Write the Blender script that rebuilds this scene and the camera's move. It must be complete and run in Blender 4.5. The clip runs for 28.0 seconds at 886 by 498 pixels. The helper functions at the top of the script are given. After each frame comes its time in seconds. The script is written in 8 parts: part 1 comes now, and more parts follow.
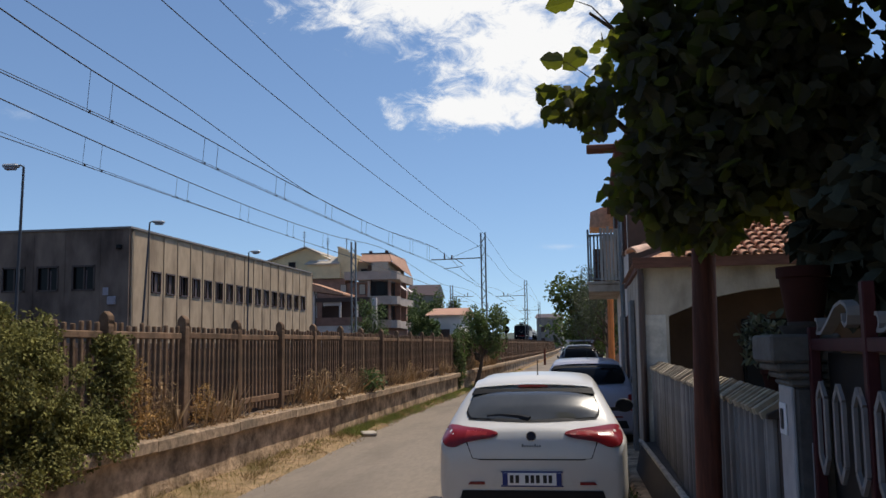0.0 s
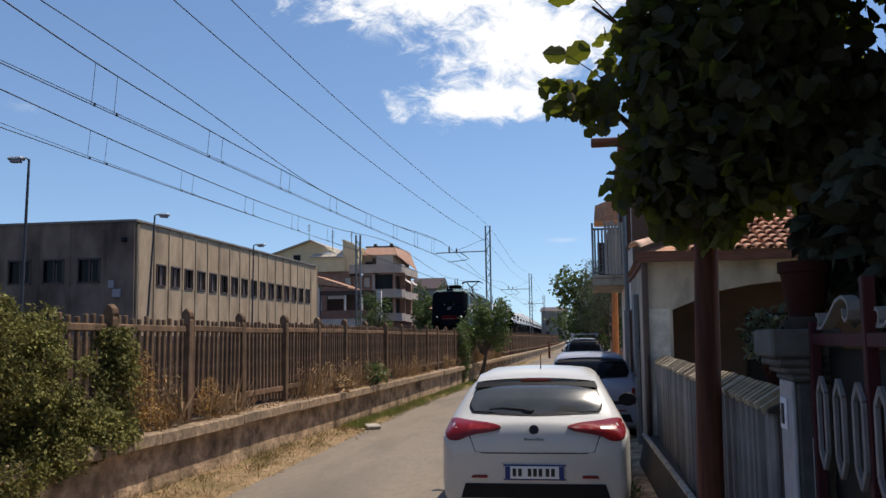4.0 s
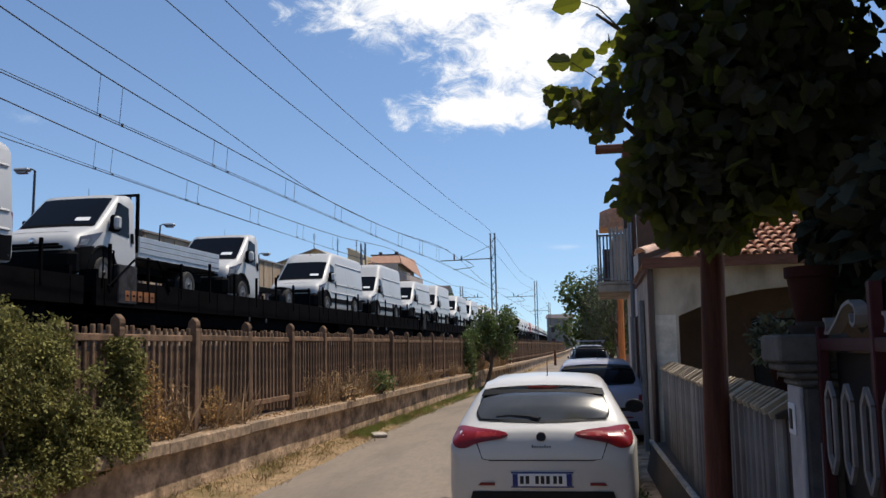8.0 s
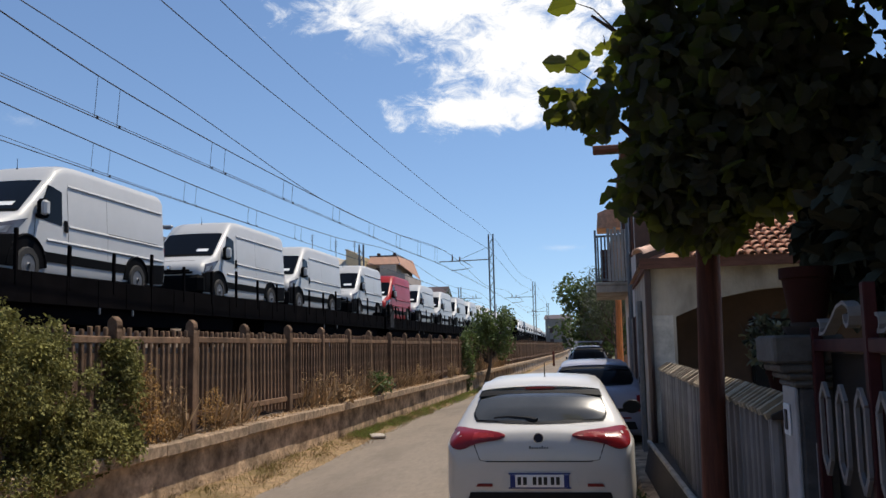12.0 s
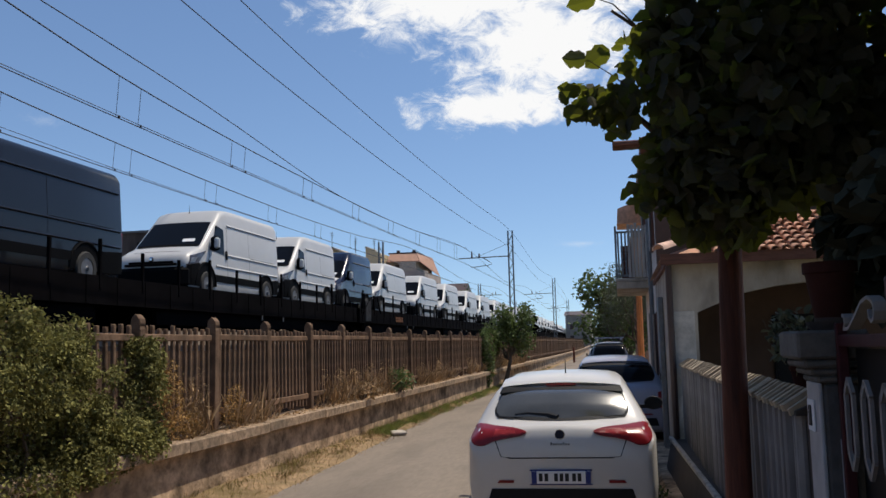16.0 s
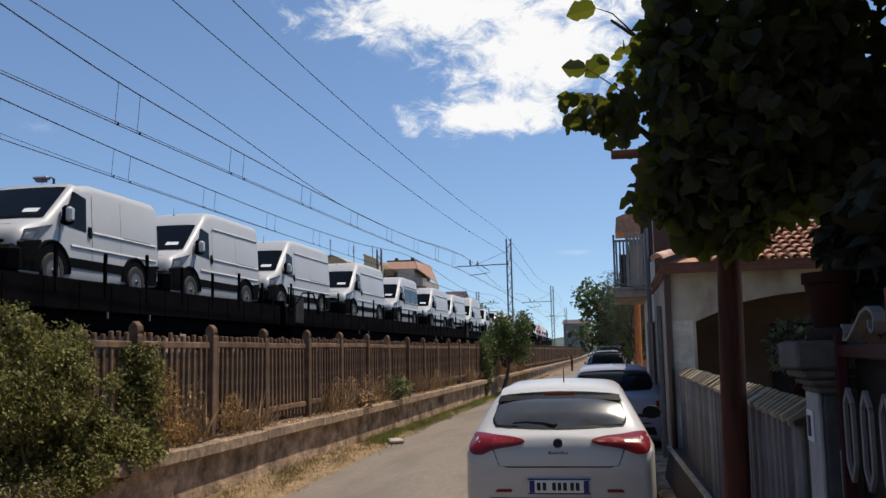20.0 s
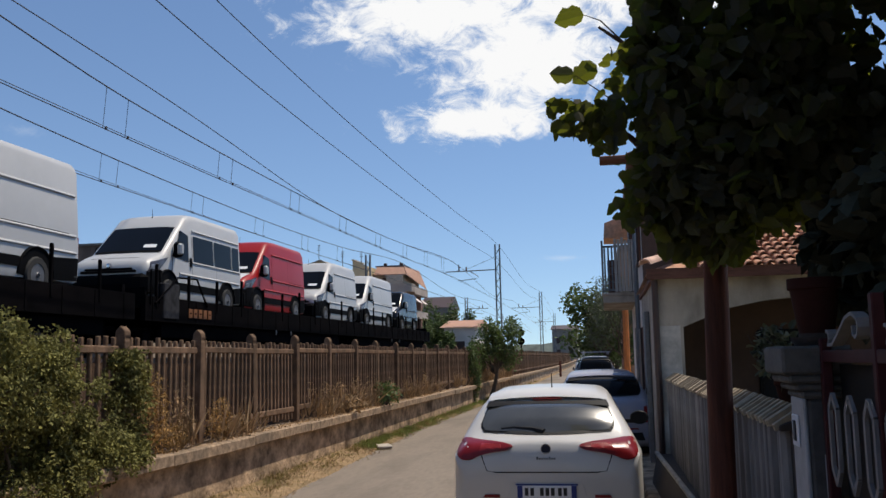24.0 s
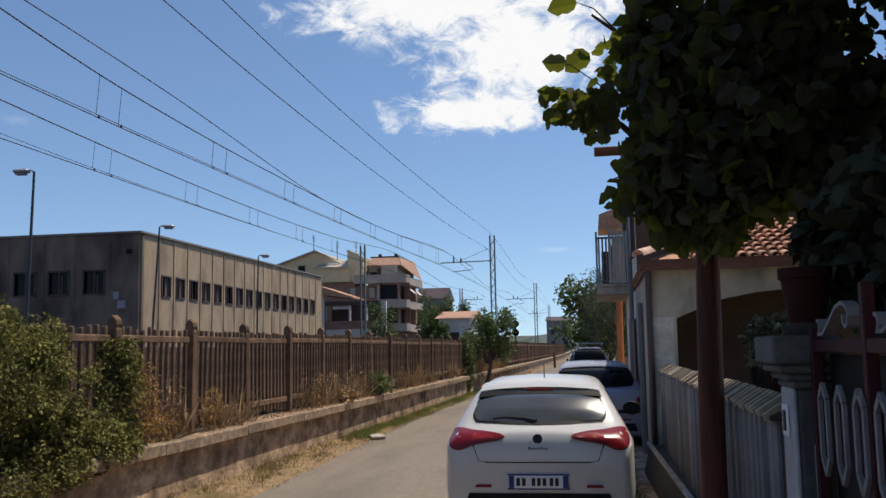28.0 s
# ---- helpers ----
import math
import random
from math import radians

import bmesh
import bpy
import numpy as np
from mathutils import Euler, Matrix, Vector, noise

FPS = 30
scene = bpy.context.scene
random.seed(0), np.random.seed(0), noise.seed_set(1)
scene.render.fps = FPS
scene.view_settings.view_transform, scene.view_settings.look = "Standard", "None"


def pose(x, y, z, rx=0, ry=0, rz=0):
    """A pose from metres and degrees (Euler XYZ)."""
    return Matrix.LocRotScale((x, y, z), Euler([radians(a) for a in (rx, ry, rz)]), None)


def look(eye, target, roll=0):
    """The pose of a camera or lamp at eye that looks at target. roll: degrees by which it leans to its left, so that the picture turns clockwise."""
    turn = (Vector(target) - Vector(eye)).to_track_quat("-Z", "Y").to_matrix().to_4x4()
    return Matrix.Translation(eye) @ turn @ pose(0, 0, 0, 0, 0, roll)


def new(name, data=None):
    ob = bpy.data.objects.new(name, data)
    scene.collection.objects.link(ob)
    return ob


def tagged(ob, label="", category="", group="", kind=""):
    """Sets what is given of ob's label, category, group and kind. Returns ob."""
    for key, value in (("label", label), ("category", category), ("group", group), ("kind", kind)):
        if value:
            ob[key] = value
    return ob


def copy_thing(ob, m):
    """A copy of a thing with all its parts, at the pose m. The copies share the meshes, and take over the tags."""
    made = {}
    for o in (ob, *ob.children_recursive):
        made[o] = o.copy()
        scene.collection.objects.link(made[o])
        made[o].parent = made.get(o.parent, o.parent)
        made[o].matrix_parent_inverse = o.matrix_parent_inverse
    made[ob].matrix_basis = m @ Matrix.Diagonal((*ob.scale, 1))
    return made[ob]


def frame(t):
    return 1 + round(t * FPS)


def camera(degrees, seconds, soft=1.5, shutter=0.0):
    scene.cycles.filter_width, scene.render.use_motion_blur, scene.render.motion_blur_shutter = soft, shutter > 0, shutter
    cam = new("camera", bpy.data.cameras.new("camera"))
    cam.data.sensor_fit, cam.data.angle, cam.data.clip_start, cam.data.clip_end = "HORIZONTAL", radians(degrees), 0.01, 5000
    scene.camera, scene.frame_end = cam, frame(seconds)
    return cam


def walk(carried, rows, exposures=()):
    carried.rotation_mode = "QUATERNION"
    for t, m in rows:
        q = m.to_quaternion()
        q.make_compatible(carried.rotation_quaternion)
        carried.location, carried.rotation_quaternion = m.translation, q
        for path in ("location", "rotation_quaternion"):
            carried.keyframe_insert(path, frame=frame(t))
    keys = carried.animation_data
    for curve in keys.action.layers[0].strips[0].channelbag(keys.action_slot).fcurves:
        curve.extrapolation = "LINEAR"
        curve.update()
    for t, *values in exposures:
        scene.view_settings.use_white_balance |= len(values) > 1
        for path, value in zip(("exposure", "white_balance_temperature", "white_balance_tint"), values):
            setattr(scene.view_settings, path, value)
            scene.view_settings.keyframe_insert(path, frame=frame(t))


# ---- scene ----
# seconds, eye x y z, tilt up, roll, turn to the left (degrees)
VIEW = [
    (0.0, -0.0007, -0.0037, 1.7262, 6.12, -0.86, 9.16),
    (0.5, 0.0026, -0.0039, 1.7249, 5.99, -0.77, 9.29),
    (1.0, 0.0017, -0.0062, 1.7264, 5.78, -0.71, 9.40),
    (1.5, 0.0025, -0.0072, 1.7290, 5.74, -0.75, 9.51),
    (2.0, 0.0071, -0.0046, 1.7280, 5.46, -0.73, 9.45),
    (2.5, 0.0112, -0.0049, 1.7274, 5.33, -0.73, 9.33),
    (3.0, 0.0146, -0.0132, 1.7307, 5.48, -0.79, 9.33),
    (3.5, 0.0146, -0.0057, 1.7302, 5.72, -0.71, 9.45),
    (5.5, 0.0175, -0.0063, 1.7285, 5.56, -0.80, 9.53),
    (6.0, 0.0136, -0.0142, 1.7300, 5.71, -0.81, 9.54),
    (6.5, 0.0111, -0.0154, 1.7314, 6.10, -0.91, 9.88),
    (7.0, 0.0144, -0.0151, 1.7310, 6.26, -1.06, 9.94),
    (7.5, 0.0140, -0.0162, 1.7299, 6.53, -0.95, 9.61),
    (8.0, 0.0098, -0.0165, 1.7286, 6.19, -1.13, 9.78),
    (8.5, 0.0111, -0.0142, 1.7248, 5.95, -1.05, 9.78),
    (9.0, 0.0111, -0.0155, 1.7266, 5.98, -1.10, 9.64),
    (9.5, 0.0125, -0.0116, 1.7255, 5.82, -1.03, 9.61),
    (10.0, 0.0146, -0.0140, 1.7292, 5.76, -1.03, 9.47),
    (10.5, 0.0116, -0.0172, 1.7286, 5.77, -0.90, 9.41),
    (11.0, 0.0119, -0.0192, 1.7284, 5.88, -0.87, 9.47),
    (11.5, 0.0184, -0.0179, 1.7276, 6.07, -1.06, 9.56),
    (12.0, 0.0229, -0.0186, 1.7316, 6.25, -1.30, 9.67),
    (12.5, 0.0259, -0.0279, 1.7338, 6.50, -1.48, 9.97),
    (14.5, 0.0233, -0.0216, 1.7323, 6.51, -1.74, 10.94),
    (15.0, 0.0152, -0.0235, 1.7325, 6.47, -1.60, 11.01),
    (15.5, 0.0161, -0.0224, 1.7317, 6.30, -1.58, 10.94),
    (16.0, 0.0176, -0.0256, 1.7308, 6.08, -1.48, 10.91),
    (16.5, 0.0147, -0.0270, 1.7310, 5.97, -1.47, 11.02),
    (17.0, 0.0116, -0.0227, 1.7329, 6.05, -1.42, 11.10),
    (17.5, 0.0107, -0.0220, 1.7324, 6.23, -1.29, 10.95),
    (18.0, 0.0120, -0.0214, 1.7333, 6.34, -1.35, 10.85),
    (18.5, 0.0091, -0.0203, 1.7299, 6.34, -1.32, 10.92),
    (19.0, 0.0068, -0.0226, 1.7330, 6.33, -1.30, 11.17),
    (19.5, 0.0077, -0.0204, 1.7324, 6.27, -1.16, 11.11),
    (20.0, 0.0135, -0.0229, 1.7346, 6.57, -1.26, 10.79),
    (20.5, 0.0129, -0.0234, 1.7331, 6.64, -1.29, 10.48),
    (21.0, 0.0173, -0.0276, 1.7310, 6.45, -1.26, 10.35),
    (21.5, 0.0221, -0.0321, 1.7339, 6.44, -1.32, 10.19),
    (23.5, 0.0173, -0.0318, 1.7335, 6.80, -1.14, 10.12),
    (24.0, 0.0185, -0.0318, 1.7324, 6.90, -1.22, 10.07),
    (24.5, 0.0172, -0.0384, 1.7313, 6.78, -1.22, 10.32),
    (25.0, 0.0266, -0.0321, 1.7306, 6.74, -1.30, 10.57),
    (25.5, 0.0359, -0.0313, 1.7333, 6.90, -1.57, 10.45),
    (26.0, 0.0371, -0.0261, 1.7309, 6.89, -1.57, 10.18),
    (26.5, 0.0396, -0.0103, 1.7296, 6.62, -1.56, 10.24),
    (27.0, 0.0408, -0.0031, 1.7249, 6.44, -1.44, 10.04),
    (27.5, 0.0377, 0.0030, 1.7245, 6.45, -1.19, 9.78),
    (28.0, 0.0360, -0.0016, 1.7221, 6.33, -1.02, 9.77),
]
cam = camera(52.2, 28.0, soft=1.5, shutter=0.0)
walk(cam, [(t, pose(x, y, z, 90, 0, turn) @ pose(0, 0, 0, tilt, 0, 0) @ pose(0, 0, 0, 0, 0, roll))
           for t, x, y, z, tilt, roll, turn in VIEW],
     exposures=[(0.0, -0.05), (1.0, -0.02), (3.0, 0.07), (6.5, 0.09), (12.5, 0.09), (14.5, -0.04), (28.0, -0.04)])

# ---- world and sun ----
SUN_WAY = Vector((0.32, 0.24, 0.92)).normalized()
world = bpy.data.worlds.new("sky")
scene.world = world
world.use_nodes = True
wn = world.node_tree.nodes
sky = wn.new("ShaderNodeTexSky")
sky.sky_type = "NISHITA"
sky.sun_disc = False
sky.sun_elevation = math.asin(SUN_WAY.z)
sky.sun_rotation = math.atan2(SUN_WAY.x, SUN_WAY.y)
sky.altitude = 20.0
sky.air_density, sky.dust_density, sky.ozone_density = 0.95, 0.0, 3.5
# hazy summer air: the bright band along the horizon is lifted out of the sky's lowest part
way = wn.new("ShaderNodeTexCoord")
lift = wn.new("ShaderNodeVectorMath")
lift.operation = "ADD"
lift.inputs[1].default_value = (0, 0, 0.06)
level_way = wn.new("ShaderNodeVectorMath")
level_way.operation = "NORMALIZE"
world.node_tree.links.new(way.outputs["Generated"], lift.inputs[0])
world.node_tree.links.new(lift.outputs[0], level_way.inputs[0])
world.node_tree.links.new(level_way.outputs[0], sky.inputs[0])
tint = wn.new("ShaderNodeMix")
tint.data_type, tint.blend_type = "RGBA", "MULTIPLY"
tint.inputs[0].default_value = 1.0
tint.inputs[7].default_value = (0.965, 0.975, 0.99, 1)
world.node_tree.links.new(sky.outputs[0], tint.inputs[6])
world.node_tree.links.new(tint.outputs[2], wn["Background"].inputs[0])
wn["Background"].inputs[1].default_value = 0.134

sun = new("sun", bpy.data.lights.new("sun", "SUN"))
sun.data.energy = 4.6
sun.data.angle = radians(0.53)
sun.data.color = (1.0, 0.90, 0.76)
sun.matrix_world = look(SUN_WAY * 100, (0, 0, 0))

# ---- materials ----


def material(name, colour, rough=0.7, metal=0.0, scale=6.0, amount=0.25, bump=0.0, bump_scale=40.0, stain=None,
             stain_scale=0.8, stain_amount=0.4, spread=0.0, coat=0.0, stretch=(1, 1, 1), glow=0.0, translucent=0.0,
             island=False, spec=0.5, shine=None):
    m = bpy.data.materials.new(name)
    m.use_nodes = True
    nt = m.node_tree
    n, link = nt.nodes, nt.links.new
    b = n["Principled BSDF"]
    b.inputs["Roughness"].default_value = rough
    b.inputs["Metallic"].default_value = metal
    b.inputs["Specular IOR Level"].default_value = spec
    b.inputs["Coat Weight"].default_value = coat
    b.inputs["Coat Roughness"].default_value = 0.06
    co = n.new("ShaderNodeTexCoord")
    mp = n.new("ShaderNodeMapping")
    mp.inputs["Scale"].default_value = stretch
    link(co.outputs["Object"], mp.inputs[0])
    fine = n.new("ShaderNodeTexNoise")
    fine.inputs["Scale"].default_value = scale
    fine.inputs["Detail"].default_value = 6
    fine.inputs["Roughness"].default_value = 0.65
    link(mp.outputs[0], fine.inputs["Vector"])
    ramp = n.new("ShaderNodeMapRange")
    ramp.inputs[1].default_value, ramp.inputs[2].default_value = 0.3, 0.7
    ramp.inputs[3].default_value, ramp.inputs[4].default_value = 1 - amount, 1 + amount
    link(fine.outputs[0], ramp.inputs[0])
    mul = n.new("ShaderNodeMix")
    mul.data_type, mul.blend_type = "RGBA", "MULTIPLY"
    mul.inputs[0].default_value = 1
    mul.inputs[6].default_value = (*colour, 1)
    link(ramp.outputs[0], mul.inputs[7])
    out = mul.outputs[2]
    if stain:
        big = n.new("ShaderNodeTexNoise")
        big.inputs["Scale"].default_value = stain_scale
        big.inputs["Detail"].default_value = 5
        link(mp.outputs[0], big.inputs["Vector"])
        r2 = n.new("ShaderNodeMapRange")
        r2.inputs[1].default_value, r2.inputs[2].default_value = 0.45, 0.7
        r2.inputs[4].default_value = stain_amount
        link(big.outputs[0], r2.inputs[0])
        mx = n.new("ShaderNodeMix")
        mx.data_type = "RGBA"
        link(r2.outputs[0], mx.inputs[0])
        link(out, mx.inputs[6])
        mx.inputs[7].default_value = (*stain, 1)
        out = mx.outputs[2]
    if spread:
        info = n.new("ShaderNodeNewGeometry" if island else "ShaderNodeObjectInfo")
        r3 = n.new("ShaderNodeMapRange")
        r3.inputs[3].default_value, r3.inputs[4].default_value = 1 - spread, 1 + spread
        link(info.outputs["Random Per Island" if island else "Random"], r3.inputs[0])
        m2 = n.new("ShaderNodeMix")
        m2.data_type, m2.blend_type = "RGBA", "MULTIPLY"
        m2.inputs[0].default_value = 1
        link(out, m2.inputs[6])
        link(r3.outputs[0], m2.inputs[7])
        out = m2.outputs[2]
    link(out, b.inputs["Base Color"])
    if bump:
        bn = n.new("ShaderNodeTexNoise")
        bn.inputs["Scale"].default_value = bump_scale
        bn.inputs["Detail"].default_value = 5
        link(mp.outputs[0], bn.inputs["Vector"])
        bp = n.new("ShaderNodeBump")
        bp.inputs["Strength"].default_value = bump
        bp.inputs["Distance"].default_value = 0.02
        link(bn.outputs[0], bp.inputs["Height"])
        link(bp.outputs[0], b.inputs["Normal"])
    if glow:
        b.inputs["Emission Color"].default_value = (*colour, 1)
        b.inputs["Emission Strength"].default_value = glow
    if translucent:
        tr = n.new("ShaderNodeBsdfTranslucent")
        if shine:
            tr.inputs[0].default_value = (*shine, 1)
        else:
            link(out, tr.inputs[0])
        ms = n.new("ShaderNodeMixShader")
        ms.inputs[0].default_value = translucent
        link(b.outputs[0], ms.inputs[1])
        link(tr.outputs[0], ms.inputs[2])
        link(ms.outputs[0], n["Material Output"].inputs[0])
    return m


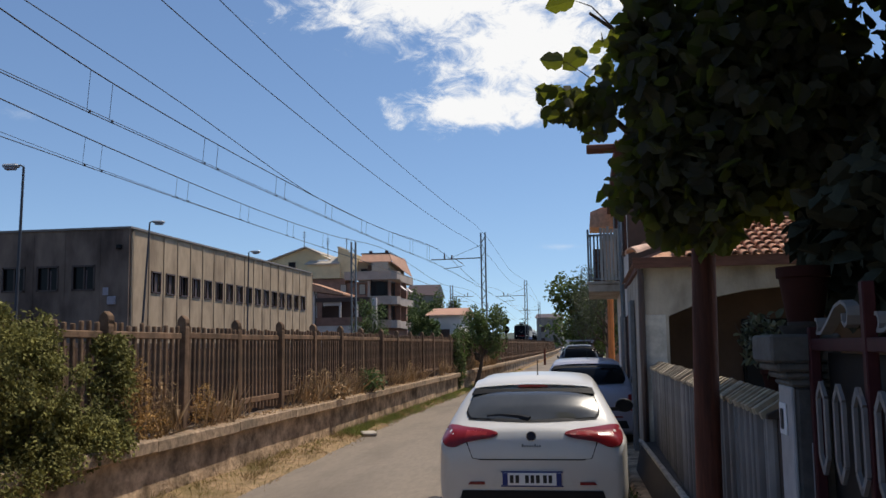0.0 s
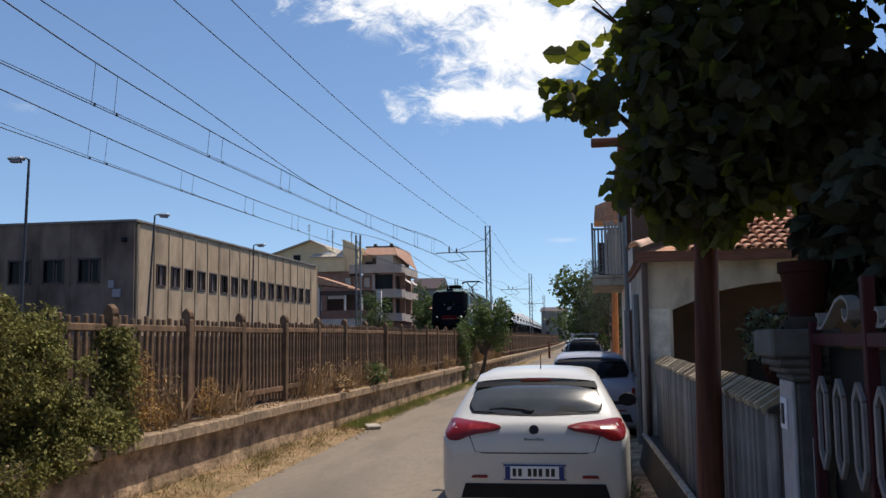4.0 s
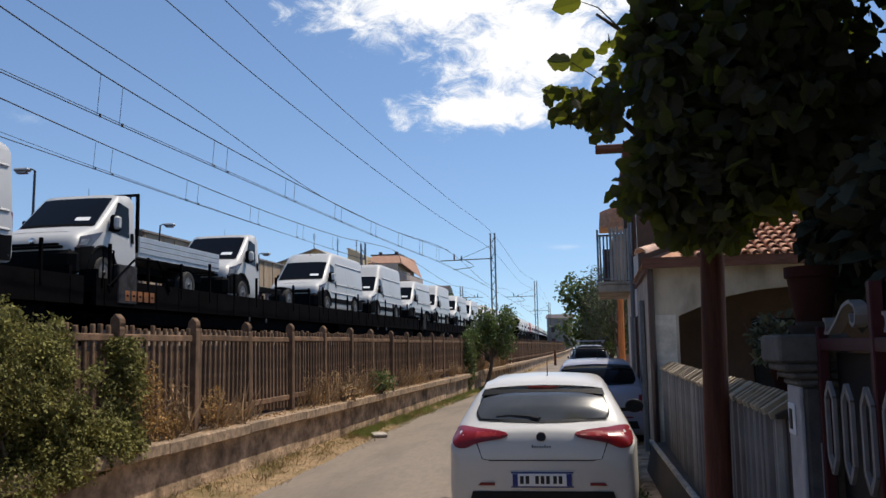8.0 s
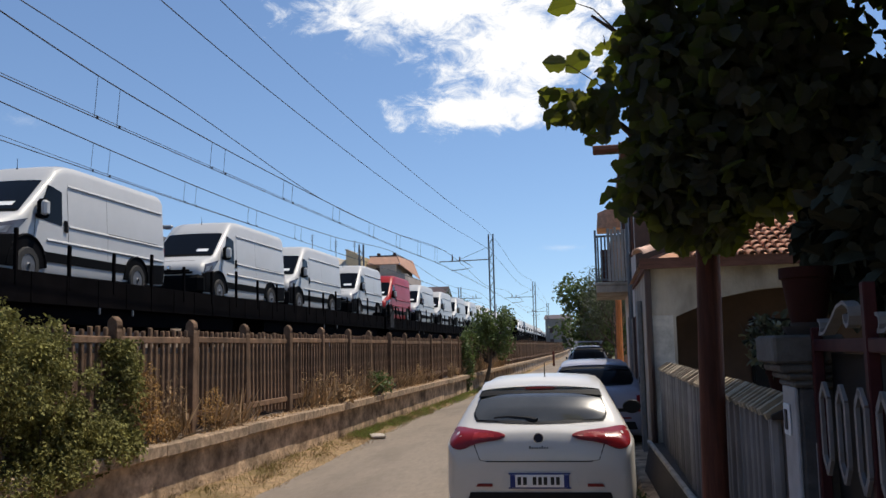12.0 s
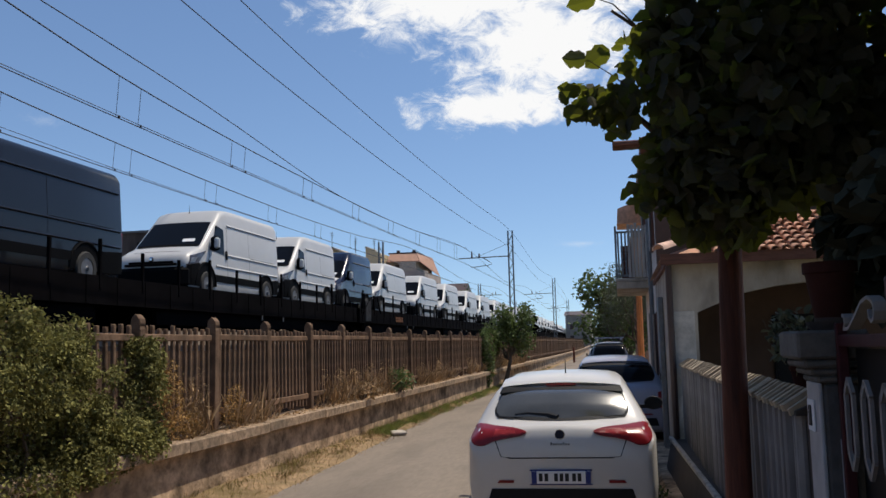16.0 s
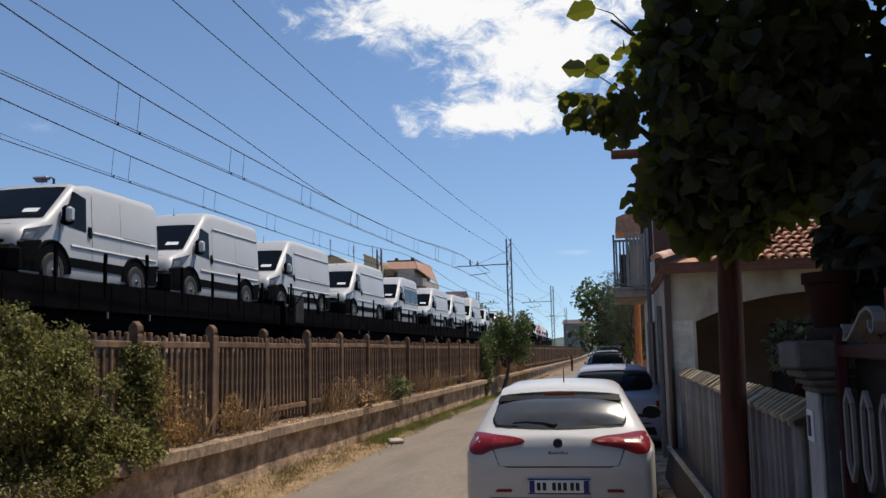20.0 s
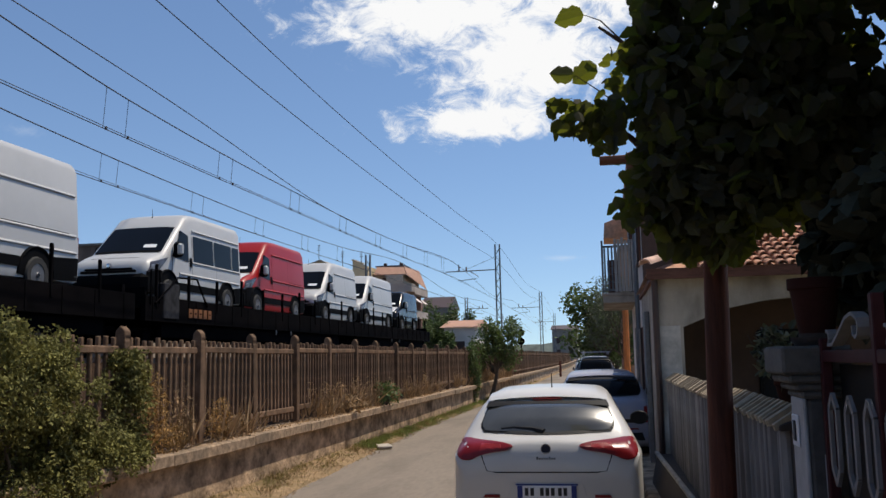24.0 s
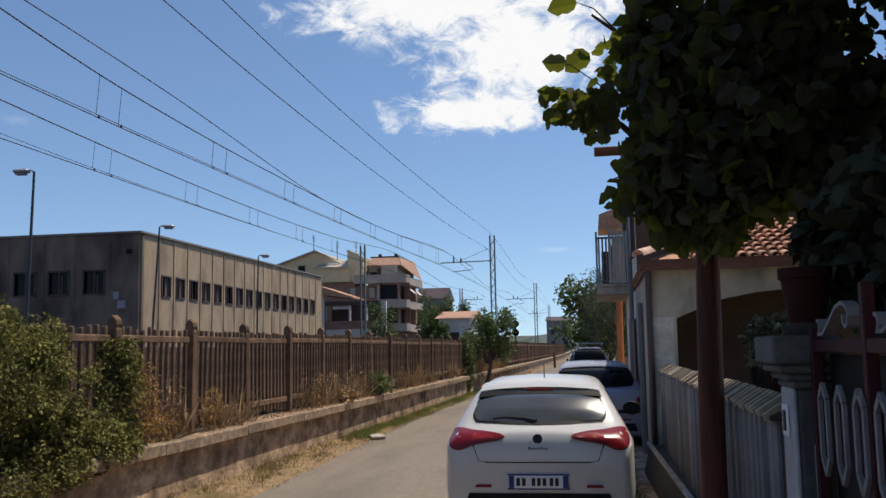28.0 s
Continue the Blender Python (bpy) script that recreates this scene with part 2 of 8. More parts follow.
M = dict(
    asphalt=material("asphalt", (0.225, 0.187, 0.150), 0.9, scale=14, amount=0.12, bump=0.4, bump_scale=90,
                     stain=(0.11, 0.092, 0.076), stain_scale=0.8, stain_amount=0.8, stretch=(1.0, 0.25, 1.0), spec=0.15),
    earth=material("dry_earth", (0.27, 0.185, 0.105), 0.95, spec=0.1, scale=6, amount=0.45, bump=0.6, bump_scale=25,
                   stain=(0.13, 0.10, 0.045), stain_scale=1.4, stain_amount=0.7),
    far_ground=material("far_ground", (0.16, 0.15, 0.09), 0.95, scale=0.05, amount=0.4),
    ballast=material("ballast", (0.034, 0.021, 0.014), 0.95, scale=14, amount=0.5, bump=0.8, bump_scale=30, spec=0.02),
    concrete=material("weathered_concrete", (0.42, 0.30, 0.195), 0.9, scale=7, amount=0.65, bump=0.9, bump_scale=22,
                      stain=(0.075, 0.050, 0.031), stain_scale=2.4, stain_amount=0.9, stretch=(1, 0.7, 1.0), spec=0.2),
    coping=material("stained_coping", (0.33, 0.235, 0.155), 0.9, spec=0.2, scale=11, amount=0.6, bump=0.35, bump_scale=60,
                    stain=(0.12, 0.095, 0.07), stain_scale=1.6, stain_amount=0.75),
    fence=material("brown_concrete_fence", (0.165, 0.102, 0.064), 0.9, spec=0.15, scale=8, amount=0.4, bump=0.35, bump_scale=50,
                   stain=(0.06, 0.045, 0.032), stain_scale=2.2, stain_amount=0.7, spread=0.22),
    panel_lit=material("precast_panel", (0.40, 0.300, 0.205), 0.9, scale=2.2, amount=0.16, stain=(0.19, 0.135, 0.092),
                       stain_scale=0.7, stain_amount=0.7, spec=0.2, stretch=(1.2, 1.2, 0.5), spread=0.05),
    # Darker than panel_lit: the end wall's shade is in the colour, with stains.
    panel_end=material("shaded_stained_end_panel", (0.205, 0.145, 0.112), 0.9, scale=1.4, amount=0.22, stain=(0.050, 0.034, 0.030),
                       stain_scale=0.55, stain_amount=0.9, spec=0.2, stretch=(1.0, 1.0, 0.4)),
    roof_edge=material("roof_flashing", (0.20, 0.17, 0.15), 0.6, scale=4, amount=0.15),
    dark_glass=material("dark_glass", (0.010, 0.009, 0.010), 0.10, amount=0.0, spec=0.10),
    window_frame=material("dark_window_frame", (0.055, 0.028, 0.022), 0.5, amount=0.2),
    blind=material("pale_blind", (0.32, 0.28, 0.30), 0.7, amount=0.15),
    drab_blind=material("drab_blind", (0.115, 0.085, 0.085), 0.7, scale=3, amount=0.3),
    galvanised=material("galvanised_steel", (0.16, 0.165, 0.17), 0.55, 0.5, scale=10, amount=0.25),
    wire=material("dark_wire", (0.05, 0.05, 0.058), 0.6, 0.3, amount=0.1),
    insulator=material("insulator", (0.10, 0.05, 0.035), 0.3, amount=0.1),
    lamp_head=material("lamp_head", (0.35, 0.36, 0.38), 0.4, 0.2, amount=0.1),
    yellow_plaster=material("yellow_plaster", (0.66, 0.53, 0.32), 0.9, scale=1.0, amount=0.1, stain=(0.48, 0.38, 0.23)),
    brick_red=material("brick_facing", (0.29, 0.16, 0.115), 0.9, scale=2, amount=0.2, stain=(0.18, 0.09, 0.06)),
    brick_pale=material("pale_brick", (0.42, 0.24, 0.165), 0.9, scale=2, amount=0.15),
    roof_tile=material("terracotta_tile", (0.46, 0.24, 0.145), 0.85, scale=9, amount=0.3, bump=0.3, bump_scale=60,
                       stain=(0.24, 0.16, 0.11), stain_scale=2.0, stain_amount=0.65, spread=0.28),
    white_plaster=material("white_plaster", (0.72, 0.64, 0.57), 0.9, scale=1.4, amount=0.1, stain=(0.38, 0.34, 0.30),
                           stain_scale=0.7, stain_amount=0.5, bump=0.2, bump_scale=30),
    grey_plaster=material("patchy_whitewash", (0.40, 0.34, 0.27), 0.9, scale=2.2, amount=0.25, stain=(0.12, 0.095, 0.072),
                          stain_scale=1.5, stain_amount=0.8, bump=0.25, bump_scale=30, stretch=(1.3, 1.3, 0.7)),
    pale_pier=material("pale_whitewash", (0.58, 0.53, 0.46), 0.9, scale=3.5, amount=0.35, stain=(0.20, 0.17, 0.14), stain_scale=2.2, stain_amount=0.8, bump=0.2, bump_scale=30),
    brown_wall=material("brown_plaster", (0.088, 0.052, 0.036), 0.9, scale=2, amount=0.2),
    wood=material("brown_board", (0.14, 0.065, 0.045), 0.7, spec=0.12, scale=5, amount=0.3, stretch=(1, 1, 6)),
    rust_pole=material("rust_painted_wood", (0.165, 0.055, 0.034), 0.6, spec=0.15, scale=6, amount=0.45, stretch=(6, 6, 0.5),
                       stain=(0.045, 0.02, 0.014), stain_scale=1.3, stain_amount=0.85, bump=0.3, bump_scale=30),
    grey_sheet=material("grey_sheet", (0.20, 0.185, 0.175), 0.75, scale=6, amount=0.35, stain=(0.06, 0.05, 0.045),
                        stain_scale=2.6, stain_amount=0.7, spread=0.25, stretch=(1, 1, 0.4), spec=0.25),
    cap=material("pale_cap", (0.44, 0.345, 0.23), 0.85, scale=9, amount=0.4, spread=0.3, stain=(0.10, 0.075, 0.05), stain_scale=3.0, stain_amount=0.6),
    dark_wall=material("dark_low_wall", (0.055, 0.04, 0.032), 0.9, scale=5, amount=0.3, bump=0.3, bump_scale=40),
    pale_edge=material("pale_wall_edge", (0.45, 0.40, 0.34), 0.85, scale=9, amount=0.3, spread=0.25),
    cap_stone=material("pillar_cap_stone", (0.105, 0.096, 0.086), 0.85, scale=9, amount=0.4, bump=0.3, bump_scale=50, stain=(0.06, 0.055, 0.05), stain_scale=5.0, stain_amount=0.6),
    # Pillar stone darkened to hold the tree's shade over it.
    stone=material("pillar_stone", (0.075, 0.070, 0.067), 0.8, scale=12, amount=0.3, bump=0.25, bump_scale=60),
    marble=material("pale_marble", (0.36, 0.36, 0.37), 0.5, scale=5, amount=0.25),
    gate_red=material("dark_red_gate_paint", (0.06, 0.018, 0.02), 0.5, spec=0.12, scale=8, amount=0.25),
    gate_white=material("pale_gate_paint", (0.20, 0.185, 0.18), 0.6, scale=8, amount=0.2),
    # Near-black terracotta: the crown's deep shade is put into the colour.
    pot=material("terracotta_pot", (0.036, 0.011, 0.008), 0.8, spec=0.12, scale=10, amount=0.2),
    bark=material("bark", (0.10, 0.075, 0.055), 0.95, scale=12, amount=0.4, bump=0.6, bump_scale=25, stretch=(1, 1, 0.25)),
    # Near-black base holds the crown's backlit shade; shine brightens the sunlit leaves.
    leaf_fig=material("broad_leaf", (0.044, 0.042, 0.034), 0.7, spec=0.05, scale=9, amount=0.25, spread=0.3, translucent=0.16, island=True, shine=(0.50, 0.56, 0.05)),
    # Dark opaque leaf colour holds the shade behind the gate.
    leaf_shrub=material("dark_shrub_leaf", (0.042, 0.044, 0.030), 0.7, spec=0.08, scale=6, amount=0.3, spread=0.3, island=True),
    leaf_tawny=material("tawny_leaf", (0.34, 0.20, 0.065), 0.8, scale=2, amount=0.4, spread=0.4, translucent=0.2, island=True),
    leaf_ivy=material("ivy_leaf", (0.158, 0.150, 0.046), 0.75, spec=0.2, scale=2.2, amount=0.5, spread=0.5, translucent=0.2, island=True),
    leaf_dry=material("dry_weed", (0.35, 0.235, 0.125), 0.9, scale=3, amount=0.4, spread=0.4, translucent=0.15, island=True),
    leaf_tree=material("tree_leaf", (0.095, 0.135, 0.035), 0.55, scale=2, amount=0.3, spread=0.4, translucent=0.3, island=True),
    leaf_olive=material("olive_leaf", (0.10, 0.115, 0.065), 0.55, scale=2, amount=0.3, spread=0.35, translucent=0.15, island=True),
    fresh_grass=material("fresh_grass", (0.232, 0.29, 0.072), 0.8, scale=2, amount=0.4, spread=0.4, translucent=0.25, island=True),
    grass=material("verge_grass", (0.22, 0.185, 0.055), 0.8, scale=2, amount=0.45, spread=0.45, translucent=0.2, island=True),
    car_white=material("white_car_paint", (0.55, 0.53, 0.495), 0.34, scale=3, amount=0.03, coat=0.45),
    car_blue=material("silver_blue_car_paint", (0.30, 0.305, 0.37), 0.35, 0.1, scale=3, amount=0.05, coat=0.3),
    car_dark=material("dark_car_paint", (0.03, 0.032, 0.04), 0.3, 0.2, scale=3, amount=0.05, coat=0.9),
    car_glass=material("tinted_car_glass", (0.062, 0.060, 0.050), 0.2, amount=0.1, coat=1.0, stain=(0.115, 0.110, 0.094), stain_scale=2.0),
    van_glass=material("van_glass", (0.005, 0.006, 0.008), 0.10, amount=0.0, spec=0.09),
    cab_glass=material("cab_glass", (0.004, 0.004, 0.006), 0.25, amount=0.0, spec=0.05),
    tail_red=material("red_lamp_glass", (0.18, 0.006, 0.008), 0.3, amount=0.2, spec=0.35),
    tail_pink=material("pale_lamp_glass", (0.28, 0.02, 0.02), 0.3, amount=0.2, spec=0.35),
    black_trim=material("black_trim", (0.0045, 0.0045, 0.005), 0.7, scale=20, amount=0.2, spec=0.04),
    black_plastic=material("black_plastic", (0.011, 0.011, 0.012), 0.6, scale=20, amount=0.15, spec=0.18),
    tyre=material("tyre_rubber", (0.022, 0.021, 0.020), 0.85, scale=15, amount=0.2),
    rim=material("wheel_steel", (0.22, 0.22, 0.225), 0.4, 0.6, scale=6, amount=0.15),
    dull_rim=material("dull_wheel_steel", (0.13, 0.13, 0.135), 0.5, 0.4, scale=6, amount=0.4),
    chrome=material("chrome", (0.6, 0.6, 0.62), 0.15, 1.0, amount=0.0),
    plate_white=material("plate_white", (0.72, 0.73, 0.74), 0.5, amount=0.03),
    plate_blue=material("plate_blue", (0.007, 0.02, 0.15), 0.5, amount=0.05),
    ink=material("black_ink", (0.012, 0.012, 0.014), 0.6, amount=0.0),
    van_white=material("white_van_paint", (0.44, 0.44, 0.435), 0.45, scale=2, amount=0.04, coat=0.12),
    film=material("white_film", (0.62, 0.62, 0.63), 0.35, scale=5, amount=0.08, bump=0.3, bump_scale=12),
    van_red=material("red_van_paint", (0.30, 0.010, 0.010), 0.4, scale=2, amount=0.05, spec=0.3),
    van_navy=material("dark_blue_van_paint", (0.007, 0.011, 0.030), 0.22, scale=2, amount=0.05, spec=0.32),
    van_blue=material("blue_van_paint", (0.006, 0.018, 0.080), 0.25, scale=2, amount=0.05, spec=0.35),
    van_dark=material("anthracite_van_paint", (0.008, 0.009, 0.013), 0.22, scale=2, amount=0.05, spec=0.3),
    lamp_clear=material("dark_clear_lamp", (0.055, 0.052, 0.06), 0.15, 0.0, scale=5, amount=0.5, spec=0.6),
    paper=material("paper", (0.75, 0.75, 0.75), 0.8, amount=0.03),
    alloy=material("dropside_alloy", (0.42, 0.44, 0.46), 0.45, 0.5, scale=3, amount=0.1),
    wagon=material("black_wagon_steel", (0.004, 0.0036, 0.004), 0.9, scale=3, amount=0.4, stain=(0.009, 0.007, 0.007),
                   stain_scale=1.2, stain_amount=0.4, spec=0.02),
    wagon_box=material("grey_equipment_box", (0.035, 0.034, 0.036), 0.8, scale=5, amount=0.6, stain=(0.008, 0.008, 0.008), stain_scale=3.0, stain_amount=0.8, spec=0.1),
    orange=material("orange_lettering", (0.24, 0.085, 0.02), 0.7, amount=0.2),
    loco_teal=material("teal_loco_paint", (0.006, 0.040, 0.036), 0.55, scale=2, amount=0.2, spec=0.12),
    loco_roof=material("pale_teal_roof", (0.20, 0.27, 0.235), 0.6, scale=2, amount=0.2, stain=(0.16, 0.2, 0.18)),
    loco_white=material("loco_white", (0.375, 0.36, 0.33), 0.5, scale=2, amount=0.08, stain=(0.34, 0.32, 0.29), stain_scale=0.5, spec=0.3),
    loco_grey=material("loco_grey", (0.034, 0.033, 0.036), 0.65, scale=2, amount=0.3, spec=0.08),
    loco_blue=material("loco_blue", (0.006, 0.022, 0.115), 0.6, scale=2, amount=0.15, spec=0.06),
    loco_front=material("loco_dark_front", (0.003, 0.004, 0.007), 0.5, scale=2, amount=0.1, spec=0.06),
    loco_red=material("loco_red", (0.085, 0.006, 0.006), 0.7, scale=2, amount=0.3, spec=0.05),
    lit_lamp=material("lit_headlight", (1.0, 0.9, 0.75), 0.3, amount=0.0, glow=0.85),
    rail=material("rail_steel", (0.12, 0.08, 0.06), 0.5, 0.6, amount=0.2),
    hill=material("far_hill", (0.13, 0.15, 0.13), 0.95, scale=0.06, amount=0.4),
    far_wall=material("far_house_wall", (0.30, 0.27, 0.235), 0.9, scale=0.5, amount=0.15, spread=0.15),
    balcony=material("balcony_plaster", (0.41, 0.335, 0.285), 0.9, scale=1.2, amount=0.15, stain=(0.32, 0.26, 0.22), stain_scale=0.8),
    orange_rust=material("orange_rust_paint", (0.50, 0.17, 0.045), 0.7, scale=6, amount=0.35, stretch=(4, 4, 0.6), stain=(0.22, 0.08, 0.04), stain_scale=2.0),
    hip_pink=material("pale_pink_terracotta", (0.56, 0.36, 0.27), 0.85, scale=9, amount=0.3, bump=0.2, bump_scale=60),
    weathered=material("weathered_board", (0.42, 0.39, 0.35), 0.85, scale=5, amount=0.35, stretch=(6, 6, 0.4), stain=(0.22, 0.20, 0.17), stain_scale=2.5),
    manhole=material("pale_stone", (0.40, 0.35, 0.29), 0.85, scale=6, amount=0.15),
)

# ---- building blocks ----


def bend(y):
    """The street and the line swing a little to the left in the distance."""
    return -max(0.0, y - 40.0) ** 2 / 10000.0


def box(bm, x0, x1, y0, y1, z0, z1, bevel=0.0):
    v = [bm.verts.new(p) for p in ((x0, y0, z0), (x1, y0, z0), (x1, y1, z0), (x0, y1, z0),
                                   (x0, y0, z1), (x1, y0, z1), (x1, y1, z1), (x0, y1, z1))]
    f = [bm.faces.new([v[i] for i in q]) for q in ((3, 2, 1, 0), (4, 5, 6, 7), (0, 1, 5, 4), (1, 2, 6, 5), (2, 3, 7, 6), (3, 0, 4, 7))]
    if bevel:
        edges = list({e for q in f for e in q.edges})
        bmesh.ops.bevel(bm, geom=edges, offset=bevel, segments=1, affect="EDGES")
    return v


def tube(bm, pts, radius, sides=6, cap=True):
    """A round bar along the points; radius is one number or one a point."""
    rings = []
    pts = [Vector(p) for p in pts]
    for i, p in enumerate(pts):
        d = (pts[min(i + 1, len(pts) - 1)] - pts[max(i - 1, 0)]).normalized()
        a = d.cross(Vector((0, 0, 1)) if abs(d.z) < 0.9 else Vector((1, 0, 0))).normalized()
        b = d.cross(a)
        r = radius[i] if isinstance(radius, (list, tuple)) else radius
        rings.append([bm.verts.new(p + r * (math.cos(k * math.tau / sides) * a + math.sin(k * math.tau / sides) * b)) for k in range(sides)])
    for r0, r1 in zip(rings, rings[1:]):
        for k in range(sides):
            bm.faces.new((r0[k], r0[(k + 1) % sides], r1[(k + 1) % sides], r1[k]))
    if cap:
        bm.faces.new(rings[0][::-1])
        bm.faces.new(rings[-1])
    return rings


def prism(bm, poly, axis, a, b):
    """The polygon, given in the two other axes, drawn out along an axis from a to b."""
    def put(p, c):
        q = list(p)
        q.insert(axis, c)
        return bm.verts.new(q)
    lo, hi = [put(p, a) for p in poly], [put(p, b) for p in poly]
    n = len(poly)
    bm.faces.new(lo)
    bm.faces.new(hi[::-1])
    for i in range(n):
        bm.faces.new((lo[i], hi[i], hi[(i + 1) % n], lo[(i + 1) % n]))


def lathe(bm, prof, axis=0, at=(0, 0, 0), sides=16):
    """Radius and height pairs turned about an axis through a point."""
    rings = []
    for r, h in prof:
        ring = []
        for k in range(sides):
            c, s = r * math.cos(k * math.tau / sides), r * math.sin(k * math.tau / sides)
            p = [c, s]
            p.insert(axis, h)
            ring.append(bm.verts.new(Vector(p) + Vector(at)))
        rings.append(ring)
    for r0, r1 in zip(rings, rings[1:]):
        for k in range(sides):
            bm.faces.new((r0[k], r0[(k + 1) % sides], r1[(k + 1) % sides], r1[k]))
    bm.faces.new(rings[0][::-1])
    bm.faces.new(rings[-1])


def mesh_of(name, bm, mat, smooth=False):
    bmesh.ops.recalc_face_normals(bm, faces=bm.faces)
    me = bpy.data.meshes.new(name)
    bm.to_mesh(me)
    bm.free()
    me.materials.append(mat)
    if smooth:
        me.shade_smooth()
        me.set_sharp_from_angle(angle=radians(35))
    return me


def part(name, bm, mat, parent=None, label="", smooth=False):
    ob = new(name, bm if isinstance(bm, bpy.types.Mesh) else mesh_of(name, bm, mat, smooth))
    ob.parent = parent
    return tagged(ob, label=label)


def thing(name, m, label, category, group="", kind=""):
    ob = new(name)
    ob.empty_display_size = 0.2
    ob.matrix_basis = m
    return tagged(ob, label, category, group, kind)


def boxes(*specs, bevel=0.0):
    bm = bmesh.new()
    for s in specs:
        box(bm, *s, bevel=bevel)
    return bm

# ---- ground, road, railway bed ----


def strip(name, rows, mat, label, category, kind="structure", step=2.0, y0=-60.0, y1=300.0, rough=0.0, wobble=0.0, slim=None):
    """A long sheet: each row is (x, z) across it, drawn out along the street."""
    bm = bmesh.new()
    ys = []
    y = y0
    while y < y1:
        ys.append(y)
        y += step if -20 < y < 60 else step * 4 if -60 <= y < 300 else 40.0
    ys.append(y1)
    grid = [[bm.verts.new((rows[0][0] + (x - rows[0][0]) * (slim(y) if slim else 1.0) + bend(y) + (wobble * (noise.noise((y * 0.45, 1.7, 0.0)) + 0.5 * noise.noise((y * 1.9, 5.1, 0.0))) if i == len(rows) - 1 else 0), y, z + (rough * noise.noise((x * 1.3, y * 0.9, 3.0)) if rough else 0))) for i, (x, z) in enumerate(rows)] for y in ys]
    for a, b in zip(grid, grid[1:]):
        for i in range(len(rows) - 1):
            bm.faces.new((a[i], a[i + 1], b[i + 1], b[i]))
    return tagged(part(name, bm, mat, smooth=True), label, category, kind=kind)


bm = bmesh.new()
for k in range(48):
    a, b = k * math.tau / 48, (k + 1) * math.tau / 48
    bm.faces.new([bm.verts.new((r * math.cos(t), r * math.sin(t), -0.05)) for r, t in ((2500, a), (2500, b))] + [bm.verts.new((0, 0, -0.05))])
bmesh.ops.remove_doubles(bm, verts=bm.verts, dist=0.01)
tagged(part("ground", bm, M["far_ground"]), "wide flat dry ground reaching to the horizon", "ground", kind="structure")

strip("road", [(-5.0, -0.02), (-3.8, -0.005), (-2.6, 0.005), (-1.4, 0.01), (-0.3, 0.0), (0.62, -0.01)], M["asphalt"], "worn grey asphalt street with dark patches", "road", rough=0.008)
VERGE = [(-5.05, 0.10), (-4.9, 0.08), (-4.7, 0.05), (-4.45, 0.03), (-4.25, 0.015), (-3.95, -0.06)]


def verge_width(y):
    return max(0.42, min(1.0, 1 - 0.055 * (y - 11)))


strip("verge", VERGE, M["earth"], "dry earth verge along the railway wall", "verge", rough=0.045, step=0.4, wobble=0.22, slim=verge_width)
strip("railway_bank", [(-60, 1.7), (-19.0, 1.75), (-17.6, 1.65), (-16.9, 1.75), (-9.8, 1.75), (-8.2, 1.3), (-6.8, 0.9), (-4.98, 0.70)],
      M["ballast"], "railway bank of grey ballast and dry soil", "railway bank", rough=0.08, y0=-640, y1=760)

# rails of the two lines
for cx in (-11.4, -15.4):
    for s in (-0.75, 0.75):
        bm = bmesh.new()
        for y in range(-640, 760, 20):
            box(bm, cx + s - 0.035 + bend(y + 10), cx + s + 0.035 + bend(y + 10), y, y + 20, 1.74, 1.9)
        tagged(part("rail", bm, M["rail"]), "brown steel rail on the ballast", "rail", group="rails", kind="structure")

# the wall, its fence and what grows there are laid out at this size about the eye
GROW = Matrix.Translation((0.01, -0.012, 1.728)) @ Matrix.Scale(1.2, 4) @ Matrix.Translation((-0.01, 0.012, -1.728))


def line_side(ob):
    ob.matrix_basis = GROW @ ob.matrix_basis
    return ob


# retaining wall with its coping
bm = bmesh.new()
y = -20.0
while y < 220:
    st = 2.0 if y < 60 else 6.0
    b0, b1 = bend(y), bend(y + st)
    for z0, z1, xa, xb in ((0.0, 0.78, -4.35, -4.10),):
        v = [bm.verts.new(p) for p in ((xa + b0, y, z0), (xb + b0, y, z0), (xb + b1, y + st, z0), (xa + b1, y + st, z0),
                                       (xa + b0, y, z1), (xb + b0, y, z1), (xb + b1, y + st, z1), (xa + b1, y + st, z1))]
        for q in ((0, 1, 5, 4), (1, 2, 6, 5), (2, 3, 7, 6), (3, 0, 4, 7), (4, 5, 6, 7)):
            bm.faces.new([v[i] for i in q])
    y += st
bmesh.ops.remove_doubles(bm, verts=bm.verts, dist=0.001)
retaining_wall = line_side(tagged(part("wall_railway", bm, M["concrete"]), "low stained concrete retaining wall beside the street", "wall", kind="structure"))
y, k = -6.0, 0
while y < 200:
    st = 1.98 if y < 50 else 5.98
    rng = random.Random(k)
    bm = bmesh.new()
    dx, dz = rng.uniform(-0.008, 0.008), rng.uniform(-0.006, 0.006)
    x0 = bend(y + st / 2)
    box(bm, x0 - 4.40 + dx, x0 - 3.99 + dx, y + 0.001, y + st + 0.012, 0.78 + dz, 0.90 + dz, bevel=0.012)
    part("coping_stone", bm, M["coping"], retaining_wall)
    y += st + 0.02
    k += 1

# ---- concrete fence on the wall ----
FENCE_X, FENCE_Y, FENCE_STEP = -4.24, 7.45, 1.52


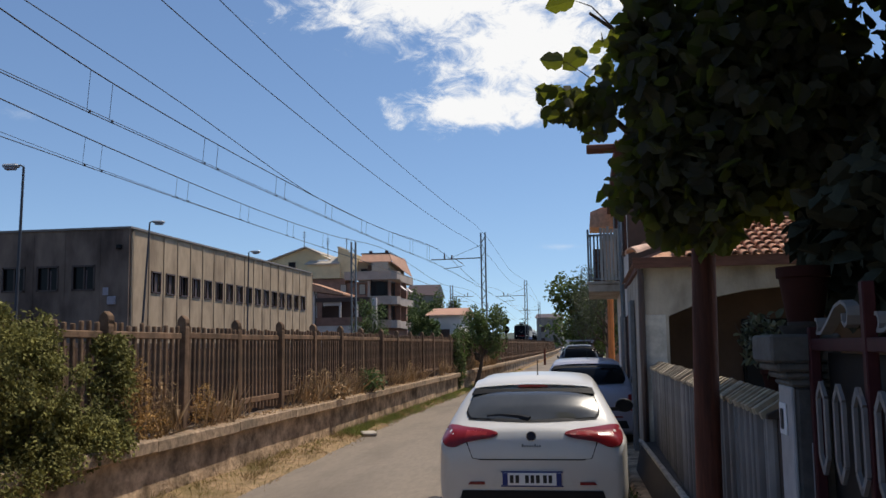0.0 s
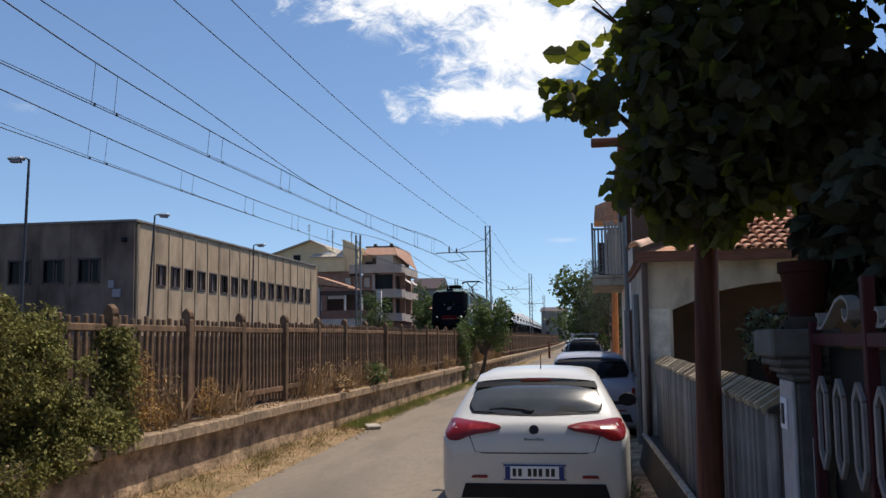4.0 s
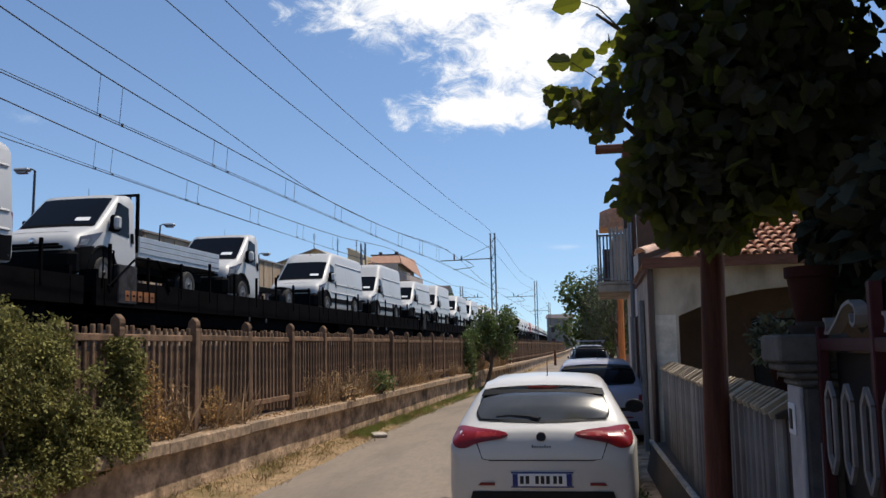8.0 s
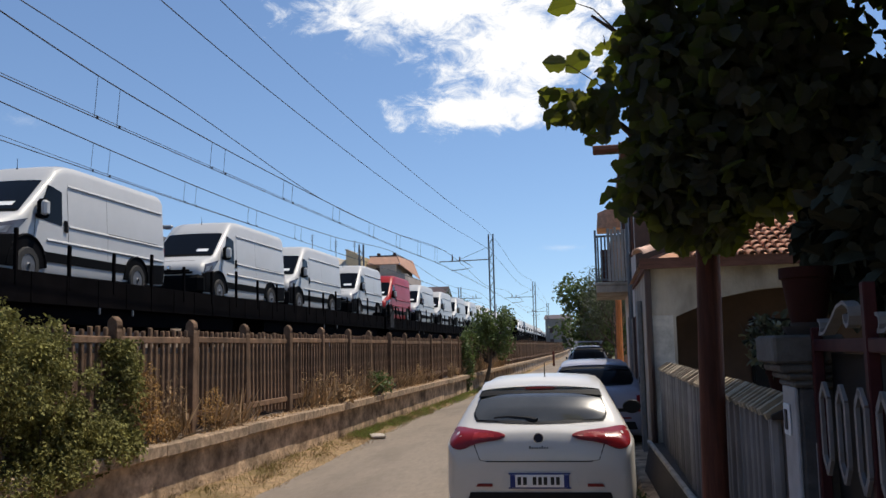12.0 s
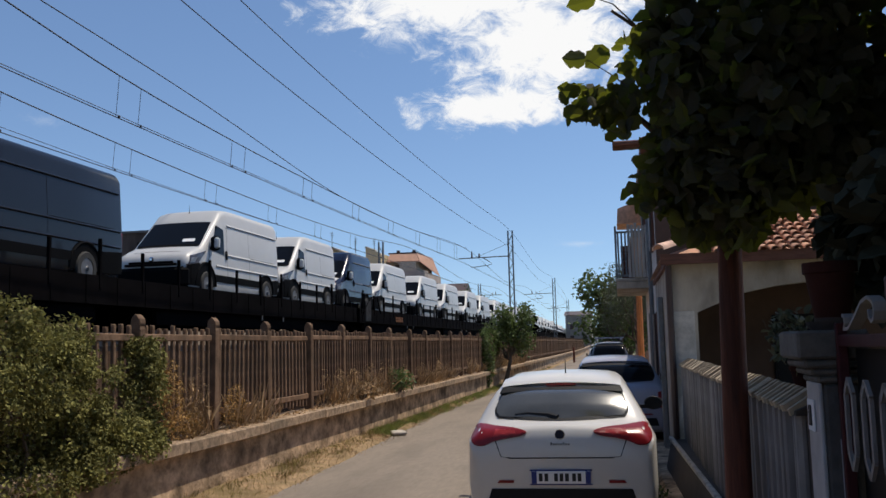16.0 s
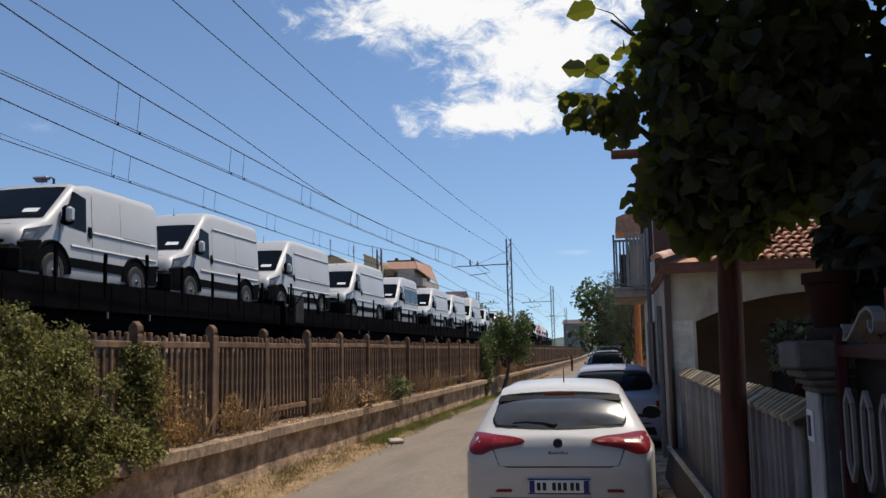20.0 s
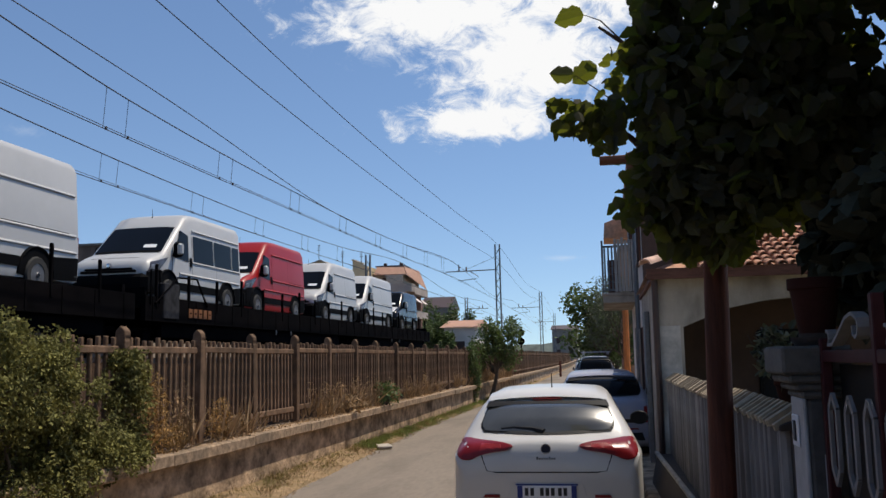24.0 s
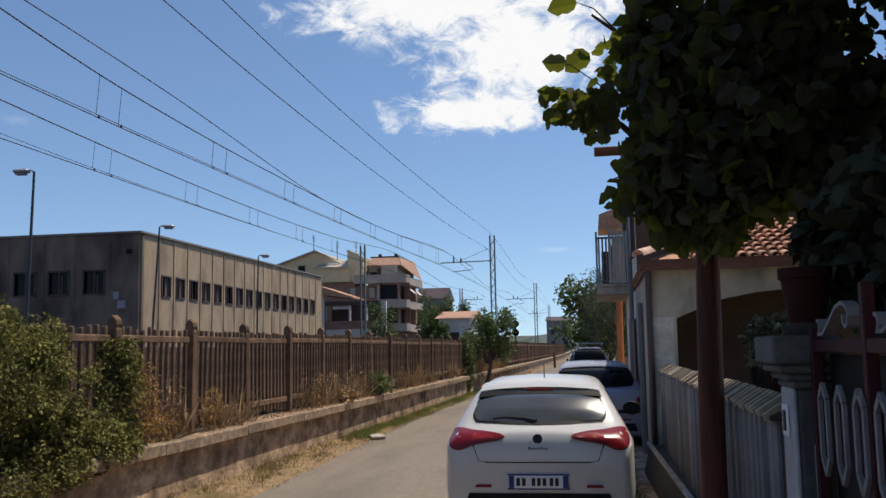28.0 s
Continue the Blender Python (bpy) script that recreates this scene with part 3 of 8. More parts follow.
def fence_meshes():
    bm = bmesh.new()
    poly = [(-0.05, 0.88), (0.05, 0.88), (0.05, 1.955), (0.041, 1.965), (0.041, 1.985), (0.05, 2.0), (0.044, 2.045), (0.0, 2.09), (-0.044, 2.045), (-0.05, 2.0), (-0.041, 1.985), (-0.041, 1.965), (-0.05, 1.955)]
    prism(bm, [(x, z) for x, z in poly], 1, -0.052, 0.052)
    bmesh.ops.bevel(bm, geom=list(bm.edges), offset=0.007, segments=1, affect="EDGES")
    post = mesh_of("fence_post", bm, M["fence"])
    bm = boxes((-0.017, 0.017, -0.0215, 0.0215, 0.98, 1.985), bevel=0.006)
    slat = mesh_of("slat", bm, M["fence"])
    rails = []
    for z0, z1 in ((1.06, 1.13), (1.845, 1.91)):
        bm = boxes((-0.026, 0.026, 0.066, FENCE_STEP - 0.066, z0, z1), bevel=0.008)
        rails.append(mesh_of("fence_rail", bm, M["fence"]))
    return post, slat, rails


post_mesh, slat_mesh, rail_meshes = fence_meshes()
for k in range(-5, 78):
    y = FENCE_Y + k * FENCE_STEP
    rng = random.Random(100 + k)
    bay = thing("fence_bay", pose(FENCE_X + bend(y), y, rng.uniform(-0.01, 0.01), rng.uniform(-0.4, 0.4), rng.uniform(-0.5, 0.5), 0),
                "brown weathered concrete fence bay with upright slats", "fence", group="railway fence")
    line_side(bay)
    part("fence_post", post_mesh, None, bay)
    for r in rail_meshes:
        part("fence_rail", r, None, bay)
    if k < 24:
        for j in range(11):
            s = part("slat", slat_mesh, None, bay)
            s.location = (rng.uniform(-0.006, 0.006), 0.066 + (j + 0.5) * (FENCE_STEP - 0.132) / 11, rng.uniform(-0.025, 0.012))
    else:
        bm = bmesh.new()
        for j in range(11):
            yy = 0.066 + (j + 0.5) * (FENCE_STEP - 0.132) / 11
            box(bm, -0.017, 0.017, yy - 0.022, yy + 0.022, 0.98, 1.985)
        part("slats", bm, M["fence"], bay)

# ---- overhead line ----


def mast(x, y, top, arm, label="paired-channel steel mast with a side arm", arm_z=8.45, base=0.9):
    """A mast of two channels with battens, and its arm to the track."""
    m = thing("catenary_mast", pose(x + bend(y), y, 0), label, "mast", group="overhead line masts")
    for s in (-0.17, 0.17):
        part("channel", boxes((s - 0.05, s + 0.05, -0.1, 0.1, base, top)), M["galvanised"], m)
    z, k = base + 0.4, 0
    while z < top - 0.6:
        a, b = (-0.17, 0.17) if k % 2 else (0.17, -0.17)
        for yy in (-0.09, 0.09):
            bm = bmesh.new()
            tube(bm, ((a, yy, z), (b, yy, z + 0.55)), 0.018, 4)
            part("lacing_bar", bm, M["galvanised"], m)
        z, k = z + 0.55, k + 1
    if arm:
        bm = bmesh.new()
        tube(bm, ((0, 0, arm_z), (arm, 0, arm_z - 0.06)), 0.045, 6)
        tube(bm, ((0, 0, arm_z + 1.05), (arm * 0.62, 0, arm_z + 0.05)), 0.015, 4)
        part("side_arm", bm, M["galvanised"], m)
        for u in (0.60, 0.74):
            bm = bmesh.new()
            lathe(bm, [(0.03, 0), (0.09, 0.03), (0.04, 0.08), (0.09, 0.12), (0.04, 0.18), (0.07, 0.22), (0.02, 0.5 if u > 0.7 else 0.3)], 2, (arm * u, 0, arm_z), 8)
            part("insulator", bm, M["insulator"], m)
        bm = bmesh.new()
        tube(bm, ((arm * 0.55, 0, arm_z), (arm * 0.42, 0, arm_z - 0.35), (arm * 0.36, 0, arm_z - 0.55), (arm * 0.44, 0, arm_z - 0.66),
                  (arm * 0.76, 0, arm_z - 0.78)), 0.03, 5)
        part("registration_arm", bm, M["galvanised"], m)
    return m


mast(-7.9, 69.0, 10.4, -4.1)
mast(-7.9, 124.0, 10.5, -4.1)
mast(-7.9, 178.0, 10.0, -4.1)
mast(-18.0, 68.2, 9.9, 0, "tall paired-channel steel mast beyond the tracks")
mast(-18.0, 122.7, 10.0, 3.0, "tall paired-channel steel mast beyond the tracks")
mast(-18.0, 176.0, 10.0, 3.0, "tall paired-channel steel mast beyond the tracks")


def sag(points, n=14):
    """A smooth run through a few (y, z) knots."""
    out = []
    ys, zs = [p[0] for p in points], [p[1] for p in points]
    d = [0.0] * len(ys)
    for i in range(1, len(ys) - 1):
        d[i] = (zs[i + 1] - zs[i - 1]) / (ys[i + 1] - ys[i - 1])
    d[0], d[-1] = (zs[1] - zs[0]) / (ys[1] - ys[0]), (zs[-1] - zs[-2]) / (ys[-1] - ys[-2])
    for i in range(len(ys) - 1):
        h = ys[i + 1] - ys[i]
        for k in range(n):
            t = k / n
            z = (2 * t ** 3 - 3 * t ** 2 + 1) * zs[i] + (t ** 3 - 2 * t ** 2 + t) * h * d[i] + (-2 * t ** 3 + 3 * t ** 2) * zs[i + 1] + (t ** 3 - t ** 2) * h * d[i + 1]
            out.append((ys[i] + h * t, z))
    out.append((ys[-1], zs[-1]))
    return out


def wire(name, x, knots, radius, label, drift=0.0):
    bm = bmesh.new()
    tube(bm, [(x + bend(y) + drift * y, y, z) for y, z in sag(knots)], radius, 5)
    return tagged(part(name, bm, M["wire"]), label, "wire", group="overhead wires")


def level(knots, y):
    ks = sag(knots)
    for (a, za), (b, zb) in zip(ks, ks[1:]):
        if a <= y <= b:
            return za + (zb - za) * (y - a) / (b - a)
    return ks[-1][1]


NEAR_TOP = [(-40, 9.3), (-14, 8.35), (8, 9.0), (20, 8.27), (32, 8.12), (48, 8.3), (69, 9.15), (96, 8.3), (124, 9.2), (151, 8.4), (178, 9.2), (240, 8.6)]
NEAR_LOW = [(-40, 7.25), (16, 7.27), (32, 7.38), (50, 7.6), (69, 7.95), (124, 8.0), (178, 8.0), (240, 8.0)]
FAR_TOP = [(-40, 9.2), (-10, 8.4), (10, 9.1), (21, 8.5), (38, 8.26), (52, 8.5), (68, 9.2), (95, 8.4), (123, 9.2), (150, 8.4), (178, 9.2), (240, 8.6)]
FAR_LOW = [(-40, 7.45), (21, 7.48), (37, 7.5), (68, 7.7), (123, 7.9), (240, 8.0)]
wire("messenger_wire", -11.4, NEAR_TOP, 0.017, "dark messenger wire over the near track")
wire("contact_wire", -11.42, NEAR_LOW, 0.013, "dark contact wire over the near track")
wire("contact_wire", -11.34, [(y, z + 0.02) for y, z in NEAR_LOW], 0.009, "thin twin contact wire over the near track")
wire("messenger_wire", -15.4, FAR_TOP, 0.019, "dark messenger wire over the far track")
wire("contact_wire", -15.42, FAR_LOW, 0.015, "dark contact wire over the far track")
wire("contact_wire", -15.3, [(-40, 7.4), (15, 7.62), (26, 7.5), (45, 7.5), (68, 7.72), (240, 8.02)], 0.009, "thin twin contact wire over the far track")
wire("second_messenger_wire", -11.35, [(-40, 9.9), (8, 9.15), (16.5, 8.98), (23, 8.78), (36, 8.12), (50, 8.35), (69, 9.2)], 0.014, "thin second messenger wire over the near track")
wire("feeder_wire", -8.0, [(-40, 9.4), (-14, 8.5), (8, 8.7), (20, 8.35), (34, 8.3), (50, 8.55), (69, 9.1), (96, 8.5), (124, 9.2), (178, 9.2)], 0.012, "thin feeder wire along the masts")
wire("feeder_wire", -7.9, [(-40, 10.4), (-14, 9.6), (8, 9.9), (18, 9.45), (30, 9.4), (48, 9.75), (69, 10.4), (96, 9.6), (124, 10.4), (178, 9.9)], 0.012, "thin feeder wire on the mast heads")
for x, top, low, first, gap in ((-11.4, NEAR_TOP, NEAR_LOW, 12.7, 6.4), (-15.4, FAR_TOP, FAR_LOW, 19.2, 6.4)):
    k = 0
    while first + k * gap < 64:
        for d in (0.0, 1.0):
            y = first + k * gap + d
            bm = bmesh.new()
            tube(bm, ((x + bend(y), y, level(top, y)), (x + bend(y) - 0.02, y - 0.1, level(low, y))), 0.008, 4)
            tube(bm, ((x + bend(y), y, level(low, y) - 0.02), (x + bend(y), y, level(low, y) + 0.06)), 0.03, 5)
            tagged(part("dropper", bm, M["wire"]), "thin dropper between messenger and contact wire", "dropper", group="overhead line droppers")
        k += 1

# a thin cable behind the hall
bm = bmesh.new()
tube(bm, [(-70, 60, 12.0), (-50, 58, 10.6), (-38, 56, 9.6), (-34, 55.5, 8.8)], 0.02, 4)
tagged(part("cable", bm, M["wire"]), "thin dark cable over the hall roof", "cable")

# ---- precast industrial hall ----
HX, HY0, HY1, HTOP = -26.0, 48.1, 82.4, 8.85
hall = thing("industrial_hall", pose(0, 0, 0), "two-storey hall of stained beige precast panels", "building")
PITCH = 1.9
ys = [HY0 + 0.45]
while ys[-1] < HY1 - 0.5:
    ys.append(ys[-1] + PITCH)
WZ0, WZ1 = 5.15, 6.48
for i, y in enumerate(ys):
    y1 = min(y + PITCH, HY1)
    wy0 = y + 0.32
    has = 1 <= i and wy0 + 1.2 < HY1 - 0.6
    bm = bmesh.new()
    if has:
        for s in ((HX - 0.25, HX, y + 0.03, wy0, 1.6, HTOP - 0.13), (HX - 0.25, HX, wy0 + 1.2, y1 - 0.03, 1.6, HTOP - 0.13),
                  (HX - 0.25, HX, wy0, wy0 + 1.2, 1.6, WZ0), (HX - 0.25, HX, wy0, wy0 + 1.2, WZ1, HTOP - 0.13)):
            box(bm, *s)
    else:
        box(bm, HX - 0.25, HX, y + 0.03, y1 - 0.03, 1.6, HTOP - 0.13)
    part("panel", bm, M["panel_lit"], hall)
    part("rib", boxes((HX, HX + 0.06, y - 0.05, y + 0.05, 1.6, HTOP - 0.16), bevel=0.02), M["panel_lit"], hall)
    if has:
        w = part("window", boxes((HX - 0.02, HX + 0.06, wy0, wy0 + 1.2, WZ1 - 0.09, WZ1), (HX - 0.02, HX + 0.06, wy0, wy0 + 1.2, WZ0, WZ0 + 0.09),
                                 (HX - 0.02, HX + 0.06, wy0, wy0 + 0.09, WZ0, WZ1), (HX - 0.02, HX + 0.06, wy0 + 1.11, wy0 + 1.2, WZ0, WZ1),
                                 (HX - 0.12, HX - 0.06, wy0 + 0.56, wy0 + 0.62, WZ0, WZ1)), M["window_frame"], hall)
        part("pane", boxes((HX - 0.16, HX - 0.13, wy0 + 0.06, wy0 + 1.14, WZ0 + 0.06, WZ1 - 0.06)), M["dark_glass"], w)
        if i % 3 != 0:
            part("blind", boxes((HX - 0.125, HX - 0.12, wy0 + 0.64, wy0 + 1.08, WZ0 + 0.1, WZ1 - 0.1)), M["drab_blind"], w)
# end wall
wins = [(-34.0, -32.5), (-31.78, -30.38), (-29.55, -28.1), (-36.3, -34.85), (-38.6, -37.15)]
xs = sorted({-48.0, HX - 0.02, *[a for w in wins for a in w]})
for a, b in zip(xs, xs[1:]):
    for z0, z1 in ((1.6, 5.2), (6.68, HTOP - 0.13)) if (a, b) in wins else ((1.6, HTOP - 0.13),):
        part("end_panel", boxes((a, b, HY0, HY0 + 0.3, z0, z1)), M["panel_end"], hall, "stained beige end panel with its shade in the colour")
for a, b in wins:
    w = part("window", boxes((a, b, HY0 - 0.04, HY0 + 0.05, 6.58, 6.68), (a, b, HY0 - 0.04, HY0 + 0.05, 5.2, 5.3), (a, a + 0.1, HY0 - 0.04, HY0 + 0.05, 5.2, 6.68),
                             (b - 0.1, b, HY0 - 0.04, HY0 + 0.05, 5.2, 6.68), ((a + b) / 2 - 0.05, (a + b) / 2 + 0.05, HY0 + 0.06, HY0 + 0.1, 5.2, 6.68)), M["window_frame"], hall)
    part("pane", boxes((a + 0.05, b - 0.05, HY0 + 0.14, HY0 + 0.17, 5.25, 6.63)), M["dark_glass"], w)
    part("curtain", boxes(((a + b) / 2 + 0.08, (a + b) / 2 + 0.16, HY0 + 0.125, HY0 + 0.135, 5.3, 6.4)), M["drab_blind"], w)
for x in (-28.0, -30.2, -32.2, -34.5):
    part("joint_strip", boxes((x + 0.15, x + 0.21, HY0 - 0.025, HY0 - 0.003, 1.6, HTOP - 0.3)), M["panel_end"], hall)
part("back_wall", boxes((-48.0, -47.7, HY0 + 0.3, HY1, 1.6, HTOP - 0.13), (-47.7, HX - 0.25, HY1 - 0.3, HY1 - 0.05, 1.6, HTOP - 0.13)), M["panel_lit"], hall)
part("roof", boxes((-48.1, HX - 0.02, HY0 - 0.02, HY1, HTOP - 0.13, HTOP - 0.08)), M["roof_edge"], hall)
part("roof_flashing", boxes((HX - 0.06, HX + 0.12, HY0 - 0.06, HY1 + 0.04, HTOP - 0.12, HTOP), (-48.1, HX - 0.06, HY0 - 0.10, HY0 + 0.05, HTOP - 0.12, HTOP)), M["roof_edge"], hall, "dark metal roof edge")
part("notice_board", boxes((-27.58, -27.24, HY0 - 0.04, HY0 - 0.004, 4.92, 5.36)), M["blind"], hall, "small pale notice board")
part("meter_box", boxes((-27.25, -26.75, HY0 - 0.16, HY0 - 0.004, 4.36, 4.84), bevel=0.02), M["blind"], hall, "small pale wall box")
part("wall_lamp", boxes((-26.75, -26.45, HY0 - 0.2, HY0 - 0.004, 7.55, 7.8), bevel=0.03), M["black_plastic"], hall, "dark wall lamp")
bm = bmesh.new()
tube(bm, ((HX + 0.06, HY0 + 0.2, 1.6), (HX + 0.06, HY0 + 0.2, HTOP - 0.3)), 0.06, 6)
part("downpipe", bm, M["panel_lit"], hall)


def yard_lamp(x, y, top, lean, label):
    lamp = thing("yard_lamp", pose(x, y, 1.7, 0, lean, 0), label, "street lamp", group="yard lamps")
    h = top - 1.7
    bm = bmesh.new()
    tube(bm, ((0, 0, 0), (0, 0, h * 0.5), (0, 0, h)), [0.065, 0.055, 0.042], 8)
    part("pole", bm, M["wire"], lamp)
    bm = bmesh.new()
    tube(bm, ((0, 0, h), (0.12, 0, h + 0.06), (0.35, 0, h + 0.03)), 0.03, 6)
    part("bracket", bm, M["galvanised"], lamp)
    bm = bmesh.new()
    box(bm, 0.2, 0.78, -0.14, 0.14, h - 0.02, h + 0.11, bevel=0.045)
    part("lamp_head", bm, M["lamp_head"], lamp)
    bm = bmesh.new()
    box(bm, 0.3, 0.7, -0.11, 0.11, h - 0.10, h - 0.022, bevel=0.03)
    part("lens", bm, M["blind"], lamp)
    return lamp


lamp = yard_lamp(-19.6, 28.5, 8.2, 1.2, "tall slim street lamp leaning, before the hall")
for c in lamp.children:
    c.rotation_euler = (0, 0, math.pi)
yard_lamp(-22.0, 42.0, 8.1, 3.2, "tall leaning street lamp before the hall")
yard_lamp(-22.0, 56.1, 8.0, 0.6, "tall slim street lamp before the hall")

# ---- vehicle shells ----


def loft(bm, sections, close=True):
    rings = [[bm.verts.new(p) for p in s] for s in sections]
    n = len(rings[0])
    for a, b in zip(rings, rings[1:]):
        for i in range(n if close else n - 1):
            bm.faces.new((a[i], a[(i + 1) % n], b[(i + 1) % n], b[i]))
    if close:
        bm.faces.new(rings[0][::-1])
        bm.faces.new(rings[-1])


class Shell:
    """A vehicle body: stations along it of (y, floor, width factor, top); the section narrows upward."""

    def __init__(self, stations, half, waist, narrow, round_, tuck=(0.93, 0.985)):
        self.tuck = tuck
        self.st, self.half, self.waist, self.narrow, self.round = stations, half, waist, narrow, round_

    def at(self, y):
        s = self.st
        for a, b in zip(s, s[1:]):
            if a[0] <= y <= b[0]:
                t = (y - a[0]) / max(1e-6, b[0] - a[0])
                return [a[i] + t * (b[i] - a[i]) for i in (1, 2, 3)]
        return list(s[-1][1:]) if y > s[-1][0] else list(s[0][1:])

    def section(self, y):
        lo, w, top = self.at(y)
        h = self.half * w
        r = min(self.round, max(0.05, (top - lo) * 0.3))
        waist = min(self.waist, top - r - 0.02)
        shoulder = max(waist + 0.01, top - r)
        hs = h * (1 - self.narrow * max(0.0, shoulder - self.waist))
        side = [(h * self.tuck[0], lo), (h * self.tuck[1], lo + 0.12), (h, lo + 0.4 * (waist - lo)), (h * 0.995, waist), (hs, shoulder), (hs - 0.30 * r, top - 0.36 * r),
                (hs - 0.72 * r, top - 0.09 * r), (hs - 1.3 * r, top), (hs * 0.35, top + 0.012)]
        return side

    def ring(self, y):
        s = self.section(y)
        return [(x, y, z) for x, z in s] + [(-x, y, z) for x, z in s[::-1]]

    def body(self, ys):
        bm = bmesh.new()
        loft(bm, [self.ring(y) for y in ys])
        return bm

    def side_x(self, y, z):
        s = self.section(y)
        for (xa, za), (xb, zb) in zip(s, s[1:]):
            if za <= z <= zb:
                return xa + (xb - xa) * (z - za) / max(1e-6, zb - za)
        return s[0][0] if z < s[0][1] else s[-1][0]

    def top_z(self, x, y):
        s = self.section(y)
        x = abs(x)
        for (xa, za), (xb, zb) in zip(s[3:], s[4:]):
            if xb <= x <= xa:
                return za + (zb - za) * (xa - x) / max(1e-6, xa - xb)
        return s[-1][1]

    def side_patch(self, poly, sign, off, bm=None, nu=6, nv=3):
        """A thin sheet on the flank: four (y, z) corners, low front, low rear, high rear, high front."""
        bm = bm or bmesh.new()
        (a, b, c, d) = poly
        g = []
        for j in range(nv + 1):
            v = j / nv
            row = []
            for i in range(nu + 1):
                u = i / nu
                y = (a[0] * (1 - u) + b[0] * u) * (1 - v) + (d[0] * (1 - u) + c[0] * u) * v
                z = (a[1] * (1 - u) + b[1] * u) * (1 - v) + (d[1] * (1 - u) + c[1] * u) * v
                row.append((y, z))
            g.append(row)
        for face, o in ((1, off), (-1, off - 0.02)):
            vs = [[bm.verts.new((sign * (self.side_x(y, z) + o), y, z)) for y, z in row] for row in g]
            for p, q in zip(vs, vs[1:]):
                for i in range(nu):
                    bm.faces.new((p[i], p[i + 1], q[i + 1], q[i]))
        return bm

    def top_patch(self, y0, y1, x0, x1, off, taper=0.0, bm=None, nu=10, nv=6):
        """A thin sheet on the upper surface between two stations; taper pulls in its far edge."""
        bm = bm or bmesh.new()
        for o in (off, off - 0.02):
            vs = []
            for j in range(nv + 1):
                v = j / nv
                y = y0 + (y1 - y0) * v
                k = 1 - taper * v
                vs.append([bm.verts.new((k * (x0 + (x1 - x0) * i / nu), y - o * 0.6, self.top_z(k * (x0 + (x1 - x0) * i / nu), y) + o)) for i in range(nu + 1)])
            for p, q in zip(vs, vs[1:]):
                for i in range(nu):
                    bm.faces.new((p[i], p[i + 1], q[i + 1], q[i]))
        return bm


def wheel_meshes(r, w, rim_mat, sides=20):
    bm = bmesh.new()
    lathe(bm, [(r * 0.62, -w / 2), (r * 0.93, -w / 2), (r, -w / 2 + 0.03), (r, w / 2 - 0.03), (r * 0.93, w / 2), (r * 0.62, w / 2), (r * 0.60, w / 2 - 0.05), (r * 0.60, -w / 2 + 0.05)], 0, sides=sides)
    t = mesh_of("tyre", bm, M["tyre"], True)
    bm = bmesh.new()
    lathe(bm, [(r * 0.63, -w / 2 + 0.01), (r * 0.55, -w / 2 + 0.03), (r * 0.40, -w / 2 + 0.015), (r * 0.16, -w / 2 + 0.005), (r * 0.12, -w / 2 - 0.015), (r * 0.1, w / 2 + 0.015), (r * 0.16, w / 2 - 0.005),
               (r * 0.40, w / 2 - 0.015), (r * 0.55, w / 2 - 0.03), (r * 0.63, w / 2 - 0.01)], 0, sides=sides)
    return t, mesh_of("rim", bm, rim_mat, True)


van_tyre, van_rim = wheel_meshes(0.35, 0.24, M["dull_rim"], 16)


def add_wheel(parent, x, y, r, tyre, rim):
    w = part("wheel", tyre, None, parent, "black tyre on a steel rim")
    w.location = (x, y, r)
    part("rim", rim, None, w)


# Flat black half-disc laid on the flank, painting in the dark wheel well.
def arch(bm, shell, yc, r, sign, z0=0.30, off=0.006):
    pts = [(yc + r * math.cos(a), max(z0, 0.34 + r * math.sin(a))) for a in [math.pi * k / 12 for k in range(13)]]
    for o in (off, off - 0.03):
        vs = [bm.verts.new((sign * (shell.side_x(y, z) + o), y, z)) for y, z in pts]
        c = bm.verts.new((sign * (shell.side_x(yc, 0.4) + o), yc, z0))
        for a, b in zip(vs, vs[1:]):
            bm.faces.new((a, b, c))



# ---- apartment block and houses beyond the line ----
block = thing("apartment_block", pose(0, 0, 0), "four-storey yellow and brick apartment block with white balconies", "building")
part("brick_wall", boxes((-38.4, -29.0, 105.4, 118, 1.6, 10.0)), M["brick_red"], block, "brown brick-faced wall")
part("brick_wall", boxes((-29.0, -23.7, 105.6, 117, 1.6, 9.45)), M["brick_red"], block, "brown brick-faced wall")
bm = bmesh.new()
prism(bm, [(-38.8, 10.02), (-38.8, 12.4), (-33.95, 13.9), (-32.2, 13.05), (-30.9, 12.4), (-30.9, 10.02)], 1, 105.7, 118)
part("gable", bm, M["yellow_plaster"], block, "yellow plastered gable")
part("yellow_front", boxes((-33.8, -29.5, 105.05, 105.65, 10.02, 11.75)), M["yellow_plaster"], block)
bm = bmesh.new()
prism(bm, [(-39.3, 12.28), (-33.95, 14.02), (-33.95, 13.86), (-39.3, 12.1)], 1, 105.2, 118.4)
prism(bm, [(-33.95, 14.02), (-32.0, 13.12), (-32.0, 12.96), (-33.95, 13.86)], 1, 105.2, 118.4)
part("roof_slope", bm, M["manhole"], block, "pale roof edge")


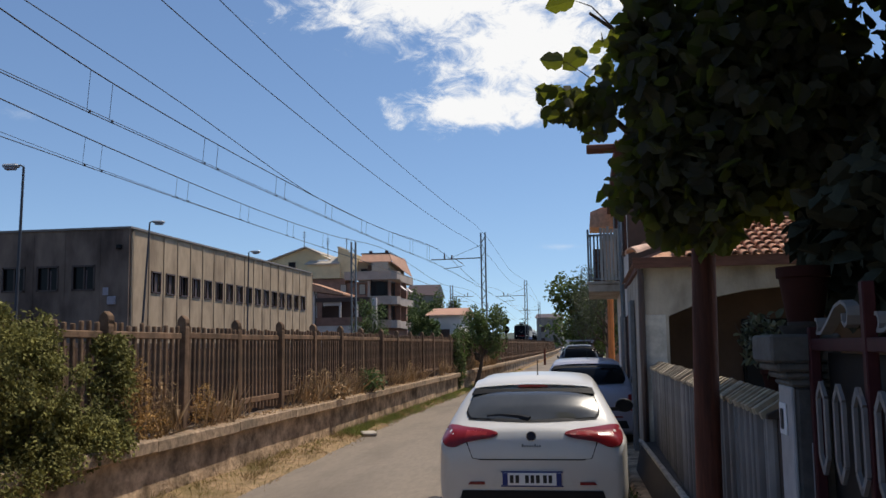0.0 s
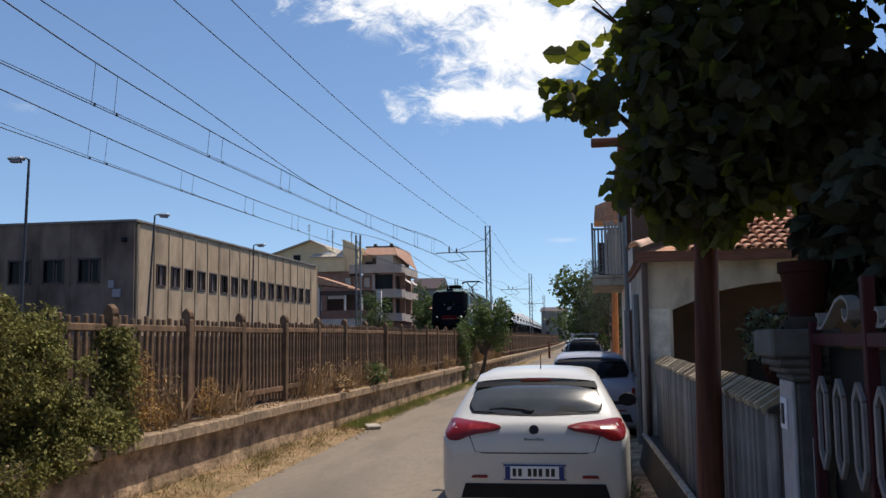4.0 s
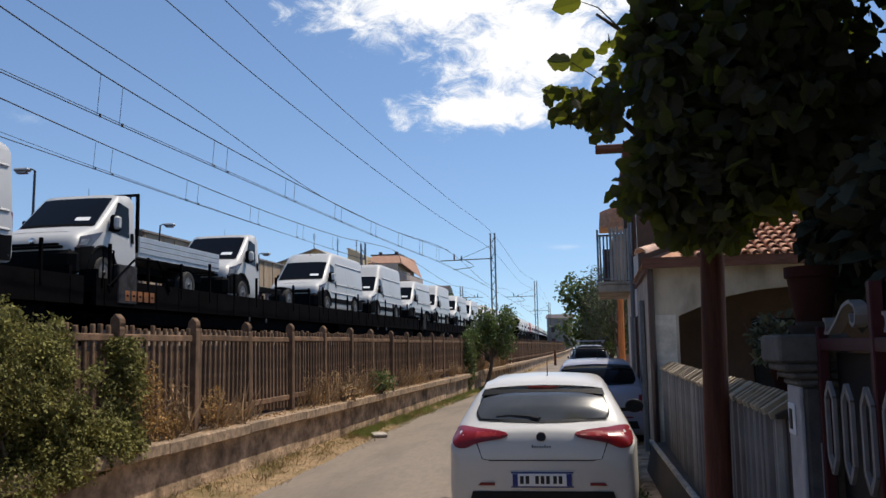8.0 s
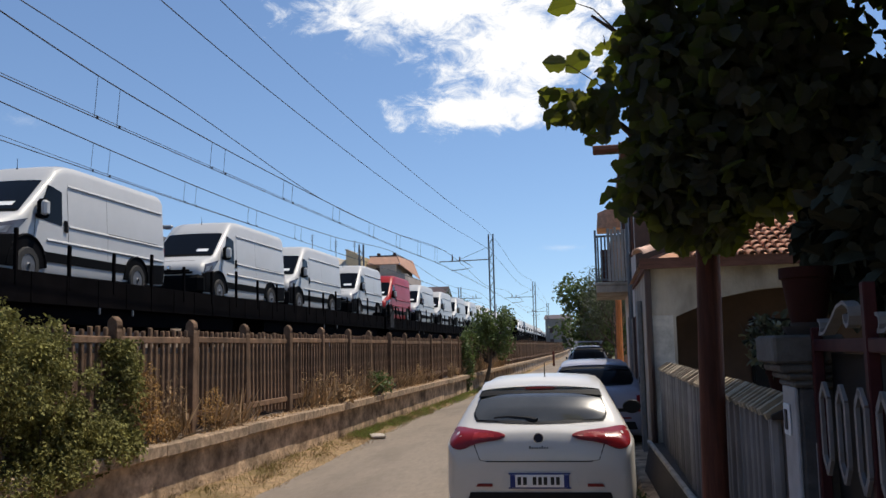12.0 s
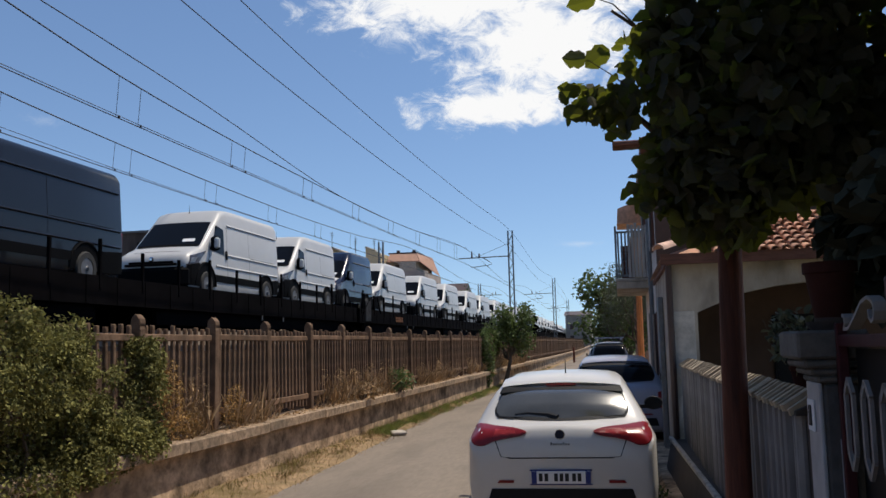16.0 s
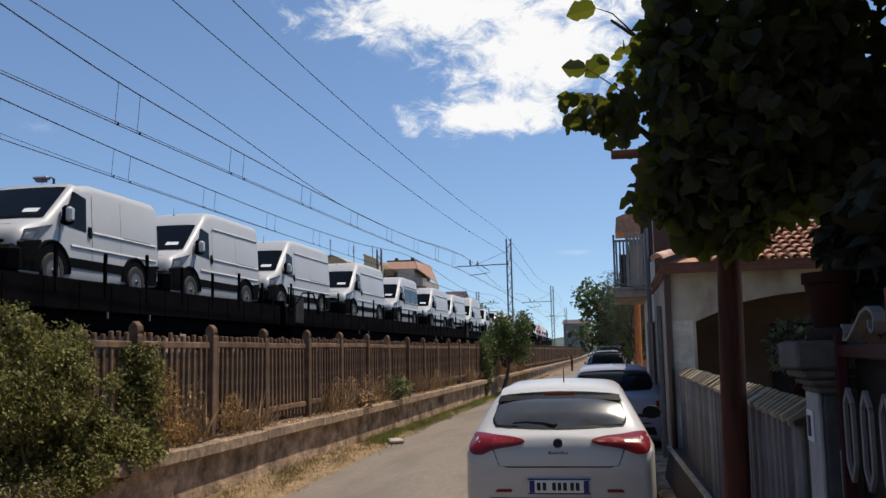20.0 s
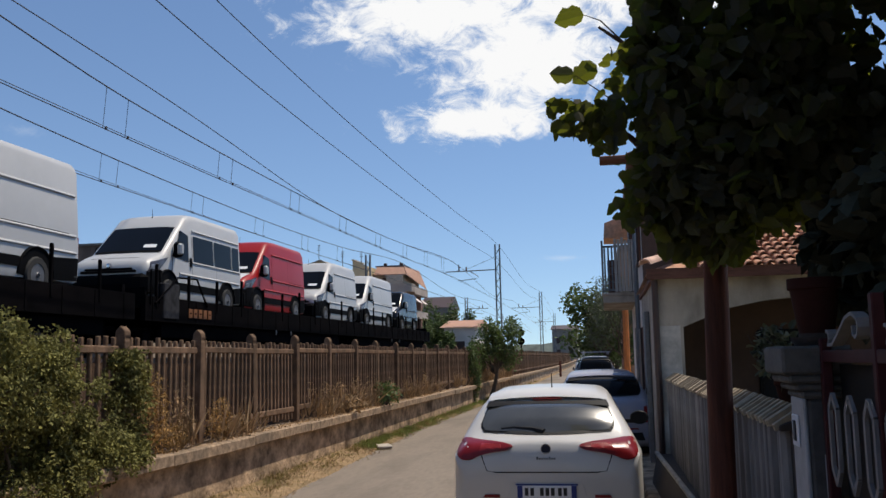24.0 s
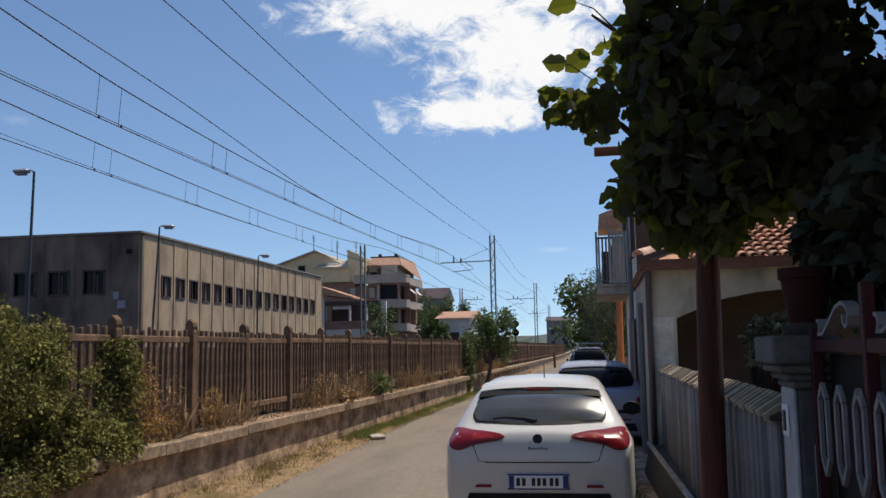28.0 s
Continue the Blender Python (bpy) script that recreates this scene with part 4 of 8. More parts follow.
def tilted(name, near, far, thick, mat, label=""):
    """A slab between a near and a far edge, each two points."""
    bm = bmesh.new()
    v = [bm.verts.new(p) for p in (near[0], near[1], far[1], far[0])]
    w = [bm.verts.new((p.co.x, p.co.y, p.co.z - thick)) for p in v]
    bm.faces.new(v)
    bm.faces.new(w[::-1])
    for i in range(4):
        bm.faces.new((v[i], w[i], w[(i + 1) % 4], v[(i + 1) % 4]))
    return part(name, bm, mat, block, label)


tilted("front_roof", ((-33.9, 104.8, 11.86), (-29.6, 104.8, 11.8)), ((-32.8, 106.8, 12.9), (-29.8, 106.8, 12.75)), 0.14, M["manhole"], "pale grey front roof")
tilted("skylight", ((-32.5, 105.5, 12.27), (-31.2, 105.5, 12.25)), ((-32.2, 106.1, 12.62), (-31.0, 106.1, 12.58)), 0.06, M["paper"], "bright skylight")
bm = bmesh.new()
prism(bm, [(-29.85, 10.02), (-29.85, 13.75), (-27.95, 13.0), (-27.95, 10.02)], 1, 105.3, 110)
part("stair_tower", bm, M["yellow_plaster"], block, "yellow stair tower")
part("tower_coping", boxes((-29.95, -29.6, 105.2, 110, 13.74, 13.86)), M["manhole"], block)
part("upper_storey", boxes((-27.9, -24.1, 107.5, 117, 9.46, 12.2)), M["far_wall"], block, "pale recessed upper storey")
tilted("tiled_slope", ((-27.5, 106.4, 12.05), (-23.5, 106.4, 12.0)), ((-27.4, 107.7, 13.15), (-24.1, 107.7, 13.1)), 0.12, M["brick_pale"], "red tiled front slope")
tilted("side_slope", ((-23.42, 106.4, 12.0), (-23.1, 117.2, 10.9)), ((-24.05, 107.7, 13.1), (-24.05, 117.2, 13.3)), 0.12, M["brick_pale"], "red tiled side slope")
part("ridge", boxes((-27.6, -24.0, 107.6, 117.2, 13.06, 13.2)), M["window_frame"], block, "dark ridge line")
for x in (-26.4, -24.4):
    part("roof_vent", boxes((x - 0.2, x + 0.2, 107.7, 108.1, 13.2, 13.5), bevel=0.05), M["window_frame"], block)
part("terrace_wall", boxes((-25.9, -23.9, 106.2, 106.5, 10.2, 11.9)), M["manhole"], block, "pale stone-coloured terrace wall")
part("terrace_door", boxes((-26.7, -26.1, 107.44, 107.496, 9.6, 11.7), bevel=0.02), M["window_frame"], block)
part("corner_pier", boxes((-26.2, -25.9, 105.3, 105.596, 1.6, 9.6)), M["balcony"], block, "pale plastered pier")
for z, x0, h in ((9.72, -28.9, 0.95), (6.75, -25.9, 0.95), (3.95, -25.9, 0.9)):
    bal = bmesh.new()
    ring = [(x0, 104.7), (-23.2, 104.7), (-22.55, 105.1), (-22.3, 105.9), (-22.6, 107.4), (-22.9, 109.0), (-22.85, 116.5)]
    inner = [(x0, 104.88), (-23.25, 104.88), (-22.7, 105.22), (-22.48, 105.95), (-22.78, 107.4), (-23.08, 109.0), (-23.03, 116.5)]
    for (a, b), (c, d) in zip(zip(ring, ring[1:]), zip(inner, inner[1:])):
        prism(bal, [a, b, d, c], 2, z, z + h)
    prism(bal, inner + [(-23.68, 116.5), (-23.68, 105.58), (x0, 105.58)], 2, z - 0.02, z + 0.16)
    part("balcony", bal, M["balcony"], block, "pale rounded balcony")
    part("parapet_cap", boxes((x0, -23.2, 104.66, 104.9, z + h + 0.004, z + h + 0.06)), M["manhole"], block)
for z in (4.85, 7.68):
    # Thin black slab on the wall, painted in for the loggia's shade.
    w = part("loggia", boxes((-25.85, -23.8, 105.5, 105.596, z, z + 1.85)), M["black_plastic"], block, "flat black slab for the shade inside the loggia")
    part("pane", boxes((-25.2, -24.1, 105.46, 105.49, z + 0.1, z + 1.7)), M["dark_glass"], w)
    for x0 in (-29.6, -27.3):
        yy = 105.6 if x0 > -29 else 105.4
        w = part("window", boxes((x0, x0 + 0.8, yy - 0.06, yy - 0.004, z + 0.3, z + 1.6), bevel=0.02), M["window_frame"], block)
        part("shutter", boxes((x0 + 0.06, x0 + 0.74, yy - 0.10, yy - 0.064, z + 0.36, z + 1.54)), M["manhole"], w)
    for y in (107.0, 110.4, 113.6):
        # Thin black slab painted in for the dark recess behind the side balcony.
        w = part("window", boxes((-23.69, -23.64, y, y + 2.2, z, z + 1.85)), M["black_plastic"], block, "flat black slab for the shade of the side recess")
        part("pane", boxes((-23.635, -23.62, y + 0.2, y + 1.2, z + 0.1, z + 1.7)), M["dark_glass"], w)
    for y in (108.9, 112.4):
        part("balcony_divider", boxes((-23.63, -22.95, y, y + 0.14, z - 0.7, z + 1.9)), M["brick_red"], block)
for x, z, yy in ((-36.2, 11.2, 105.7), (-27.6, 10.3, 107.5)):
    w = part("window", boxes((x, x + 0.9, yy - 0.06, yy - 0.004, z, z + 1.0)), M["window_frame"], block)
    part("pane", boxes((x + 0.1, x + 0.8, yy - 0.075, yy - 0.065, z + 0.1, z + 0.9)), M["dark_glass"], w)
for y in (109.2, 112.6):
    tilted("awning", ((-22.5, y, 8.7), (-22.5, y + 2.0, 8.7)), ((-23.5, y, 9.55), (-23.5, y + 2.0, 9.55)), 0.05, M["white_plaster"], "white sloping awning")
for x, h in ((-34.96, 16.2), (-31.9, 15.3), (-29.5, 15.2)):
    bm = bmesh.new()
    tube(bm, ((x, 108, 11), (x, 108, h)), 0.04, 4)
    for k in range(3):
        tube(bm, ((x - 0.2, 108, h - 0.3 * k - 0.1), (x + 0.2, 108, h - 0.3 * k - 0.1)), 0.025, 4)
    part("aerial", bm, M["wire"], block)

lodge = thing("tiled_lodge", pose(0, 0, 0), "low lodge with a tiled roof and a deep dark porch", "building")
for spec in ((-33.0, -29.7, 96, 96.3, 1.6, 8.1), (-29.7, -24.0, 100.6, 101, 1.6, 7.3), (-29.7, -24.0, 96, 96.2, 1.6, 4.1)):
    part("wall", boxes(spec), M["white_plaster"], lodge)
part("brick_parapet", boxes((-29.7, -24.0, 95.95, 96.25, 4.1, 5.0)), M["brick_red"], lodge, "red brick porch parapet")
# Porch back coloured dark brown for the shade inside the opening.
part("porch_back", boxes((-29.7, -24.0, 98.2, 98.4, 4.1, 7.2)), M["window_frame"], lodge)
part("porch_beam", boxes((-29.7, -23.6, 95.9, 96.2, 6.7, 7.15)), M["window_frame"], lodge, "dark porch beam")
part("curtain_rail", boxes((-29.0, -27.2, 96.3, 96.34, 6.3, 6.68)), M["white_plaster"], lodge)
for x in (-27.1, -25.2):
    part("porch_post", boxes((x, x + 0.2, 96.0, 96.2, 5.0, 6.7)), M["white_plaster"], lodge)
bm = bmesh.new()
prism(bm, [(-33.0, 9.05), (-30.7, 9.0), (-26.5, 7.6), (-26.5, 7.42), (-33.0, 8.3)], 1, 95.5, 101.4)
part("roof", bm, M["roof_tile"], lodge)
bm = bmesh.new()
tube(bm, ((-29.9, 95.9, 8.0), (-29.75, 95.9, 7.4), (-29.75, 95.9, 1.7)), 0.06, 6)
part("downpipe", bm, M["window_frame"], lodge)

for x0, x1, y0, y1, z1, wall, roof_z, label in ((-33.6, -28.4, 165, 175, 11.2, "far_wall", 13.4, "far house with a dark grey pitched roof"),
                                                (-16.0, -12.9, 90, 100, 4.9, "white_plaster", 5.7, "low pinkish outbuilding with a tiled roof"),
                                                (-14.0, -7.5, 240, 256, 8.8, "far_wall", 10.0, "far grey house at the end of the street")):
    h = thing("house", pose(0, 0, 0), label, "house", group="far houses")
    part("wall_block", boxes((x0, x1, y0, y1, 0.0, z1)), M[wall], h)
    bm = bmesh.new()
    xm = (x0 + x1) / 2
    prism(bm, [(y0 - 0.4, z1 - 0.1), ((y0 + y1) / 2, roof_z), (y1 + 0.4, z1 - 0.1)], 0, x0 - 0.4, x1 + 0.4)
    part("roof", bm, M["window_frame"] if "grey" in label else M["brick_pale"], h)
    n = max(1, int((x1 - x0) / 2.4))
    for k in range(n):
        for z in ([2.0, 5.0] if z1 > 6 else [2.0]):
            xx = x0 + (k + 0.5) * (x1 - x0) / n
            part("window", boxes((xx - 0.5, xx + 0.5, y0 - 0.05, y0 - 0.004, z, z + 1.4)), M["window_frame"], h)

bm = bmesh.new()
n = 60
prev = None
for k in range(n + 1):
    x = -420 + k * 14.0
    z = 15 + 7 * noise.noise((x * 0.012, 4.0, 0.0)) + 3 * noise.noise((x * 0.06, 9.0, 0.0))
    col = [bm.verts.new((x, 980, -1)), bm.verts.new((x, 1000, max(7.0, z))), bm.verts.new((x, 1200, -1))]
    if prev:
        for i in range(2):
            bm.faces.new((prev[i], col[i], col[i + 1], prev[i + 1]))
    prev = col
tagged(part("hill", bm, M["hill"], smooth=True), "low hazy green hill on the horizon", "hill", kind="structure")

# ---- the houses and garden fence on the near side ----
garden = thing("garden_fence", pose(0.0, 0.0, 0), "grey corrugated garden fence on a low dark wall", "fence")
F0, F1 = 4.32, 12.42


def foot_line(y):
    """The low base wall stands out further from the fence towards its far end."""
    return 0.745 - 0.0268 * (y - 6.7)


bm = bmesh.new()
lo_w, hi_w = [], []
for y in (F0, F1):
    lo_w.append([bm.verts.new((x, y, 0.0)) for x in (foot_line(y) - 0.07, 1.0)])
    hi_w.append([bm.verts.new((x, y, 0.425)) for x in (foot_line(y) + 0.02, 1.0)])
for q in ((lo_w[0][0], lo_w[1][0], hi_w[1][0], hi_w[0][0]), (hi_w[0][0], hi_w[1][0], hi_w[1][1], hi_w[0][1]), (lo_w[0][1], lo_w[1][1], hi_w[1][1], hi_w[0][1]),
          (lo_w[0][0], lo_w[0][1], hi_w[0][1], hi_w[0][0]), (lo_w[1][0], lo_w[1][1], hi_w[1][1], hi_w[1][0])):
    bm.faces.new(q)
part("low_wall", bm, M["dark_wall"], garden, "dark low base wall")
tooth = mesh_of("edge_tooth", boxes((-0.012, 0.03, -0.026, 0.026, 0.425, 0.462), bevel=0.006), M["pale_edge"])
k = 0
while F0 + 0.03 + k * 0.066 < F1:
    y = F0 + 0.03 + k * 0.066
    p = part("edge_tooth", tooth, None, garden)
    p.location = (foot_line(y) + 0.012 * (k % 2), y, 0.002)
    k += 1
pleat = bmesh.new()
prism(pleat, [(0.815, -0.042), (0.79, -0.021), (0.79, 0.018), (0.815, 0.04), (0.828, 0.04), (0.828, -0.042)], 2, 0.43, 1.40)
sheet = mesh_of("pleat", pleat, M["grey_sheet"])
k = 0
while F0 + 0.06 + k * 0.092 < F1:
    p = part("pleat", sheet, None, garden)
    rng = random.Random(k + 40)
    p.location = (rng.uniform(-0.006, 0.006), F0 + 0.06 + k * 0.092, 0)
    p.rotation_euler = (0, 0, radians(rng.uniform(-5, 5)))
    k += 1
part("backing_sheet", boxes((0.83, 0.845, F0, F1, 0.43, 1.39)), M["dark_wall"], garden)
bm = bmesh.new()
prism(bm, [(0.775, 1.395), (0.88, 1.44), (0.985, 1.395), (0.985, 1.375), (0.775, 1.375)], 1, F0, F1)
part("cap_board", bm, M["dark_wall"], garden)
bm = bmesh.new()
prism(bm, [(0.755, 1.405), (0.88, 1.486), (0.885, 1.452), (0.765, 1.376)], 1, -0.020, 0.020)
prism(bm, [(0.88, 1.486), (0.985, 1.43), (0.985, 1.40), (0.885, 1.452)], 1, -0.020, 0.020)
bmesh.ops.translate(bm, verts=bm.verts, vec=(-0.88, 0, 0))
cap_mesh = mesh_of("cap_tile", bm, M["cap"])
k = 0
while F0 + 0.06 + k * 0.108 < F1:
    rng = random.Random(k + 7)
    p = part("cap_tile", cap_mesh, None, garden)
    p.location = (0.88 + rng.uniform(-0.012, 0.012), F0 + 0.06 + k * 0.108, rng.uniform(-0.007, 0.007))
    p.rotation_euler = (0, 0, radians(rng.uniform(-5, 5)))
    k += 1

# gate pillar and gate
pillar = thing("gate_pillar", pose(0.785, 3.89, 0), "grey stone gate pillar with a flared cap and marble facing", "pillar")
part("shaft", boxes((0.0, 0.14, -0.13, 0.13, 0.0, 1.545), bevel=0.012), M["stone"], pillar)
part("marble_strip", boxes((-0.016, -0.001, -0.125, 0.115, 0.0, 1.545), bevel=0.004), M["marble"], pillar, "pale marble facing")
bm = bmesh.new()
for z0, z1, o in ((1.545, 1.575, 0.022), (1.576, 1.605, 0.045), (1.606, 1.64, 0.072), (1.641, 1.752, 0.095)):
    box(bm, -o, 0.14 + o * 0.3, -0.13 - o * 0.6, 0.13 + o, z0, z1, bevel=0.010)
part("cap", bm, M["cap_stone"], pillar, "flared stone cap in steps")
part("number_tile", boxes((-0.024, -0.017, -0.035, 0.085, 1.348, 1.475), bevel=0.003), M["plate_white"], pillar, "small white tile")
part("number_bar", boxes((-0.029, -0.0245, 0.0, 0.048, 1.37, 1.452), bevel=0.004), M["ink"], pillar, "dark bar on the tile")
part("post_strip", boxes((0.05, 0.085, -0.140, -0.131, 0.0, 1.33)), M["marble"], pillar, "narrow pale strip beside the gate")

pot = thing("flower_pot", pose(0.86, 3.86, 1.752), "terracotta flower pot on the gate pillar", "pot")
bm = bmesh.new()
lathe(bm, [(0.085, 0.0), (0.10, 0.02), (0.105, 0.035), (0.07, 0.035), (0.072, 0.05)], 2, sides=20)
part("saucer", bm, M["dark_wall"], pot, smooth=True)
bm = bmesh.new()
lathe(bm, [(0.068, 0.05), (0.083, 0.14), (0.095, 0.225), (0.105, 0.23), (0.105, 0.272), (0.094, 0.272), (0.086, 0.24)], 2, sides=24)
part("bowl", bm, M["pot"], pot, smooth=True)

gate = thing("garden_gate", pose(0.85, 3.70, -0.022), "dark red steel gate with pale pointed loops and scrolls", "gate")
G_LEN = 2.7
for y in (0.0, 0.72, 1.44, 2.16, 2.48):
    part("gate_post", boxes((-0.02, 0.02, -y - 0.02, -y + 0.02, 0.08, 1.93 if y else 1.80), bevel=0.004), M["gate_red"], gate)
for z in (0.15, 1.0, 1.71):
    part("gate_rail", boxes((-0.016, 0.016, -G_LEN + 0.2, -0.02, z, z + 0.045), bevel=0.004), M["gate_red"], gate)
# Black sheet added to stand for the darkness seen through the gate.
part("backing_sheet", boxes((0.05, 0.06, -G_LEN + 0.2, 0.0, 0.1, 1.70)), M["black_plastic"], gate, "added black sheet for the darkness behind the gate")
k = 0
while 0.19 + k * 0.235 < 2.4:
    y = -(0.19 + k * 0.235)
    bm = bmesh.new()
    pts = [(0, y, 1.592), (0, y - 0.052, 1.54), (0, y - 0.052, 1.33), (0, y, 1.272), (0, y + 0.052, 1.33), (0, y + 0.052, 1.54)]
    for a, b in zip(pts, pts[1:] + pts[:1]):
        a, b = Vector(a), Vector(b)
        d = (b - a).normalized()
        nrm = Vector((0, -d.z, d.y)) * 0.012
        prism(bm, [((a + nrm).y, (a + nrm).z), ((b + nrm).y, (b + nrm).z), ((b - nrm).y, (b - nrm).z), ((a - nrm).y, (a - nrm).z)], 0, -0.034, -0.021)
    part("pointed_loop", bm, M["gate_white"], gate, "pale pointed loop")
    k += 1
for k in range(4):
    y = -0.12 - k * 0.72
    bm = bmesh.new()
    sc = [(0, y - 0.05 + 0.026 * math.cos(t * 0.7 + 1.2), 1.80 + 0.026 * math.sin(t * 0.7 + 1.2)) for t in range(6)]
    sc += [(0, y - 0.12, 1.775), (0, y - 0.22, 1.815), (0, y - 0.32, 1.862), (0, y - 0.40, 1.875)]
    sc += [(0, y - 0.44 + 0.036 * math.cos(1.6 + t * 0.8), 1.83 + 0.036 * math.sin(1.6 + t * 0.8)) for t in range(7)]
    rows = []
    for i, p in enumerate(sc):
        d = (Vector(sc[min(i + 1, len(sc) - 1)]) - Vector(sc[max(i - 1, 0)])).normalized()
        u = Vector((0, -d.z, d.y)) * 0.006
        p = Vector(p)
        rows.append([tuple(p + u + Vector((-0.030, 0, 0))), tuple(p + u + Vector((0.012, 0, 0))), tuple(p - u + Vector((0.012, 0, 0))), tuple(p - u + Vector((-0.030, 0, 0)))])
    loft(bm, rows)
    part("scroll", bm, M["gate_white"], gate, "pale scroll on the top rail")

# low annexe with a tiled roof
annexe = thing("annexe", pose(0, 0, 0), "low whitewashed annexe with a deep porch and tiled roof", "building")
AY = 12.5
part("porch_front", boxes((0.70, 1.04, AY, AY + 0.3, 0, 2.74), (1.04, 5.2, AY, AY + 0.3, 2.46, 2.74)), M["grey_plaster"], annexe, "whitewashed porch front")
part("pier_face", boxes((0.715, 1.0, AY - 0.012, AY - 0.003, 0.0, 2.10), bevel=0.004), M["pale_pier"], annexe, "paler patch of whitewash on the pier")
bm = bmesh.new()
prism(bm, [(1.04, 2.08), (1.62, 2.32), (2.1, 2.41), (2.9, 2.48), (1.04, 2.48)], 1, AY + 0.01, AY + 0.29)
part("porch_haunch", bm, M["grey_plaster"], annexe)
part("side_wall", boxes((0.70, 0.95, AY + 0.3, 17.4, 0, 2.74)), M["grey_plaster"], annexe)
part("back_wall", boxes((0.95, 5.2, AY + 1.7, AY + 1.9, 0, 2.74)), M["brown_wall"], annexe, "brown back wall of the porch")
part("ceiling", boxes((0.95, 5.2, AY + 0.3, AY + 1.7, 2.70, 2.745)), M["wood"], annexe)
# Flat black box put in for the dark doorway; nothing here is glazed.
w = part("window", boxes((2.24, 3.3, AY + 1.66, AY + 1.696, 0.8, 2.06), bevel=0.01), M["black_plastic"], annexe)
part("pane", boxes((2.29, 3.25, AY + 1.645, AY + 1.656, 0.85, 2.01)), M["black_plastic"], w)
bm = bmesh.new()
tube(bm, ((0.685, AY - 0.09, 2.72), (0.685, AY - 0.07, 2.4), (0.685, AY - 0.07, 0.1)), 0.042, 8)
part("downpipe", bm, M["window_frame"], annexe, "brown downpipe at the corner", True)
part("gutter_board", boxes((0.58, 5.4, AY - 0.22, AY - 0.17, 2.72, 2.86), (0.655, 0.695, AY - 0.17, 17.4, 2.745, 2.82)), M["wood"], annexe, "brown gutter board")
bm = bmesh.new()
v = [bm.verts.new(p) for p in ((0.60, AY - 0.2, 2.83), (5.4, AY - 0.2, 2.83), (5.4, AY + 2.2, 3.62), (2.5, AY + 2.2, 3.62))]
bm.faces.new(v)
v2 = [bm.verts.new(p) for p in ((0.60, AY - 0.2, 2.83), (2.5, AY + 2.2, 3.62), (2.5, 17.4, 3.62), (0.60, 17.4, 2.83))]
bm.faces.new(v2)
part("roof_deck", bm, M["roof_tile"], annexe)
bm = bmesh.new()
ring = []
for yy, r in ((0.0, 0.066), (0.40, 0.052)):
    ring.append([bm.verts.new((r * math.cos(a), yy, r * math.sin(a) * 0.9)) for a in [math.pi * k / 8 for k in range(9)]])
    ring.append([bm.verts.new(((r - 0.014) * math.cos(a), yy, (r - 0.014) * math.sin(a) * 0.9)) for a in [math.pi * k / 8 for k in range(9)]])
for a, b in ((0, 2), (1, 3), (0, 1), (2, 3)):
    for i in range(8):
        bm.faces.new((ring[a][i], ring[a][i + 1], ring[b][i + 1], ring[b][i]))
tile_mesh = mesh_of("roof_tile", bm, M["roof_tile"], True)
slope = math.degrees(math.atan2(0.79, 2.4))
rng = random.Random(5)
for r in range(9):
    y = AY - 0.26 + r * 0.27
    z = 2.835 + (y - AY + 0.2) * 0.79 / 2.4
    x = 1.05 + max(0, (y - AY)) * 0.8
    x = 0.62 + math.ceil((x - 0.62) / 0.142) * 0.142
    while x < 4.4:
        t = part("roof_tile", tile_mesh, None, annexe)
        t.matrix_basis = pose(x + rng.uniform(-0.01, 0.01), y + rng.uniform(-0.012, 0.012), z + 0.035 + rng.uniform(0, 0.010), slope - 7, 0, rng.uniform(-3, 3))
        x += 0.142
band = bmesh.new()
prism(band, [(0.075 * math.cos(math.pi * k / 8), 0.07 * math.sin(math.pi * k / 8)) for k in range(9)], 1, -0.018, 0.018)
band_mesh = mesh_of("joint_band", band, M["brick_red"])
hip_mesh = tile_mesh.copy()
hip_mesh.materials[0] = M["hip_pink"]
for r in range(8):
    t0 = r / 8
    at = pose(0.56 + 1.9 * t0, AY - 0.26 + 2.4 * t0, 2.91 + 0.79 * t0, math.degrees(math.atan2(0.79, 3.06)), 0, -38.4) @ Matrix.Diagonal((1.5, 1.1, 1.5, 1))
    part("hip_tile", hip_mesh, None, annexe, "large pale pink ridge tile").matrix_basis = at
    if r:
        part("joint_band", band_mesh, None, annexe).matrix_basis = at

# two-storey house with a balcony
house = thing("balcony_house", pose(0, 0, 0), "pale two-storey house with a street balcony", "house")
HXF = 0.80
part("street_wall", boxes((HXF, HXF + 0.3, 18.7, 27.2, 0, 5.6)), M["white_plaster"], house)
# Gable coloured dark brown: shade and foliage over it are put into the colour.
part("gable_wall", boxes((HXF, 7.5, 18.4, 18.7, 0, 6.0)), M["brown_wall"], house, "gable wall coloured dark brown for shade and foliage")
part("rear_wall", boxes((7.2, 7.5, 18.7, 27.2, 0, 5.6)), M["white_plaster"], house)
part("far_wall", boxes((HXF + 0.3, 7.2, 26.9, 27.2, 0, 5.6)), M["white_plaster"], house)
part("eave_board", boxes((0.60, 8.0, 18.1, 27.6, 5.62, 5.74)), M["wood"], house, "brown boarded eaves")
bm = bmesh.new()
prism(bm, [(0.58, 5.74), (4.1, 7.0), (8.0, 5.74)], 1, 18.1, 27.6)
part("roof", bm, M["roof_tile"], house)
part("eave_tip", boxes((0.03, 0.596, 18.2, 18.7, 5.63, 5.73), bevel=0.02), M["wood"], house, "projecting brown eave board")
bm = bmesh.new()
